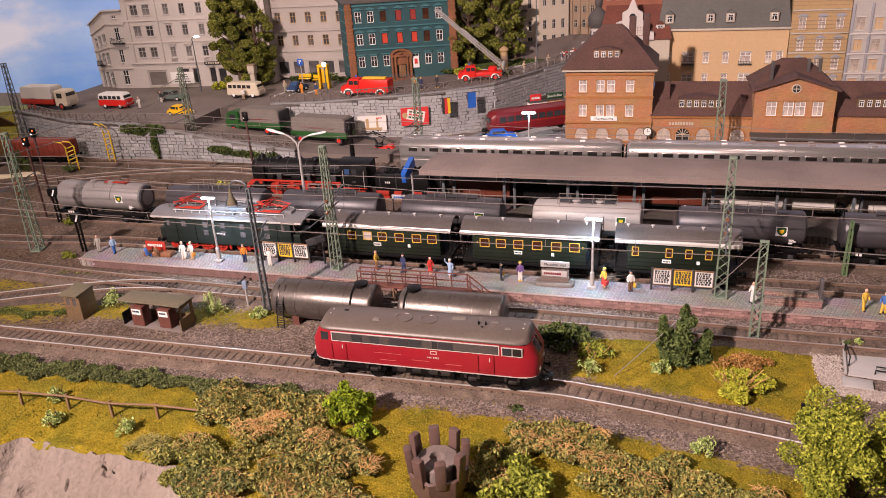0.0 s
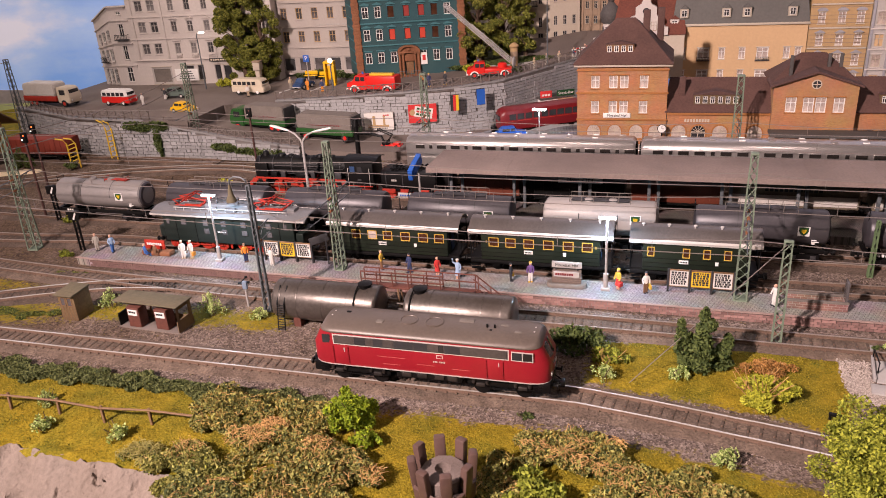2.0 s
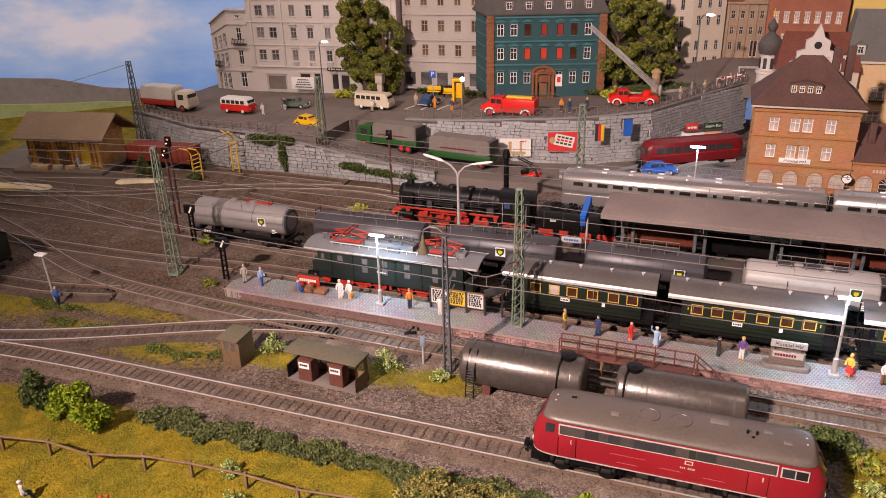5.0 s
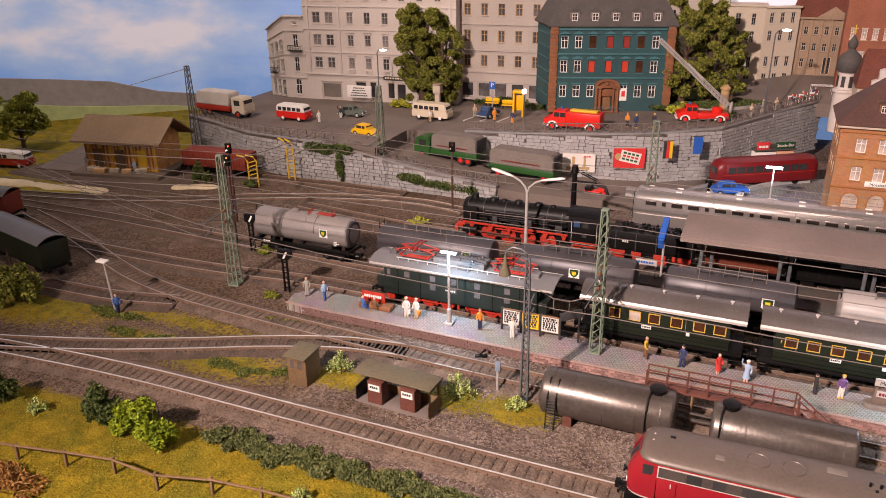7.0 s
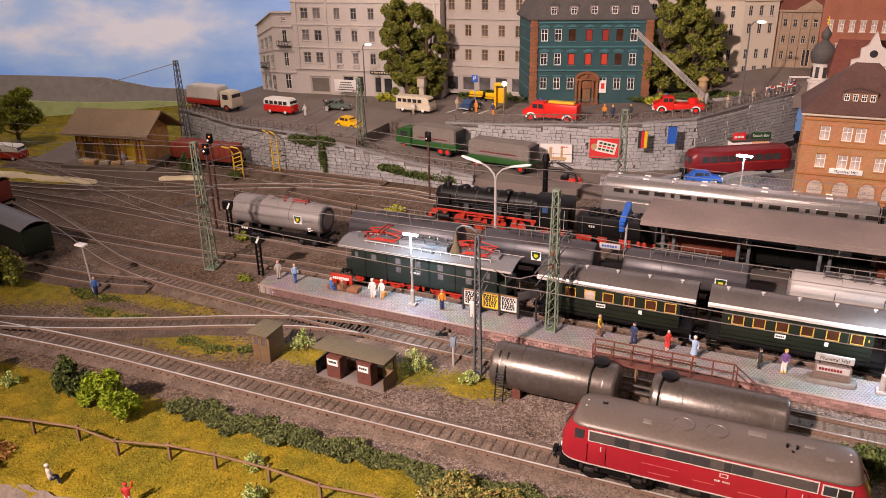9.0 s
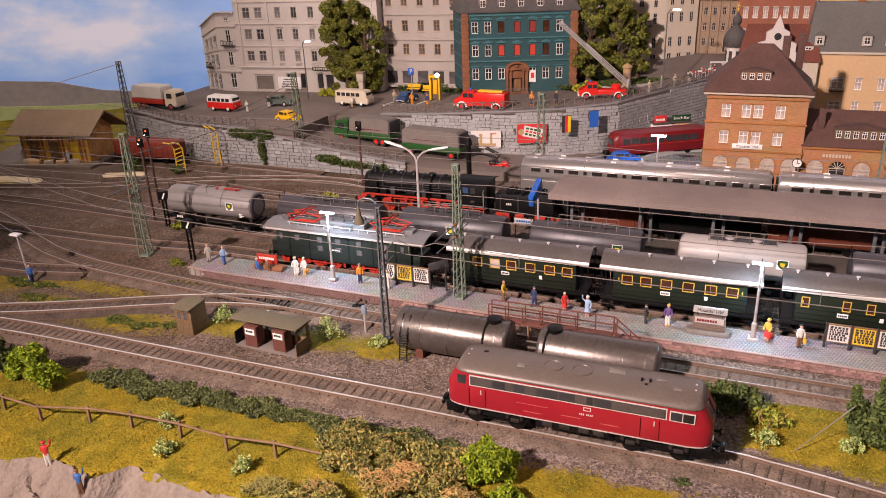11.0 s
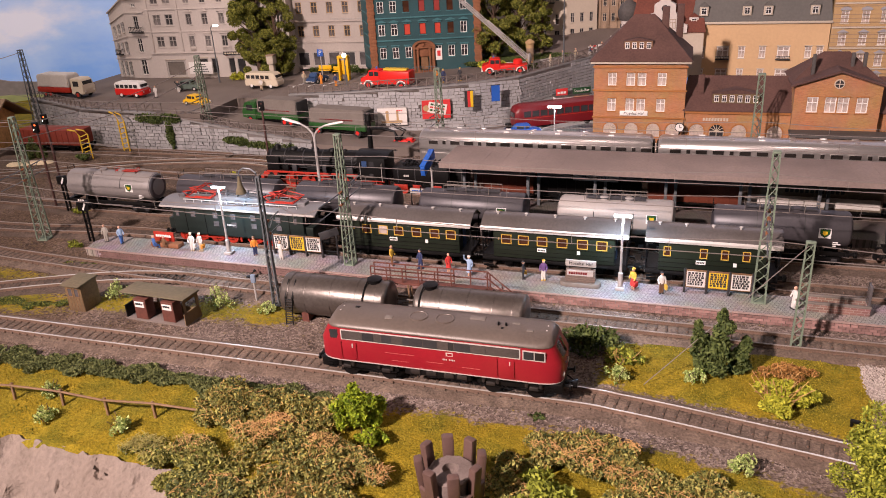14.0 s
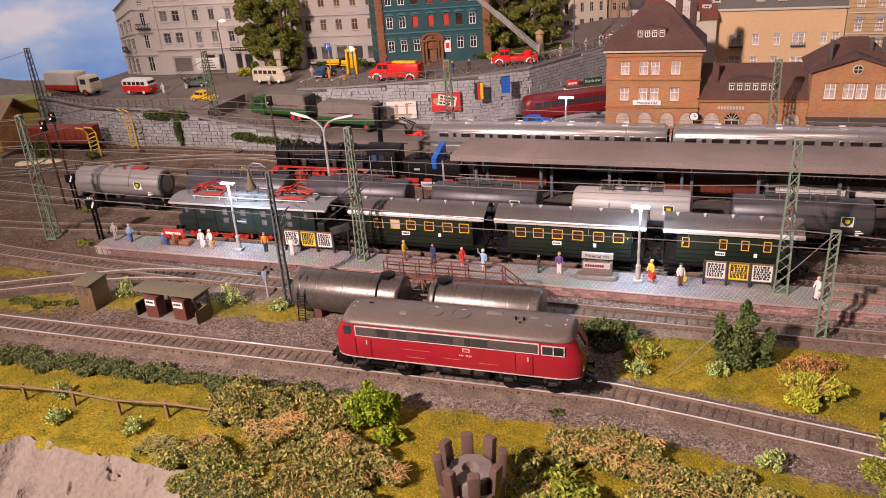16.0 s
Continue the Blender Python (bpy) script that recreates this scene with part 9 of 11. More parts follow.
def small_car(x, y, z, rz, material, label, n=42, open_top=False):
    t = thing("car", x, y, z, rz, label, "car", "parked cars")
    h = n / 2
    hull("body", [(-h, 3.4), (h, 3.4), (h, 8), (h - 10, 10.5), (-h + 6, 10.5), (-h, 8)], 9, material, t, 0.05, 1.2)
    if not open_top:
        hull("cabin", [(-h + 5, 10.4), (h - 12, 10.4), (h - 17, 16.2), (-h + 10, 16.4)], 8, material, t, 0.12, 1.0)
        panes(t, [(-h + 10, -2), (-0.5, h - 17)], 7.75, 11.4, 15.2)
        bm = bmesh.new()
        box(bm, h - 15.6, h - 14.4, -6.4, 6.4, 11, 15, 0.2)
        part("windscreen", bm, GLASS, t)
    road_wheels(t, (-h + 8, h - 9), 9, 3.7)
    face_lights(t, h - 0.4, 6.5, 7)
    bm = bmesh.new()
    box(bm, h - 0.4, h + 0.8, -8.5, 8.5, 3.8, 5, 0.3)
    box(bm, -h - 0.8, -h + 0.4, -8.5, 8.5, 3.8, 5, 0.3)
    part("bumper", bm, SILVERLINE, t)
    return t


OLIVE = mat("grey_green_car", (0.10, 0.13, 0.11), 0.5, bump=0)
covered_truck(-964, 1038, 52.5, -4, BEIGE, REDOX, PALETARP, "cream lorry with red bed and pale tarpaulin on the street", 96)
omnibus(-842, 1044, 52.5, -3, FIRE_RED, WHITE, "red and white minibus on the upper street")
small_car(-698, 1002, 50.5, -12, CARYELLOW, "small yellow car at the top of the ramp")
small_car(-770, 1092, 53, 4, OLIVE, "old grey-green car before the white house")
t = omnibus(-640, 1104, 56.5, -4, BEIGE, BEIGE, "beige high-roofed van parked on the street", 60)
small_car(-560, 1128, 60, 75, CARBLUE, "dark blue small car in a marked parking bay", 36)
covered_truck(-574, 1008, 26, 171, TRUCKGREEN, TRUCKGREEN, TARP, "green lorry with grey tarpaulin driving down the ramp", 100, True)
t = thing("trailer", -462, 992, 17.5, -8, "green drawbar trailer with grey lettered tarpaulin", "trailer")
bm = bmesh.new()
box(bm, -46, 46, -14, 14, 9, 17, 0.4)
part("bed", bm, TRUCKGREEN, t)
hull("tarpaulin", [(-45, 17), (45, 17), (45, 33), (42, 37), (-42, 37), (-45, 33)], 13.8, TARP, t, 0.08, 1.2)
bm = bmesh.new()
box(bm, -44, 44, -9, 9, 5, 9, 0.3)
box(bm, -60, -44, -1, 1, 6, 8, 0.2)
part("chassis", bm, BLACK, t)
road_wheels(t, (-32, 32), 13, 5.6, FIRE_RED)
bars(t, 0, -14.0, 23, 18, 2.2, 1.5, 0.8, RAILBUS_RED)
bm = bmesh.new()
box(bm, 44.4, 45.9, -13, 13, 17, 35, 0.4)
part("tail_flap", bm, INK, t, "dark blue-black rear flap")
t = thing("loader", -368, 985, 6, -3, "small open red loader with dark raised boom", "loader")
bm = bmesh.new()
box(bm, -14, 15, -6, 6, 4, 7, 0.6)
part("chassis", bm, FIRE_RED, t)
bm = bmesh.new()
box(bm, 4, 13, -5, 5, 7, 10.5, 0.8)
part("bonnet", bm, FIRE_RED, t)
bm = bmesh.new()
box(bm, -12, -3, -5, 5, 7, 12, 0.6)
part("engine_box", bm, BLACK, t)
bm = bmesh.new()
tube(bm, [(-6, -3, 10), (2, -3, 20), (-18, -3, 28)], 1.0, 6)
tube(bm, [(-6, 3, 10), (2, 3, 20), (-18, 3, 28)], 1.0, 6)
part("boom", bm, BLACK, t)
road_wheels(t, (-9, 9), 6.5, 3.6, FIRE_RED)
small_car(-212, 1040, 9.2, 20, BLUE, "blue car beside the red railbus", 44)
omnibus(-1204, 830, 2, 10, REDOX, WHITE, "red and white lorry on the meadow road", 76)


def fire_engine(x, y, z, rz, label, ladder=False):
    t = thing("fire_engine", x, y, z, rz, label, "fire engine", "fire engines")
    hull("cab", [(12, 6), (40, 6), (42, 10), (41, 17), (30, 18.5), (27, 28), (8, 28), (8, 6)], 12, FIRE_RED, t, 0.06, 1.2, "red crew cab and bonnet")
    panes(t, [(10, 17), (18.5, 26)], 11.7, 19.5, 26)
    bm = bmesh.new()
    box(bm, 27.4, 28.8, -9, 9, 19.5, 26, 0.2)
    part("windscreen", bm, GLASS, t)
    bm = bmesh.new()
    box(bm, -42, 8, -12.5, 12.5, 7, 16 if ladder else 27, 1.0)
    part("body", bm, FIRE_RED, t)
    for x0 in (-28, 28):
        for s in (-1, 1):
            bm = bmesh.new()
            prism(bm, [(x0 + 8.5 * math.cos(math.pi * k / 8), 5 + 8.5 * math.sin(math.pi * k / 8)) for k in range(9)], "y", s * 12.3 - 0.8, s * 12.3 + 0.8)
            part("mudguard", bm, WHITE, t)
    road_wheels(t, (-28, 28), 13.2, 5.8, FIRE_RED)
    face_lights(t, 41.6, 8, 12)
    bm = bmesh.new()
    box(bm, 40, 43, -12, 12, 6, 8.6, 0.4)
    part("bumper", bm, WHITE, t)
    bm = bmesh.new()
    lathe(bm, [(1.6, 28), (1.6, 30), (0.8, 31.4)], 8, (20, -6))
    part("beacon", bm, BLUE, t)
    if not ladder:
        bm = bmesh.new()
        box(bm, -36, 4, -4, 6, 27.2, 30.4, 0.6)
        part("roof_locker", bm, CRANEYELLOW, t)
    return t


fe = fire_engine(-420, 1072, 66, 177, "red fire engine with white mudguards before the teal house")
fe.matrix_basis = fe.matrix_basis @ Matrix.Scale(0.92, 4)
fe = fire_engine(-263, 1146, 73, 194, "red turntable ladder fire engine with raised ladder", True)
fe.matrix_basis = fe.matrix_basis @ Matrix.Scale(0.80, 4)
t = thing("turntable_ladder", -244, 1150, 87, 0, "long pale grey raised fire ladder", "ladder")
bm = bmesh.new()
lathe(bm, [(7, -1), (7, 4), (5, 6)], 14)
part("turntable", bm, FIRE_RED, t)
a, b = Vector((12, 2, 6)), Vector((-84, -4, 90))
d = (b - a)
side = Vector((0.05, 1, 0)) * 4.2
upv = Vector((0.65, 0, 0.74)) * 4.5
for k, (f0, f1) in enumerate(((0, 0.62), (0.38, 1.0))):
    shrink = 1 - 0.2 * k
    for s in (-1, 1):
        bm = bmesh.new()
        p0, p1 = a + d * f0 + side * s * shrink, a + d * f1 + side * s * shrink
        cyl(bm, p0, p1, 0.7, n=5)
        cyl(bm, p0 + upv * shrink, p1 + upv * shrink, 0.6, n=5)
        for j in range(14):
            q0, q1 = p0.lerp(p1, j / 14), p0.lerp(p1, (j + 1) / 14)
            cyl(bm, q0, q1 + upv * shrink, 0.35, n=4)
        part("ladder_side", bm, CONCRETE, t)
    for j in range(22):
        bm = bmesh.new()
        q = a + d * (f0 + (f1 - f0) * j / 21)
        cyl(bm, q - side * shrink, q + side * shrink, 0.4, n=4)
        part("rung", bm, CONCRETE, t)
bm = bmesh.new()
ball(bm, (17, 2, 6), 8, 16, 8, (0.35, 1, 1))
part("counterweight", bm, CONCRETE, t)


def railbus():
    t = thing("railbus", -176, 1100, 9, 31, "dark red railbus standing on the forecourt", "railbus")
    h = 68
    pts = [(-13.5, 6), (-14.5, 12), (-14.4, 28), (-12.5, 33), (-6, 36), (6, 36), (12.5, 33), (14.4, 28), (14.5, 12), (13.5, 6)]
    bm = bmesh.new()
    loft(bm, [[(x, y * k, 6 + (z - 6) * kz) for y, z in pts] for x, k, kz in ((-h, 0.72, 0.8), (-h + 4, 0.92, 0.95), (-h + 10, 1, 1), (h - 10, 1, 1), (h - 4, 0.92, 0.95), (h, 0.72, 0.8))])
    part("body", bm, RAILBUS_RED, t)
    panes(t, [(-h + 12 + k * 12, -h + 22 + k * 12) for k in range(9)], 14.55, 20, 28)
    for s in (-1, 1):
        bm = bmesh.new()
        box(bm, s * h - 0.8, s * h + 0.8, -8, 8, 19, 26, 0.3)
        part("windscreen", bm, GLASS, t)
    bm = bmesh.new()
    box(bm, -h + 6, h - 6, -14.75, 14.75, 17.6, 18.4)
    part("trim_line", bm, REDOX, t)
    wheel_row(t, (-40, 40), 5, BLACK)
    bm = bmesh.new()
    box(bm, -h + 8, h - 8, -11, 11, 4, 7, 0.3)
    part("underframe", bm, BLACK, t)


railbus()

# snack stall, kiosk, street furniture
t = thing("snack_stall", -166, 1166, 9, 28, "small white snack stall with a green lettered sign", "stall")
bm = bmesh.new()
box(bm, -26, 26, 0, 22, 0, 28, 0.4)
part("wall", bm, WHITE, t)
bm = bmesh.new()
box(bm, -29, 29, -4, 25, 28, 30, 0.4)
part("roof", bm, SLATE, t)
bm = bmesh.new()
box(bm, 0, 28, -2, -1, 30, 39, 0.3)
sg = part("sign_board", bm, mat("dark_green_sign", (0.01, 0.05, 0.015), 0.6, bump=0), t, "dark green sign board")
writing("lettering", "Snack-Bar", 6.0, POSTER, sg, 14, -2.2, 34.5)
bm = bmesh.new()
box(bm, -26, -8, -3, -1.5, 28, 40, 0.3)
sg2 = part("sign_panel", bm, INKRED, t, "red sign panel")
bars(sg2, -17, -3.3, 34, 3, 3.6, 3, 1, WHITE)
bm = bmesh.new()
prism(bm, [(-16, 18), (0, 26), (0, 27), (-16, 19)], "x", 2, 26)
part("awning", bm, mat("peach_awning", (0.60, 0.34, 0.22), 0.8), t)
bm = bmesh.new()
box(bm, 4, 24, -0.5, 0.5, 10, 22)
part("serving_hatch", bm, BLACK, t)

t = thing("phone_kiosk", -518, 1140, 62, 6, "bright yellow telephone kiosk frame with bench", "kiosk")
for x in (-7, 7):
    bm = bmesh.new()
    box(bm, x - 1.5, x + 1.5, -5, 5, 0, 34, 0.3)
    part("side", bm, CARYELLOW, t)
bm = bmesh.new()
box(bm, -8.5, 8.5, -6, 6, 34, 38, 0.5)
part("hood", bm, CARYELLOW, t)
bm = bmesh.new()
box(bm, -5.4, 5.4, 2, 4, 8, 30, 0.3)
part("panel", bm, CARYELLOW, t)
for x, y in ((-578, 1194), (-548, 1186)):
    t = thing("yellow_bench", x, y, 61, 6, "small yellow park bench", "bench", "yellow benches")
    bm = bmesh.new()
    box(bm, -11, 11, -3, 3, 5, 6.4, 0.3)
    part("seat", bm, CARYELLOW, t)
    bm = bmesh.new()
    box(bm, -11, 11, 3, 4, 7, 13, 0.3)
    part("backrest", bm, CARYELLOW, t)
    for o in (-9, 9):
        bm = bmesh.new()
        box(bm, o - 0.8, o + 0.8, -2.6, 3.6, 0, 5)
        part("leg", bm, BLACK, t)
t = thing("parking_sign", -566, 1160, 61, 0, "blue parking sign on a grey post", "sign")
bm = bmesh.new()
cyl(bm, (0, 0, 0), (0, 0, 36), 0.8, n=6)
part("post", bm, CONCRETE, t)
bm = bmesh.new()
box(bm, -5, 5, -1.2, -0.6, 34, 45, 0.2)
pb = part("panel", bm, BLUE, t)
writing("letter", "P", 9.5, WHITE, pb, 0, -1.3, 39.6)
for k in range(3):
    bm = bmesh.new()
    x = -590 + k * 26
    z = street_z(x)
    prism(bm, [(x, 1100), (x + 1.6, 1100), (x + 14, 1150), (x + 12.4, 1150)], "z", z - 0.5, z + 1.4)
    tagged(part("bay_marking", bm, WHITE), "white painted parking bay line", "road marking", "parking bay lines")
t = thing("clock_pillar", -655, 1160, 57, 0, "pale stone clock pillar beside the tree", "pillar")
bm = bmesh.new()
box(bm, -4, 4, -4, 4, 0, 26, 0.5)
part("shaft", bm, CREAM, t)
bm = bmesh.new()
box(bm, -6, 6, -6, 6, 26, 39, 0.5)
part("head", bm, CREAM, t)
bm = bmesh.new()
box(bm, -7, 7, -7, 7, 39, 41, 0.5)
part("cap", bm, SANDSTONE, t)
t = thing("advertising_column", -240, 1222, 75, 0, "round yellow-brown advertising column", "column")
bm = bmesh.new()
lathe(bm, [(6, 0), (6, 28), (7.5, 29), (7.5, 31), (2, 35)], 14)
part("drum", bm, OCHRE, t)
bm = bmesh.new()
lathe(bm, [(6.15, 8), (6.15, 22)], 14)
part("poster", bm, SANDSTONE, t)
t = thing("platform_clock", -10, 938, 9, 0, "round white station clock on a bracket", "clock")
bm = bmesh.new()
cyl(bm, (0, -2, 44), (0, 0, 44), 5.2, n=20)
part("case", bm, BLACK, t)
bm = bmesh.new()
cyl(bm, (0, -2.4, 44), (0, -2.05, 44), 4.5, n=20)
fc = part("dial", bm, WHITE, t)
bm = bmesh.new()
box(bm, -0.3, 0.3, -2.8, -2.5, 44, 47.4)
box(bm, 0, 2.6, -2.8, -2.5, 43.7, 44.3)
part("clock_hand", bm, INK, fc)
bm = bmesh.new()
cyl(bm, (0, 0, 0), (0, 0, 40), 0.8, n=6)
part("post", bm, BLACK, t)
t = thing("letter_box", -238, 1052, 9, 20, "black bin beside the wall", "bin")
bm = bmesh.new()
lathe(bm, [(4, 0), (4.6, 12), (4.2, 13)], 10)
part("drum", bm, BLACK, t)
bm = bmesh.new()
box(bm, -22, 22, -1, 1, 8, 28, 0.3)
t = thing("shop_banner", -804, 1180, 54, 4, "white board with dark lettering bars before the house", "sign")
part("panel", bm, WHITE, t)
for r in range(4):
    bars(t, 0, -1.3, 12 + r * 4, 9 - r, 2.6, 1.6, 0.8, INK)

t = thing("road_barrier", -136, 1286, 80, 28, "zigzag row of red and white road barriers on the market street", "barrier")
for k in range(6):
    for h, m in ((7.5, k % 2), (4.2, (k + 1) % 2)):
        bm = bmesh.new()
        box(bm, -3.4, 3.4, -0.5, 0.5, h, h + 2.2, 0.2, 0, pose(-20 + k * 8, 3 * (k % 2), k * 1.0, 0, 0, 25 if k % 2 else -25))
        part("board", bm, INKRED if m else WHITE, t)
    bm = bmesh.new()
    for o in (-2.6, 2.6):
        cyl(bm, (-20 + k * 8 + o, 3 * (k % 2), k * 1.0 - 3), (-20 + k * 8 + o, 3 * (k % 2), k * 1.0 + 9.8), 0.4, n=5)
    part("leg", bm, WHITE, t)
t = thing("white_frame", -112, 1316, 86, 10, "low white tubular frame standing on the street", "frame")
bm = bmesh.new()
for y in (0, 9):
    tube(bm, [(-14, y, 0), (-14, y, 13), (14, y, 13), (14, y, 0)], 0.6, 5)
for x in (-14, 14):
    tube(bm, [(x, 0, 13), (x, 9, 13)], 0.6, 5)
part("frame_tube", bm, WHITE, t)
bm = bmesh.new()
line = smooth_line([(-203, 1025), (-190, 1058), (-174, 1083), (-147, 1108), (-118, 1124)], 6)
loft(bm, [[(p.x - 2, p.y, 8.5), (p.x - 2, p.y, 14.5), (p.x + 2.4, p.y, 14.5), (p.x + 2.4, p.y, 8.5)] for p in line])
tagged(part("ramp_kerb", bm, CONCRETE), "curved pale concrete kerb wall on the forecourt", "kerb", kind="structure")

# ---- crates on the goods ramp ----
for k, (x, y, s) in enumerate(((-1042, 834, 7), (-1026, 830, 8), (-1008, 838, 6), (-990, 842, 6), (-972, 850, 7))):
    bm = bmesh.new()
    box(bm, -s, s, -s * 0.7, s * 0.7, 0, s * 0.8, 0.3)
    for o in (-0.6, 0, 0.6):
        box(bm, s * o - 0.6, s * o + 0.6, -s * 0.74, s * 0.74, -0.01, s * 0.85)
    ob = part("wooden_crate", bm, TAN if k % 2 else CREAM)
    ob.matrix_basis = at(x, y, 11, 14 + k * 9)
    tagged(ob, "small pale wooden crate on the loading ramp", "crate", "crates on the ramp")
bm = bmesh.new()
for k in range(40):
    a = k / 39
    x = -1190 + 250 * a if a < 0.8 else -905 + 45 * (a - 0.8) / 0.2
    y = (768 + 28 * a if a < 0.8 else 838 + 20 * (a - 0.8) / 0.2) + 4 * noise2(x, 3, 30)
    ball(bm, (x, y, 0.5), 13 + 4 * noise2(x, 9, 20) - 4 * a, 10, 6, (1.3, 1, 0.32))
tagged(part("sand_bank", bm, SAND), "pale sandy bank below the goods shed", "sand", kind="stuff")

# earth bank round the loading ramp and the paved way up to it
bank = thing("earth_bank", 0, 0, 0, 0, "dark brown earth bank round the goods shed's ramp", "bank", kind="structure")
rim = [(-1165, 818), (-1100, 812), (-1040, 816), (-985, 824), (-930, 834), (-912, 862)]
foot = [(-1185, 800), (-1100, 794), (-1035, 792), (-975, 797), (-912, 812), (-884, 858)]
bm = bmesh.new()
loft(bm, [[(fx, fy, -1.5), ((fx + rx) / 2, (fy + ry) / 2, 4.2 + 1.2 * noise2(fx, fy, 20)), (rx, ry, 6.6), (rx + 6, ry + 30, 6.6), (rx + 6, ry + 30, -1.5)] for (fx, fy), (rx, ry) in zip(foot, rim)])
part("soil", bm, EARTH, bank)
road = thing("shed_road", 0, 0, 0, 0, "grey paved road rising to the goods shed", "road", kind="structure")
bm = bmesh.new()
prism(bm, [(-1140, 822), (-1062, 830), (-1078, 880), (-1100, 945), (-1182, 962), (-1160, 890)], "z", -1, 8.4)
part("paving", bm, ASPHALT, road)

# ---- miniature figures ----
SKIN = mat("figure_skin", (0.60, 0.36, 0.25), 0.6, bump=0)
FIGURE_COLOURS = {
    "grey": (0.32, 0.29, 0.25), "blue": (0.05, 0.13, 0.36), "pale_blue": (0.30, 0.40, 0.55), "white": (0.62, 0.58, 0.54), "yellow": (0.62, 0.40, 0.06), "orange": (0.60, 0.22, 0.03),
    "red": (0.50, 0.035, 0.03), "brown": (0.16, 0.08, 0.04), "black": (0.03, 0.03, 0.035), "beige": (0.48, 0.38, 0.26), "green": (0.06, 0.16, 0.06), "navy": (0.03, 0.04, 0.10), "purple": (0.12, 0.06, 0.18)}
PAINT = {k: mat("figure_" + k, c, 0.6, 0, 0.12, bump=0) for k, c in FIGURE_COLOURS.items()}


def figurine(x, y, z, rz, top, legs, label, stance="stand", hat=None, bag=None, h=18.8, skirt=False):
    """A plain doll of one mesh: legs, trunk, arms and head in paint colours."""
    bm = bmesh.new()
    k = h / 21.0
    drop = 0.0
    if stance == "sit":
        drop = -5 * k
        for s in (-1.4, 1.4):
            cyl(bm, (s * k, 0, 9 * k + drop), (s * k, -4.6 * k, 8.6 * k + drop), 1.35 * k, 1.1 * k, 7, 1)
            cyl(bm, (s * k, -4.6 * k, 8.8 * k + drop), (s * k, -4.8 * k, 3.6 * k + drop), 1.1 * k, 0.9 * k, 7, 1)
    elif skirt:
        cyl(bm, (0, 0, 4.5 * k), (0, 0, 11 * k), 3.0 * k, 1.9 * k, 10, 1)
        for s in (-1, 1):
            cyl(bm, (s * k, 0, 0), (s * k, 0, 5 * k), 0.75 * k, 0.75 * k, 6, 2)
    else:
        st = 1.5 if stance == "walk" else 0.3
        for s in (-1, 1):
            cyl(bm, (s * 1.2 * k, s * st * k, 0), (s * 0.9 * k, 0, 10.5 * k), 1.0 * k, 1.35 * k, 7, 1)
            box(bm, s * 1.2 * k - 0.8 * k, s * 1.2 * k + 0.8 * k, s * st * k - 1.9 * k, s * st * k + 0.8 * k, 0, 0.9 * k, 0, 3)
    loft(bm, [[(w * k * math.cos(2 * math.pi * i / 9), d * k * math.sin(2 * math.pi * i / 9), (zz * k + drop)) for i in range(9)] for w, d, zz in ((2.0, 1.5, 9.5), (2.0, 1.5, 12), (2.7, 1.7, 15.6), (2.3, 1.4, 16.8), (0.8, 0.8, 17.4))], 0)
    for s in (-1, 1):
        if stance == "wave" and s < 0:
            tube(bm, [(s * 2.5 * k, 0, 16 * k), (s * 4.4 * k, -0.5, 18 * k), (s * 4.6 * k, -0.8, 21.5 * k)], 0.75 * k, 6, 0)
        else:
            tube(bm, [(s * 2.5 * k, 0, 16 * k + drop), (s * 3.3 * k, -0.4 * k, 12.8 * k + drop), (s * 2.8 * k, -2.2 * k, 10.2 * k + drop)], 0.75 * k, 6, 0)
    ball(bm, (0, -0.2 * k, 19.2 * k + drop), 1.55 * k, 9, 7, (0.9, 1, 1.15), 2)
    if hat:
        ball(bm, (0, 0.15 * k, 20.1 * k + drop), 1.6 * k, 9, 6, (1.05, 1.05, 0.75), 3)
    if bag:
        box(bm, 2.6 * k, 4.6 * k, -3.2 * k, 1.6 * k, 4 * k, 8.4 * k, 0.3, 4)
    ob = part("figurine", bm, [PAINT[top], PAINT[legs], SKIN, PAINT[hat or "black"], PAINT[bag or "brown"]])
    ob.matrix_basis = at(x, y, z, rz)
    return tagged(ob, label, "figurine", "miniature figures")


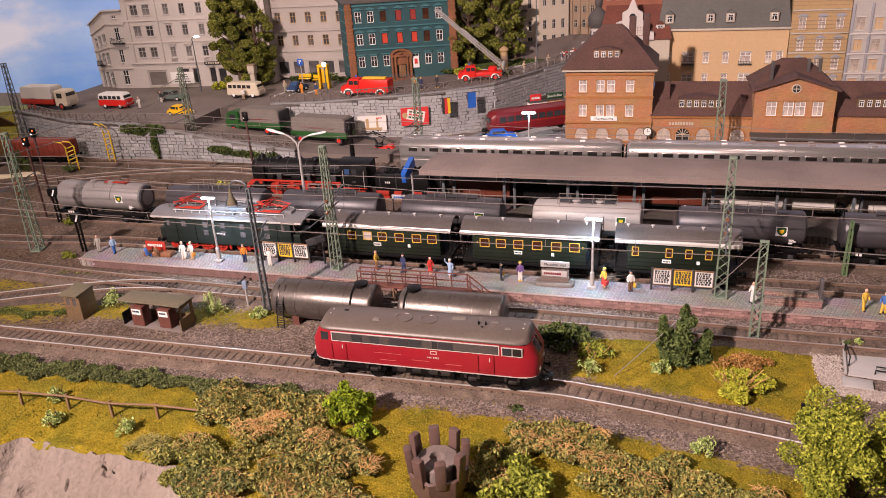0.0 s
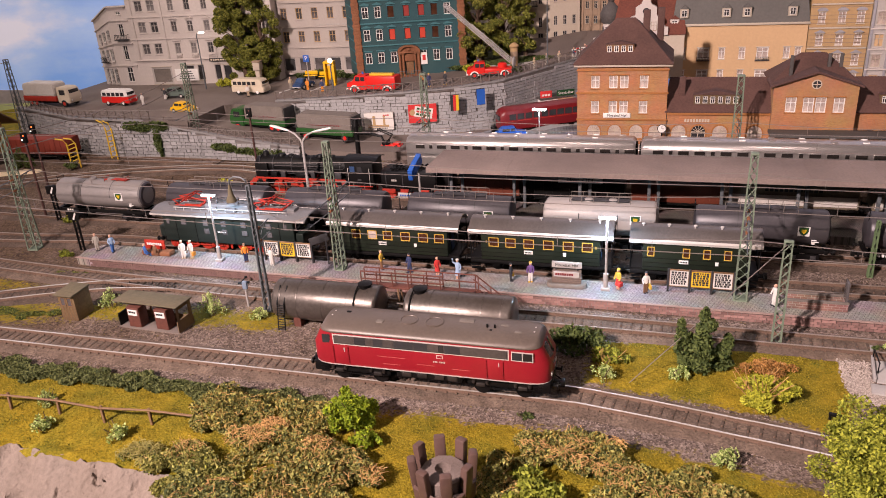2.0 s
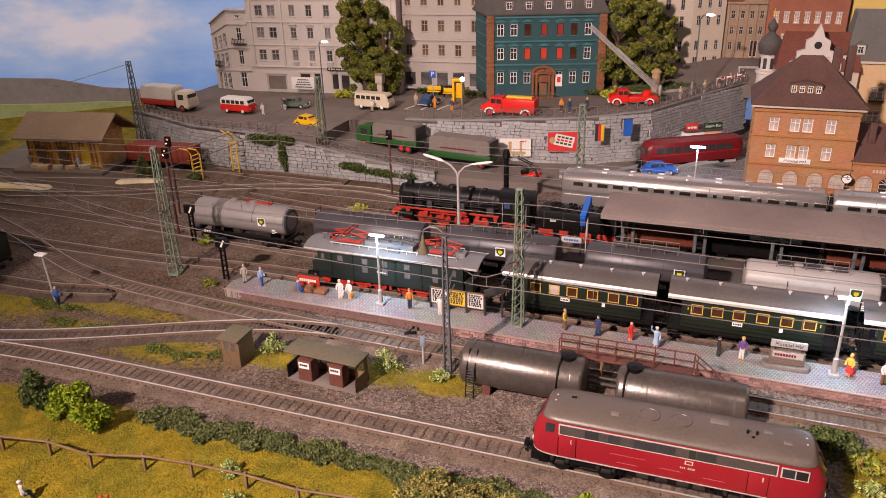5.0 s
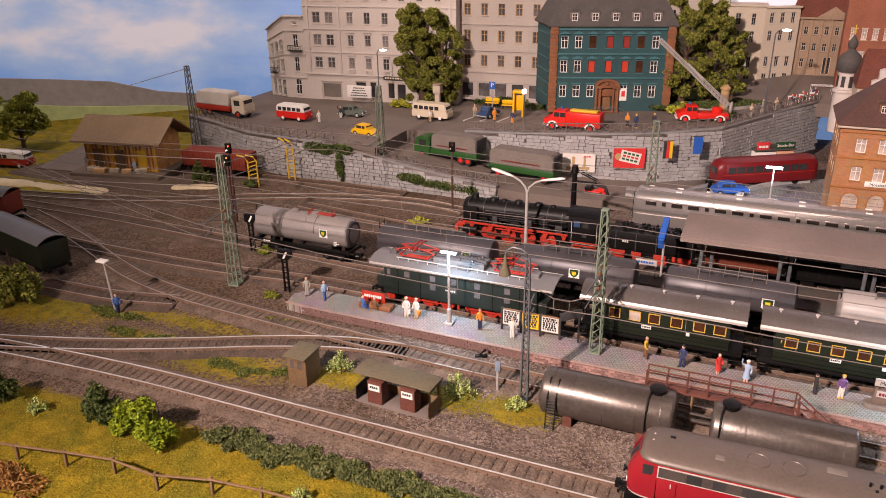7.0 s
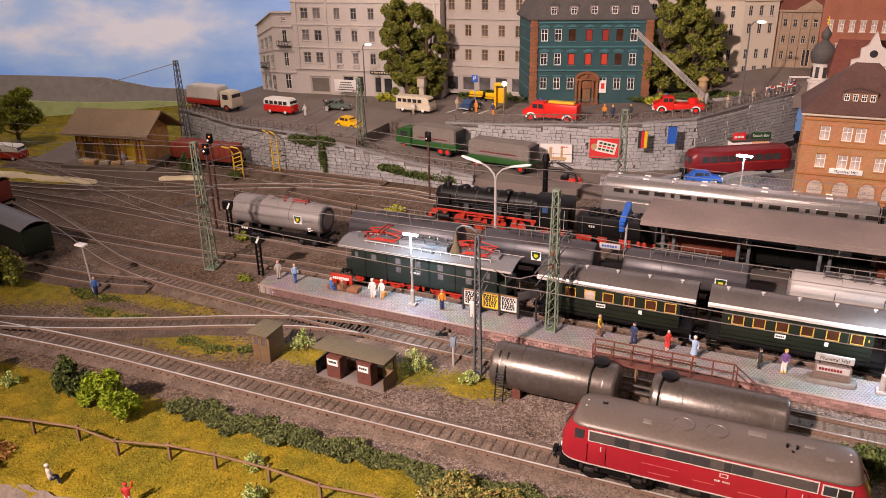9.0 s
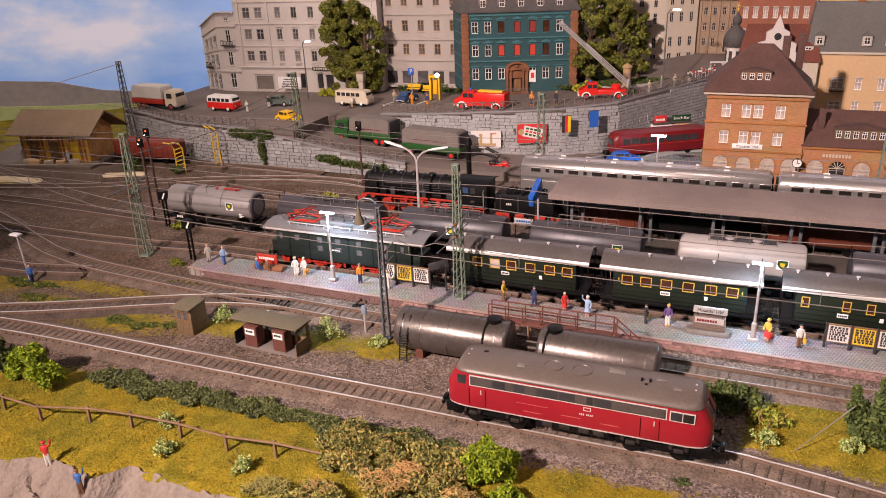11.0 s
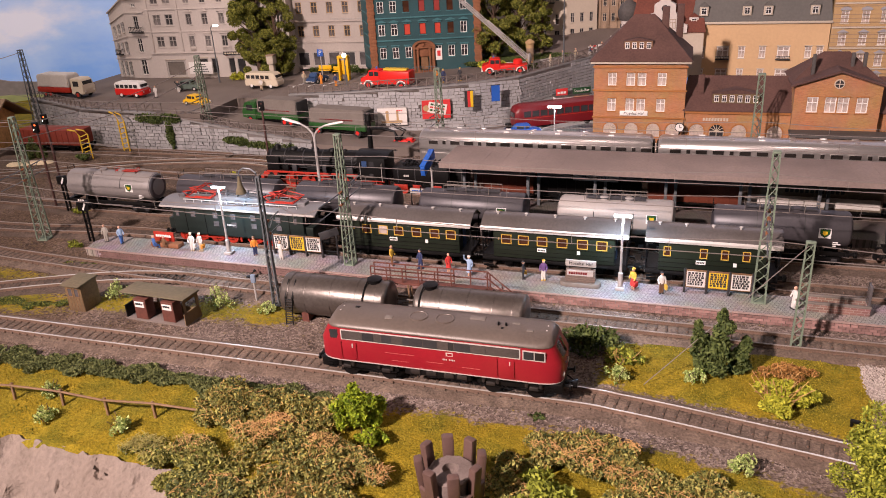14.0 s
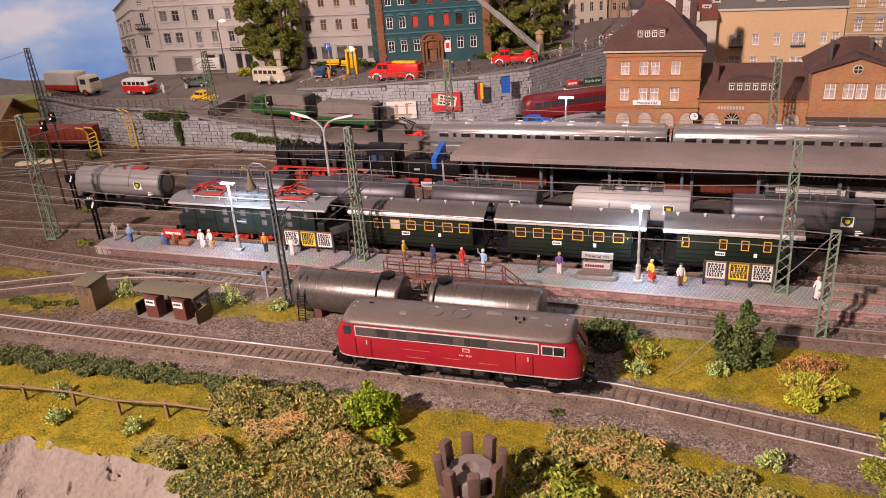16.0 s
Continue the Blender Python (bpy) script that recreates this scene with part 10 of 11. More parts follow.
P = 7.7
for row in (
    (-552, 607, P, 20, "grey", "grey", "painted miniature figure in grey standing on the platform"),
    (-533, 606, P, 60, "pale_blue", "blue", "painted miniature figure in a pale blue coat walking", "walk"),
    (-490, 600, P, 150, "blue", "blue", "painted miniature figure in blue seated on the bench", "sit"),
    (-479, 601, P, 170, "brown", "brown", "painted miniature figure in brown seated on the bench", "sit"),
    (-449, 603, P, 10, "white", "white", "painted miniature figure in white with hat and pale bag", "stand", "beige", "white"),
    (-440, 604, P, -10, "white", "beige", "painted miniature figure in white with hat and brown bag", "stand", "beige", "orange"),
    (-382, 605, P, 30, "orange", "navy", "painted miniature figure in an orange jacket", "stand", "brown"),
    (-352, 600, P, 180, "white", "white", "painted miniature figure in pale clothes reading the board"),
    (-246, 608, P, 80, "yellow", "brown", "painted miniature figure in a yellow jacket", "walk"),
    (-218, 605, P, -30, "navy", "navy", "painted miniature figure in a navy suit with cap", "walk", "black"),
    (-192, 604, P, 40, "red", "red", "painted miniature figure in a red dress", "stand", None, None, 17.5, True),
    (-172, 599, P, 0, "pale_blue", "pale_blue", "painted miniature figure in a pale blue coat waving", "wave", "white", None, 19.0, True),
    (-126, 602, P, 90, "black", "black", "painted miniature figure in dark clothes with yellow bag", "stand", "black", "yellow", 16.5),
    (-109, 603, P, 0, "purple", "white", "painted miniature figure in a purple top", "stand", "yellow"),
    (-36, 600, P, -40, "yellow", "red", "painted miniature figure in yellow with a red skirt", "stand", "yellow", "red", 19.0, True),
    (-14, 597, P, 20, "white", "brown", "painted miniature figure in a pale coat with yellow bag", "stand", "black", "yellow"),
    (82, 590, P, -60, "white", "white", "painted miniature figure in white with a large case", "stand", None, "white"),
    (163, 590, P, 30, "yellow", "yellow", "painted miniature figure in yellow overalls", "walk"),
    (176, 586, P, -40, "blue", "yellow", "painted miniature figure in blue and yellow working clothes", "walk"),
    (-703, 527, 0.3, 60, "blue", "navy", "painted miniature figure in blue working beside the lamp post", "walk"),
    (-797, 1040, 52.3, 0, "white", "white", "painted miniature figure in white on the upper street"),
    (-780, 1075, 52.6, 20, "black", "white", "painted miniature traffic officer on the street", "wave"),
    (-636, 1085, 56, 0, "white", "beige", "painted miniature figure beside the beige van"),
    (-545, 1110, 60, 0, "orange", "orange", "painted miniature figure in orange by the parking bay"),
    (-580, 1122, 60, 40, "beige", "grey", "painted miniature figure in beige by the parked car"),
    (-512, 1092, 62, 0, "navy", "orange", "painted miniature figure near the lit lamp"),
    (-352, 1092, 70.8, 0, "orange", "black", "painted miniature fire fighter in an orange jacket", "stand", "orange"),
    (-340, 1088, 71, 30, "navy", "navy", "painted miniature fire fighter in navy", "stand", "yellow"),
    (-318, 1098, 71.5, -20, "black", "black", "painted miniature fire fighter in black", "walk", "yellow"),
    (-100, 1010, 9, 0, "black", "black", "painted miniature figure on the forecourt"),
    (-92, 1125, 9, 20, "navy", "black", "painted miniature figure walking by the stall", "walk"),
    (-980, 848, 11, 0, "pale_blue", "pale_blue", "painted miniature worker in pale blue on the goods ramp"),
    (-1058, 838, 11, 30, "grey", "beige", "painted miniature worker at the goods shed"),
):
    figurine(*row)
rs = random.Random(4)
for k in range(6):
    f = k / 5
    x, y = -200 + 76 * f + rs.uniform(-4, 4), 1190 + 120 * f + rs.uniform(-8, 12)
    figurine(x, y, street_z(x) + 0.1, rs.uniform(0, 360), rs.choice(["grey", "beige", "navy", "brown"]), rs.choice(["grey", "navy", "brown"]), "painted miniature pedestrian on the climbing street", rs.choice(["stand", "walk"]), None, None, 19.0)
figurine(-464, 321, -5.5, 200, "red", "white", "painted miniature rock climber in a red jacket", "wave", "red")
figurine(-430, 312.5, -12.5, 190, "blue", "brown", "painted miniature rock climber in a blue jacket", "wave", "brown")
figurine(-522, 316, -1, 150, "white", "navy", "painted miniature hiker at the cliff top", "sit", "white")

# ---- plants, rock and loose cover ----


def leaf_mat(name, dark, light, rough=0.7):
    m = bpy.data.materials.new(name)
    m.use_nodes = True
    nt = m.node_tree
    b = nt.nodes["Principled BSDF"]
    g = nt.nodes.new("ShaderNodeNewGeometry")
    r = nt.nodes.new("ShaderNodeValToRGB")
    r.color_ramp.elements[0].color, r.color_ramp.elements[1].color = (*dark, 1), (*light, 1)
    nt.links.new(g.outputs["Random Per Island"], r.inputs["Fac"])
    nt.links.new(r.outputs["Color"], b.inputs["Base Color"])
    b.inputs["Roughness"].default_value = rough
    b.inputs["Specular IOR Level"].default_value = 0.25
    return m


LEAF_DARK = leaf_mat("dark_green_leaves", (0.028, 0.048, 0.013), (0.125, 0.155, 0.042))
LEAF_HEDGE = leaf_mat("hedge_leaves", (0.036, 0.052, 0.016), (0.18, 0.19, 0.065))
LEAF_TREE = leaf_mat("tree_leaves", (0.042, 0.057, 0.010), (0.31, 0.305, 0.052))
LEAF_BRIGHT = leaf_mat("bright_green_leaves", (0.09, 0.145, 0.008), (0.34, 0.41, 0.022))
LEAF_LIME = leaf_mat("lime_tree_leaves", (0.09, 0.115, 0.010), (0.42, 0.43, 0.05))
LEAF_YELLOW = leaf_mat("yellow_green_leaves", (0.22, 0.24, 0.02), (0.52, 0.50, 0.05))
LEAF_PALE = leaf_mat("white_flower_leaves", (0.11, 0.19, 0.02), (0.60, 0.66, 0.26))
LEAF_BRAMBLE = leaf_mat("bramble_leaves", (0.078, 0.086, 0.019), (0.41, 0.375, 0.105))
LEAF_RUST = leaf_mat("rust_brown_leaves", (0.18, 0.085, 0.02), (0.52, 0.27, 0.085))
LEAF_OLIVE = leaf_mat("olive_tree_leaves", (0.09, 0.11, 0.012), (0.36, 0.38, 0.05))
TWIG = mat("dry_twig", (0.46, 0.27, 0.10), 0.8, 0, 0.35)
TURF = leaf_mat("turf_fibre", (0.13, 0.108, 0.007), (0.38, 0.282, 0.022))
TURF_GREEN = leaf_mat("turf_fibre_green", (0.085, 0.092, 0.008), (0.22, 0.20, 0.022))


def tree(x, y, z, h, spread, material, label, seed, count, size, lean=0.0, low=0.12):
    t = thing("tree", x, y, z, 0, label, "tree")
    rs = random.Random(seed)
    bm = bmesh.new()
    tube(bm, [(0, 0, -2), (lean * 0.2, 0, h * 0.25), (lean * 0.6, 1, h * 0.55), (lean, 0, h * 0.85)], 1, 7)
    for v in bm.verts:
        f = max(0.0, min(1.0, v.co.z / h))
        c = Vector((lean * f, 0, v.co.z))
        v.co = c + (v.co - c) * (h * 0.035 * (1.15 - f))
    part("trunk", bm, BARK, t)
    clumps = []
    for k in range(60):
        f = rs.uniform(low, 1.0)
        w = spread * (1 - ((f - 0.5) / 0.62) ** 2) ** 0.5 * rs.uniform(0.35, 1.0) if abs(f - 0.5) < 0.61 else spread * 0.2
        a = rs.uniform(0, 2 * math.pi)
        c = (lean * f + w * math.cos(a), w * math.sin(a), h * f)
        s = spread * rs.uniform(0.16, 0.30)
        clumps.append((*c, s, s, s * 0.9))
        if k % 2 == 0:
            bm = bmesh.new()
            cyl(bm, (lean * f * 0.7, 0, h * max(0.12, f - 0.2)), c, h * 0.010, h * 0.003, 5)
            part("limb", bm, BARK, t)
    ob = leaf_cloud("crown", clumps, count, size, material, t, seed)
    tagged(ob, kind="stuff")
    return t


def shrub(x, y, w, d, h, material, label, seed, count, size, name="shrub", twigs=0, z=None, group="", extra=None):
    z = gz(x, y) - 1 if z is None else z
    t = thing(name, x, y, z, 0, label, name, group)
    rs = random.Random(seed)
    clumps = []
    for k in range(22):
        a, r = rs.uniform(0, 2 * math.pi), rs.uniform(0, 0.88)
        s = rs.uniform(0.17, 0.33)
        zz = h * (0.22 + 0.66 * rs.random() * (1 - r * 0.75))
        clumps.append((w * r * math.cos(a), d * r * math.sin(a), zz, w * s, d * s, h * 0.2))
    tagged(leaf_cloud("foliage", clumps, count, size, material, t, seed), kind="stuff")
    if extra:
        tagged(leaf_cloud("blossom", clumps, count // 3, size * 0.9, extra, t, seed + 50), kind="stuff")
    bm = bmesh.new()
    for k in range(max(5, twigs)):
        a, r = rs.uniform(0, 2 * math.pi), rs.uniform(0.2, 0.95)
        p = Vector((w * r * math.cos(a), d * r * math.sin(a), h * rs.uniform(0.5, 1.0)))
        q = Vector((p.x * 0.3 + rs.uniform(-3, 3), p.y * 0.3, 0))
        m = p.lerp(q, 0.5) + Vector((rs.uniform(-3, 3), rs.uniform(-3, 3), rs.uniform(0, 3)))
        tube(bm, [q, m, p], 0.26, 4)
    tagged(part("brushwood", bm, TWIG if twigs else BARK, t), kind="stuff")
    return t


# trees behind the street
tree(-692, 1186, 56, 156, 40, LEAF_TREE, "tall dense green street tree before the white house", 3, 46000, 1.6, low=0.08)
tree(-662, 1194, 56, 132, 34, LEAF_TREE, "green street tree beside the clock pillar", 13, 26000, 1.6, low=0.08)
tree(-300, 1240, 74, 150, 38, LEAF_TREE, "tall dark green tree beside the teal house", 5, 36000, 1.7, low=0.08)
tree(-266, 1262, 75, 140, 32, LEAF_TREE, "tall dark green tree in the row behind the ladder", 15, 24000, 1.7, low=0.08)
tree(-234, 1290, 76, 96, 20, LEAF_TREE, "green tree by the market street", 6, 9000, 2.0)
tree(-1262, 905, 2, 86, 36, LEAF_OLIVE, "round green tree in the western meadow", 8, 9000, 2.2, 6, 0.3)
shrub(-876, 860, 15, 11, 36, LEAF_DARK, "dark green conifer bush beside the goods shed", 33, 2600, 1.6, z=2)
shrub(-806, 874, 15, 9, 11, LEAF_DARK, "low dark green bush by the red wagon", 34, 1200, 1.4, z=2)
# near tree at the right edge
tree(110, 362, -6, 70, 35, LEAF_LIME, "olive-green leafy tree at the layout's front", 9, 36000, 1.0, low=0.22)
for k, (x, y, w, d, h) in enumerate(((-455, 1180, 70, 12, 12), (-300, 1200, 60, 10, 12), (-560, 1210, 60, 10, 16), (-240, 1180, 20, 10, 12))):
    shrub(x, y, w, d, h, LEAF_DARK, "dark green hedge behind the street", 20 + k, 1800, 2.4, "hedge", 0, street_z(x) - 1, "street hedges")
shrub(-725, 1170, 22, 10, 16, LEAF_YELLOW, "yellow-green shrub before the white house", 31, 900, 2.0, z=53)
shrub(-292, 1184, 20, 9, 18, LEAF_YELLOW, "yellow-green shrub beside the fire ladder", 32, 900, 2.0, z=72)

# lawn between the climbing street and the houses
lawn = thing("lawn", 0, 0, 0, 0, "dark green lawn under the trees beside the climbing street", "lawn", kind="structure")
bm = bmesh.new()
prism(bm, [(-322, 1222), (-262, 1204), (-212, 1240), (-176, 1290), (-176, 1330), (-330, 1330)], "z", 70, 77.5)
part("turf", bm, mat("dark_lawn", (0.045, 0.055, 0.012), 0.95, 0, 0.6, 600, 60, 0.8), lawn)
bm = bmesh.new()
for (xa, ya), (xb, yb) in (((-322, 1221), (-262, 1203)), ((-262, 1203), (-211, 1239)), ((-211, 1239), (-175, 1290))):
    loft(bm, [[(x, y - 2, 72), (x, y - 2, 78.4), (x, y, 78.4), (x, y, 72)] for x, y in ((xa, ya), (xb, yb))])
part("kerb", bm, CONCRETE, lawn)
tagged(leaf_cloud("grass", [(-300, 1240, 78, 26, 24, 1.2), (-250, 1240, 78, 32, 26, 1.2), (-210, 1280, 78, 28, 30, 1.2)], 5000, 1.2, LEAF_DARK, lawn, 71), kind="stuff")

# ivy on the walls
for k, (x, z, w, h) in enumerate(((-735, 48, 26, 7), (-700, 50, 20, 6), (-703, 28, 6, 20), (-598, 20, 22, 6), (-560, 15, 26, 5), (-520, 14, 22, 6))):
    t = thing("ivy", x, 932, z, 0, "dark green ivy hanging over the stone wall", "ivy", "wall ivy")
    tagged(leaf_cloud("foliage", [(0, 0, 0, w, 3.2, h), (w * 0.4, 0, -h * 0.3, w * 0.5, 3.2, h)], 900, 1.9, LEAF_DARK, t, 60 + k), kind="stuff")



def thicket(name, spots, h, count, size, materials, label, seed, twigs=0, group="", twig_mat=None):
    """A wide low growth over plan spots (x, y, rx, ry): leaves of one or more tints, and bare twigs."""
    cx, cy = sum(p[0] for p in spots) / len(spots), sum(p[1] for p in spots) / len(spots)
    t = thing(name, cx, cy, gz(cx, cy), 0, label, name, group)
    rs = random.Random(seed)
    z0 = gz(cx, cy)
    clumps = []
    for x, y, rx, ry in spots:
        for k in range(7):
            a, r = rs.uniform(0, 2 * math.pi), rs.uniform(0, 0.85)
            px, py = x + rx * r * math.cos(a), y + ry * r * math.sin(a)
            s = rs.uniform(0.28, 0.52)
            clumps.append((px - cx, py - cy, gz(px, py) - z0 + h * rs.uniform(0.15, 0.62), rx * s, ry * s, h * rs.uniform(0.2, 0.42)))
    for k, (m, f) in enumerate(materials):
        tagged(leaf_cloud("foliage", clumps, int(count * f * (1.4 if twigs else 1.0)), size, m, t, seed + k), kind="stuff")
    if twigs:
        bm = bmesh.new()
        bare = [c for c in clumps if noise2(c[0] + cx, c[1] + cy, 21) > 0.12] or clumps
        for k in range(int(twigs * 1.2)):
            c = bare[rs.randrange(len(bare))] if k % 6 else clumps[rs.randrange(len(clumps))]
            u, w = rs.uniform(-0.9, 0.9), rs.uniform(-0.9, 0.9)
            p = Vector((c[0] + u * c[3], c[1] + w * c[4], c[2] + c[5] * rs.uniform(0.75, 1.12) * (1 - 0.4 * (u * u + w * w))))
            d = Vector((rs.uniform(-1, 1), rs.uniform(-1, 1), rs.uniform(-0.6, 0.4))) * rs.uniform(1.2, 4.2)
            tube(bm, [p - d, p + Vector((rs.uniform(-1, 1), rs.uniform(-1, 1), rs.uniform(0.3, 1.4))), p + d], rs.uniform(0.12, 0.24), 4)
        tagged(part("brushwood", bm, twig_mat or TWIG, t), kind="stuff")
    return t


for k in range(6):
    x = -497 + k * 48
    spots = [(x + o, float(np.interp(x + o, [-500, -380, -220], [405, 410, 408])), 17, float(np.interp(x + o, [-500, -220], [16, 10]))) for o in (0, 16, 32)]
    thicket("hedge", spots, 6.2, 8000, 1.1, [(LEAF_HEDGE, 1.0)], "low dark green ground-cover hedge along the track", 80 + k, 0, "trackside hedge")

LEAF_TAN = leaf_mat("tan_olive_leaves", (0.14, 0.10, 0.022), (0.44, 0.31, 0.085))
BR = [(LEAF_BRAMBLE, 0.9), (LEAF_TAN, 0.36), (LEAF_HEDGE, 0.26)]
thicket("bramble", [(-278, 386, 26, 20), (-246, 394, 26, 16), (-222, 382, 26, 18), (-262, 366, 26, 18)], 17, 9000, 1.15, BR, "tangled olive bramble thicket with dry orange twigs", 210, 360, "bramble thickets")
thicket("bramble", [(-210, 362, 26, 20), (-184, 356, 24, 20), (-228, 348, 28, 18), (-196, 338, 26, 16), (-168, 345, 16, 14)], 17, 10000, 1.15, BR, "tangled olive bramble thicket with many dry twigs", 220, 408, "bramble thickets")
thicket("bramble", [(-276, 346, 22, 18), (-256, 332, 26, 16), (-286, 326, 18, 12)], 14, 6000, 1.15, [(LEAF_BRAMBLE, 1.4), (LEAF_TREE, 0.3)], "dark olive bramble thicket at the cliff edge", 230, 120, "bramble thickets")
thicket("bramble", [(-52, 398, 22, 13), (-30, 392, 20, 13), (-66, 384, 22, 16), (-36, 376, 22, 14)], 14, 7500, 1.15, BR, "tangled olive bramble thicket below the curve", 240, 216, "bramble thickets")
thicket("bramble", [(-14, 368, 24, 16), (14, 372, 24, 14), (36, 366, 22, 14), (-6, 350, 26, 16), (26, 348, 30, 16), (56, 356, 18, 14)], 13, 10000, 1.15, [(LEAF_BRAMBLE, 1.3), (LEAF_TAN, 0.4), (LEAF_DARK, 0.2)], "wide dark olive bramble thicket in the meadow", 250, 192, "bramble thickets")
thicket("bramble", [(-88, 362, 14, 12), (-76, 348, 16, 14), (-98, 346, 12, 12)], 14, 4000, 1.15, BR, "tangled bramble growth beside the tower", 260, 96, "bramble thickets")
thicket("bramble", [(-262, 322, 24, 14), (-236, 316, 24, 14), (-250, 304, 24, 12)], 13, 8000, 1.15, [(LEAF_HEDGE, 0.9), (LEAF_BRAMBLE, 0.7)], "dark green bramble spilling over the cliff edge", 270, 60, "bramble thickets")
thicket("bramble", [(-208, 322, 26, 16), (-178, 324, 24, 16), (-192, 306, 26, 14), (-222, 300, 22, 12), (-160, 312, 20, 14)], 15, 12000, 1.15, BR, "tangled olive bramble thicket at the layout's front edge", 280, 380, "bramble thickets")
thicket("shrub", [(-70, 352, 16, 14), (-56, 345, 18, 14), (-62, 330, 20, 14)], 20, 4200, 1.6, [(LEAF_OLIVE, 1.0)], "bright olive-green leafy bush behind the tower", 125)
shrub(-187, 390, 21, 15, 33, LEAF_BRIGHT, "bright yellow-green leafy bush by the red engine", 131, 6500, 1.25)
shrub(-172, 374, 10, 8, 14, LEAF_BRIGHT, "small bright green bush beside the larger one", 132, 600, 1.6)
shrub(-543, 389, 31, 19, 36, LEAF_BRIGHT, "bright green leafy bush in the western meadow", 133, 7000, 1.4)
shrub(-584, 391, 17, 14, 37, LEAF_DARK, "dark green rounded bush in the western meadow", 134, 3400, 1.5)
shrub(-674, 384, 18, 14, 28, LEAF_DARK, "dark green bush at the meadow's edge", 135, 1600, 1.6)
shrub(-806, 508, 30, 19, 50, LEAF_TREE, "green leafy bush before the box wagon", 136, 4200, 1.9)
for k, (x, y) in enumerate(((15, 500), (28, 494), (42, 503))):
    t = thing("conifer", x, y, gz(x, y), 0, "dark green conifer in the grass island", "conifer", "conifers")
    h = (36, 50, 26)[k]
    bm = bmesh.new()
    cyl(bm, (0, 0, -1), (0, 0, h * 0.8), 1.2, 0.4, 6)
    part("trunk", bm, BARK, t)
    tagged(leaf_cloud("crown", [(RNG.uniform(-3, 3), RNG.uniform(-3, 3), h * (0.12 + 0.8 * j / 9), 6.4 * min(1, 1.6 - j / 7.5), 6.4 * min(1, 1.6 - j / 7.5), h * 0.10) for j in range(10)], 3200, 1.4, LEAF_DARK, t, 140 + k), kind="stuff")
shrub(62, 468, 22, 15, 21, LEAF_YELLOW, "bright yellow-green shrub in the grass island", 151, 6500, 1.2, twigs=44)
shrub(70, 502, 22, 9, 12, LEAF_RUST, "low rust-brown shrub at the mast's foot", 152, 2600, 0.9, twigs=8)
shrub(-36, 500, 16, 10, 14, LEAF_OLIVE, "olive-green twiggy shrub in the grass island", 153, 900, 1.5, twigs=14)
shrub(-62, 508, 32, 17, 25, LEAF_DARK, "dark green bush behind the red engine", 154, 2600, 1.5)
for k, (x, y, s) in enumerate(((-37, 474, 9), (39, 399, 8), (-411, 374, 7), (-395, 350, 8), (-336, 352, 8), (-366, 514, 13), (-322, 516, 7), (-463, 511, 11), (-640, 384, 7), (12, 484, 7), (152, 548, 4))):
    shrub(x, y, s * 1.08, s * 0.9, s * 1.95, LEAF_PALE, "small green plant with pale white blossom", 160 + k, 700, 0.9, "flowering_plant", 0, None, "flowering plants")
TWIG_OLIVE = mat("olive_twig", (0.30, 0.26, 0.075), 0.8, 0, 0.35)
thicket("shrub", [(-314, 340, 20, 11), (-292, 338, 20, 12)], 11, 900, 1.0, [(LEAF_OLIVE, 0.5), (LEAF_HEDGE, 0.5)], "pale olive tangled twiggy shrub at the cliff top", 180, 420, "", TWIG_OLIVE)
shrub(145, 545, 7, 4, 6, LEAF_DARK, "small dark green weed at the concrete pad", 186, 260, 1.1)
shrub(-82, 424, 5, 4, 5, LEAF_DARK, "small dark green grass tuft on the ballast", 181, 260, 1.2)
shrub(-590, 604, 9, 6, 11, LEAF_OLIVE, "small olive bush at the platform's end", 182, 420, 1.2)
shrub(-655, 690, 12, 7, 13, LEAF_OLIVE, "yellow-green bush by the tank wagon", 183, 600, 1.3)
shrub(-540, 828, 14, 8, 13, LEAF_YELLOW, "yellow-green bush before the steam engine", 184, 600, 1.4)
shrub(-596, 320, 40, 15, 15, LEAF_RUST, "rust-brown bramble at the meadow's western edge", 185, 5200, 1.1, twigs=30)

for k, (x, y, rx, ry) in enumerate(((-655, 502, 34, 9), (-702, 523, 36, 8), (-560, 566, 26, 5), (-240, 527, 20, 6), (-545, 486, 34, 10), (-500, 496, 18, 8))):
    thicket("weeds", [(x - rx * 0.4, y, rx * 0.6, ry), (x + rx * 0.4, y + 1, rx * 0.6, ry)], 3.2, 2600, 0.9, [(LEAF_TREE, 0.5), (LEAF_DARK, 0.5)], "low dark green weeds on the yard ground", 300 + k, 0, "yard weeds")


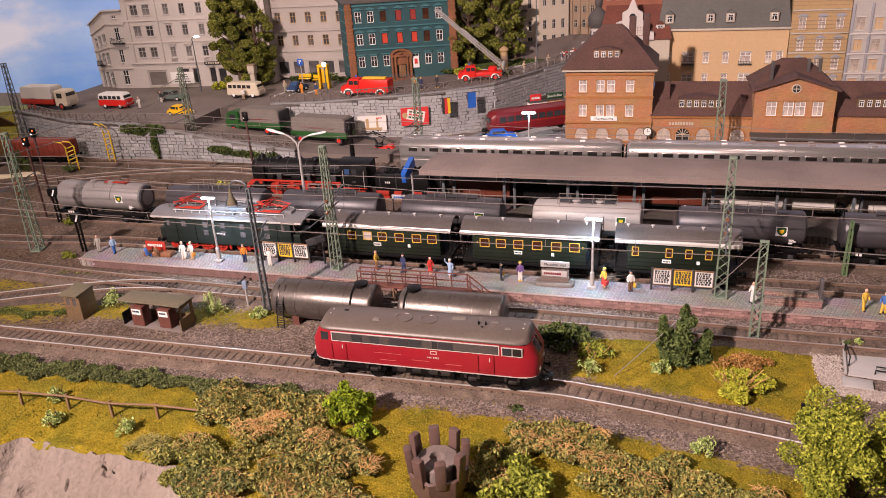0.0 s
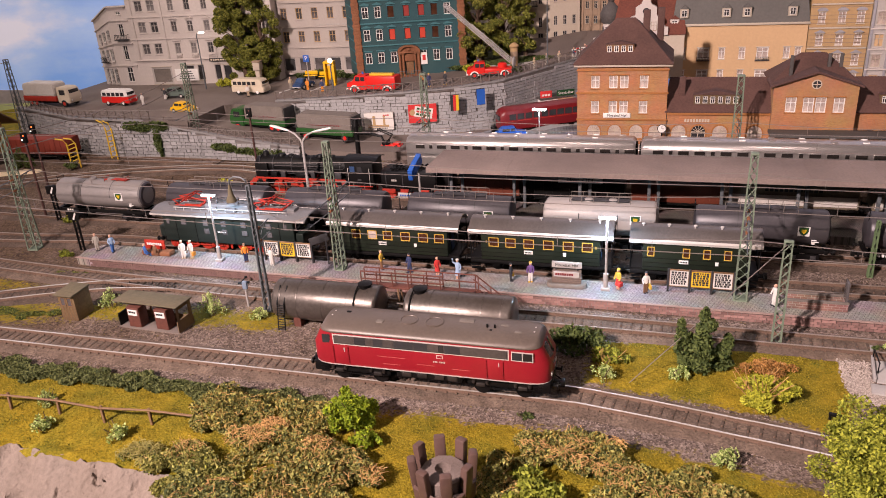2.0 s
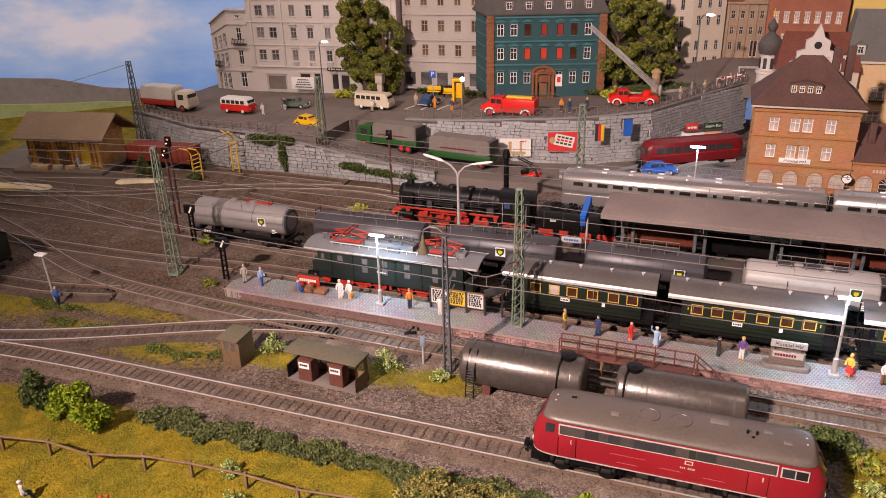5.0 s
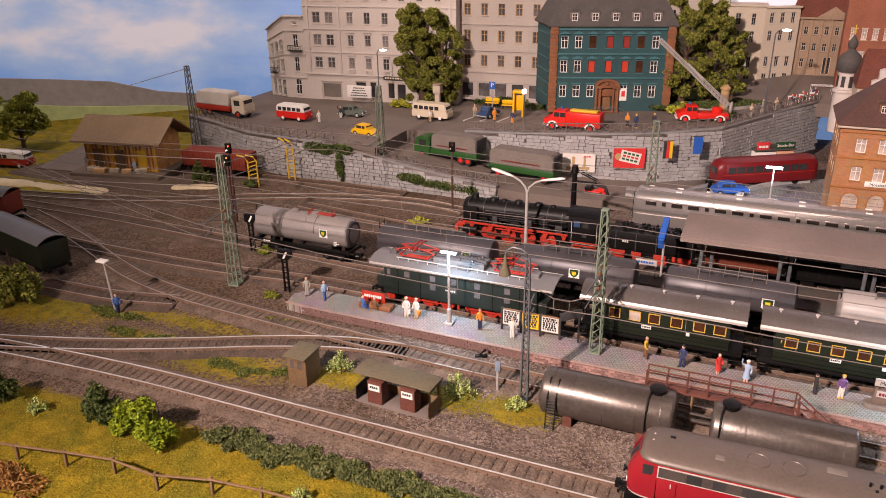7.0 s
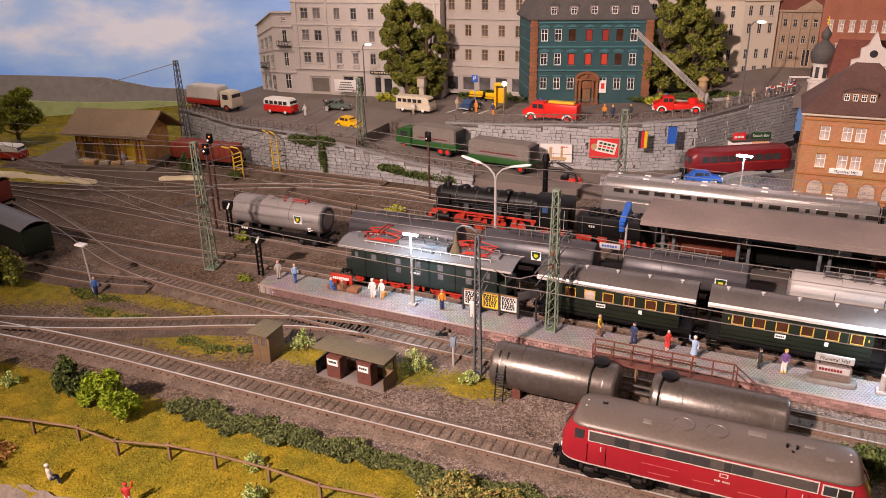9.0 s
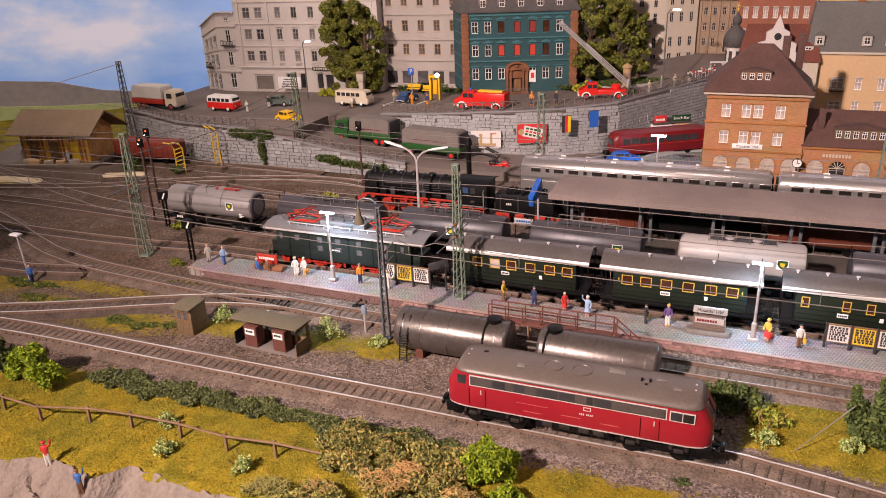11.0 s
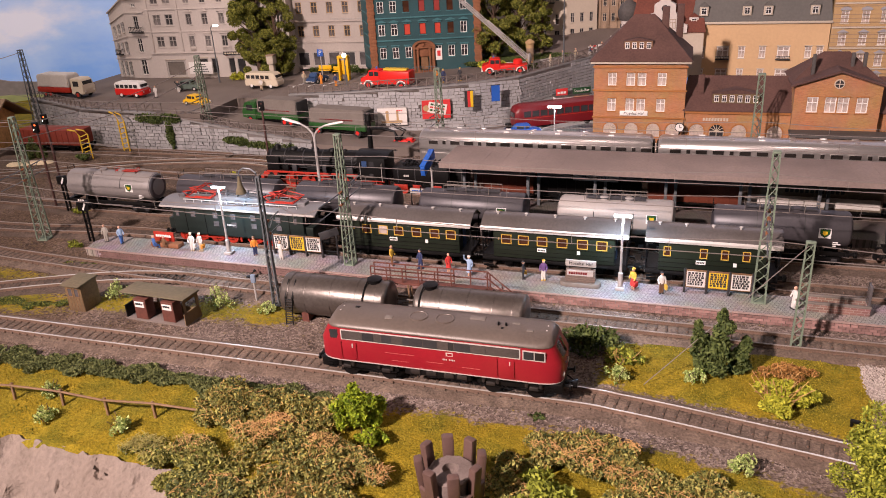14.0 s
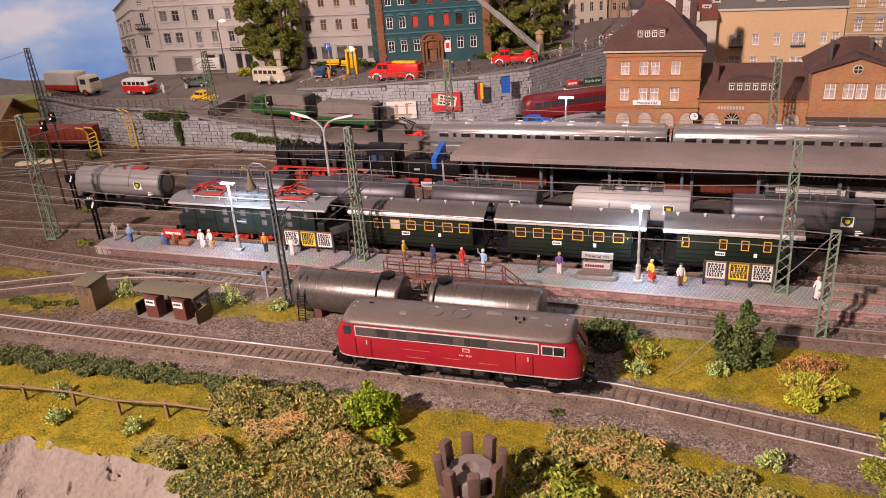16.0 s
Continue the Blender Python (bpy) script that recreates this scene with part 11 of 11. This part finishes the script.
def gravel_patch():
    rs = np.random.RandomState(21)
    n = 5200
    u, w = rs.uniform(-1, 1, n), rs.uniform(0, 1, n)
    bend = np.array([(118, 128, 138), (542, 542, 544), (117, 125, 134), (510, 510, 508), (118, 126, 132), (490, 494, 498), (130, 134, 142), (477, 483, 488), (154, 155, 156), (474, 480, 486), (190, 190, 190), (470, 477, 484)], float)
    s, k = w * 5, np.minimum((w * 5).astype(int), 4)
    fr, side = s - k, (u + 1)
    row = lambda j, ax: np.where(side < 1, bend[2 * j + ax, 0] * (1 - side) + bend[2 * j + ax, 1] * side, bend[2 * j + ax, 1] * (2 - side) + bend[2 * j + ax, 2] * (side - 1))
    c = np.stack([row(k, 0) * (1 - fr) + row(np.minimum(k + 1, 5), 0) * fr, row(k, 1) * (1 - fr) + row(np.minimum(k + 1, 5), 1) * fr, 0.5 + 0 * w], 1)
    c[:, :2] += rs.normal(0, 1.0, (n, 2))
    s = rs.uniform(0.5, 1.2, (n, 1))
    tet = np.array([(1, 0, -0.3), (-0.6, 0.9, -0.3), (-0.6, -0.9, -0.3), (0.1, 0.1, 0.8)])
    a = rs.uniform(0, 6.28, n)
    r = np.stack([np.stack([np.cos(a), -np.sin(a), 0 * a], 1), np.stack([np.sin(a), np.cos(a), 0 * a], 1), np.stack([0 * a, 0 * a, 1 + 0 * a], 1)], 1)
    v = (np.einsum("nij,kj->nki", r, tet) * s[:, :, None] + c[:, None, :]).reshape(-1, 3)
    f = (np.arange(n)[:, None, None] * 4 + np.array([(0, 1, 3), (1, 2, 3), (2, 0, 3)])).reshape(-1, 3).tolist()
    ob = raw("gravel", v, f, leaf_mat("pale_gravel", (0.20, 0.16, 0.14), (0.50, 0.43, 0.38), 0.9))
    tagged(ob, "pale grey-pink loose gravel beside the pad", "gravel", kind="stuff")


gravel_patch()

# pale crag in front
def make_crag():
    xs = np.arange(-760, -236, 1.6)
    n = 60
    vs, fs = [], []
    for j in range(n):
        f = j / (n - 1)
        for x in xs:
            e = edge_y(x) + 1.5
            y = e - 105 * f
            z = -1.0 - 92 * f ** 0.9 + 5 * f ** 0.3 * noise.noise(Vector((x / 34, f * 4, 1))) + 1.1 * noise.noise(Vector((x / 9, f * 12, 5)))
            crack = abs(noise.noise(Vector((x / 17 + 0.8 * f, f * 3.5, 9))))
            broken = max(0, 0.1 + noise.noise(Vector((x / 24, f * 5, 17))))
            z -= 6.5 * max(0, 0.075 - crack) / 0.075 * min(1, f * 14) * min(1, 4 * broken)
            y += 2.5 * noise.noise(Vector((x / 16, f * 6, 2)))
            if f == 0:
                z = gz(x, e) - 0.5
            fade = max(0.0, (x + 262) / 40)
            vs.append((x, y, z - 30 * fade))
    m = len(xs)
    fs = [(j * m + i, j * m + i + 1, (j + 1) * m + i + 1, (j + 1) * m + i) for j in range(n - 1) for i in range(m - 1)]
    ob = raw("rock_cliff", vs, [f[::-1] for f in fs], ROCK, smooth=True)
    ob.data.set_sharp_from_angle(angle=radians(40))
    return tagged(ob, "pale grey-brown plaster rock cliff with cracks", "rock", kind="structure")


make_crag()


def scatter_turf():
    rs = np.random.RandomState(11)
    pts, green = [], []
    while len(pts) < 90000:
        x, y = rs.uniform(-700, 140), rs.uniform(300, 535)
        g = grass_at(x, y)
        if g > rs.uniform(0, 0.5) and y > cliff_y(x) + 3:
            pts.append((x, y, gz(x, y)))
            green.append(noise2(x, y, 30) + 0.5 * noise2(x, y, 8) > 0.46 or (y > 470 and x < -200))
    for name, flag, material in (("turf", False, TURF), ("green_turf", True, TURF_GREEN)):
        p = np.array([q for q, gg in zip(pts, green) if gg == flag])
        n = len(p)
        a = rs.uniform(0, 2 * np.pi, n)
        w = rs.uniform(0.2, 0.5, n)
        h = rs.uniform(0.3, 1.2, n)
        lean = rs.normal(0, 0.8, (n, 2))
        dx, dy = np.cos(a) * w, np.sin(a) * w
        v = np.stack([np.stack([p[:, 0] - dx, p[:, 1] - dy, p[:, 2] - 0.4], 1), np.stack([p[:, 0] + dx, p[:, 1] + dy, p[:, 2] - 0.4], 1), np.stack([p[:, 0] + lean[:, 0], p[:, 1] + lean[:, 1], p[:, 2] + h], 1)], 1).reshape(-1, 3)
        ob = raw(name, v, np.arange(n * 3).reshape(-1, 3).tolist(), material)
        tagged(ob, "short yellow-green turf fibres" if not flag else "short dark green turf fibres", "grass", kind="stuff")


scatter_turf()


def scatter_stones(seed, total, west, east, tint, label):
    rs = np.random.RandomState(seed)
    c = []
    while len(c) < total:
        x, y = rs.uniform(west, east), rs.uniform(400, 690)
        if grass_at(x, y) < 0 and not (y > 572 + sl(x) * 0.6 and y < 626):
            c.append((x, y, gz(x, y)))
    c = np.array(c)
    n = len(c)
    s = rs.uniform(0.35, 0.95, (n, 1))
    tet = np.array([(1, 0, -0.3), (-0.6, 0.9, -0.3), (-0.6, -0.9, -0.3), (0.1, 0.1, 0.8)])
    a = rs.uniform(0, 6.28, n)
    r = np.stack([np.stack([np.cos(a), -np.sin(a), 0 * a], 1), np.stack([np.sin(a), np.cos(a), 0 * a], 1), np.stack([0 * a, 0 * a, 1 + 0 * a], 1)], 1)
    v = (np.einsum("nij,kj->nki", r, tet) * s[:, :, None] + c[:, None, :]).reshape(-1, 3)
    f = (np.arange(n)[:, None, None] * 4 + np.array([(0, 1, 3), (1, 2, 3), (2, 0, 3)])).reshape(-1, 3).tolist()
    ob = raw("ballast_stones", v, f, tint)
    tagged(ob, label, "gravel", kind="stuff")


scatter_stones(5, 17000, -760, -400, leaf_mat("loose_earth_ballast", (0.036, 0.024, 0.017), (0.175, 0.122, 0.086), 0.9), "loose brown ballast chippings")
scatter_stones(6, 36000, -420, 180, leaf_mat("loose_slag_ballast", (0.06, 0.045, 0.038), (0.32, 0.25, 0.215), 0.9), "loose grey-violet ballast chippings")

# bricks of the platform's edge
platform_bricks = []
for k in range(6):
    bm = bmesh.new()
    w = 5.0
    box(bm, -w / 2 + 0.22, w / 2 - 0.22, -0.55 - 0.06 * k, 0.6, -0.98, 0.98)
    platform_bricks.append(mesh_of("brick", bm, BRICK))
count = 0
rest = bmesh.new()
for row in range(3):
    for k in range(168):
        x = -543 + k * 5.03 + (2.5 if row % 2 else 0)
        y = 586.2 - 0.01834 * (x + 545)
        near = -330 < x < 171
        if near and count < 300:
            piece("brick", platform_bricks[(k * 7 + row * 3) % 6], platform, x, y, 1.6 + row * 2.15, -1.05)
            count += 1
        else:
            box(rest, x - 2.28, x + 2.28, y - 0.7, y + 0.6, 0.62 + row * 2.15, 2.58 + row * 2.15)
tagged(part("edge_bricks", rest, BRICK, platform), kind="stuff")
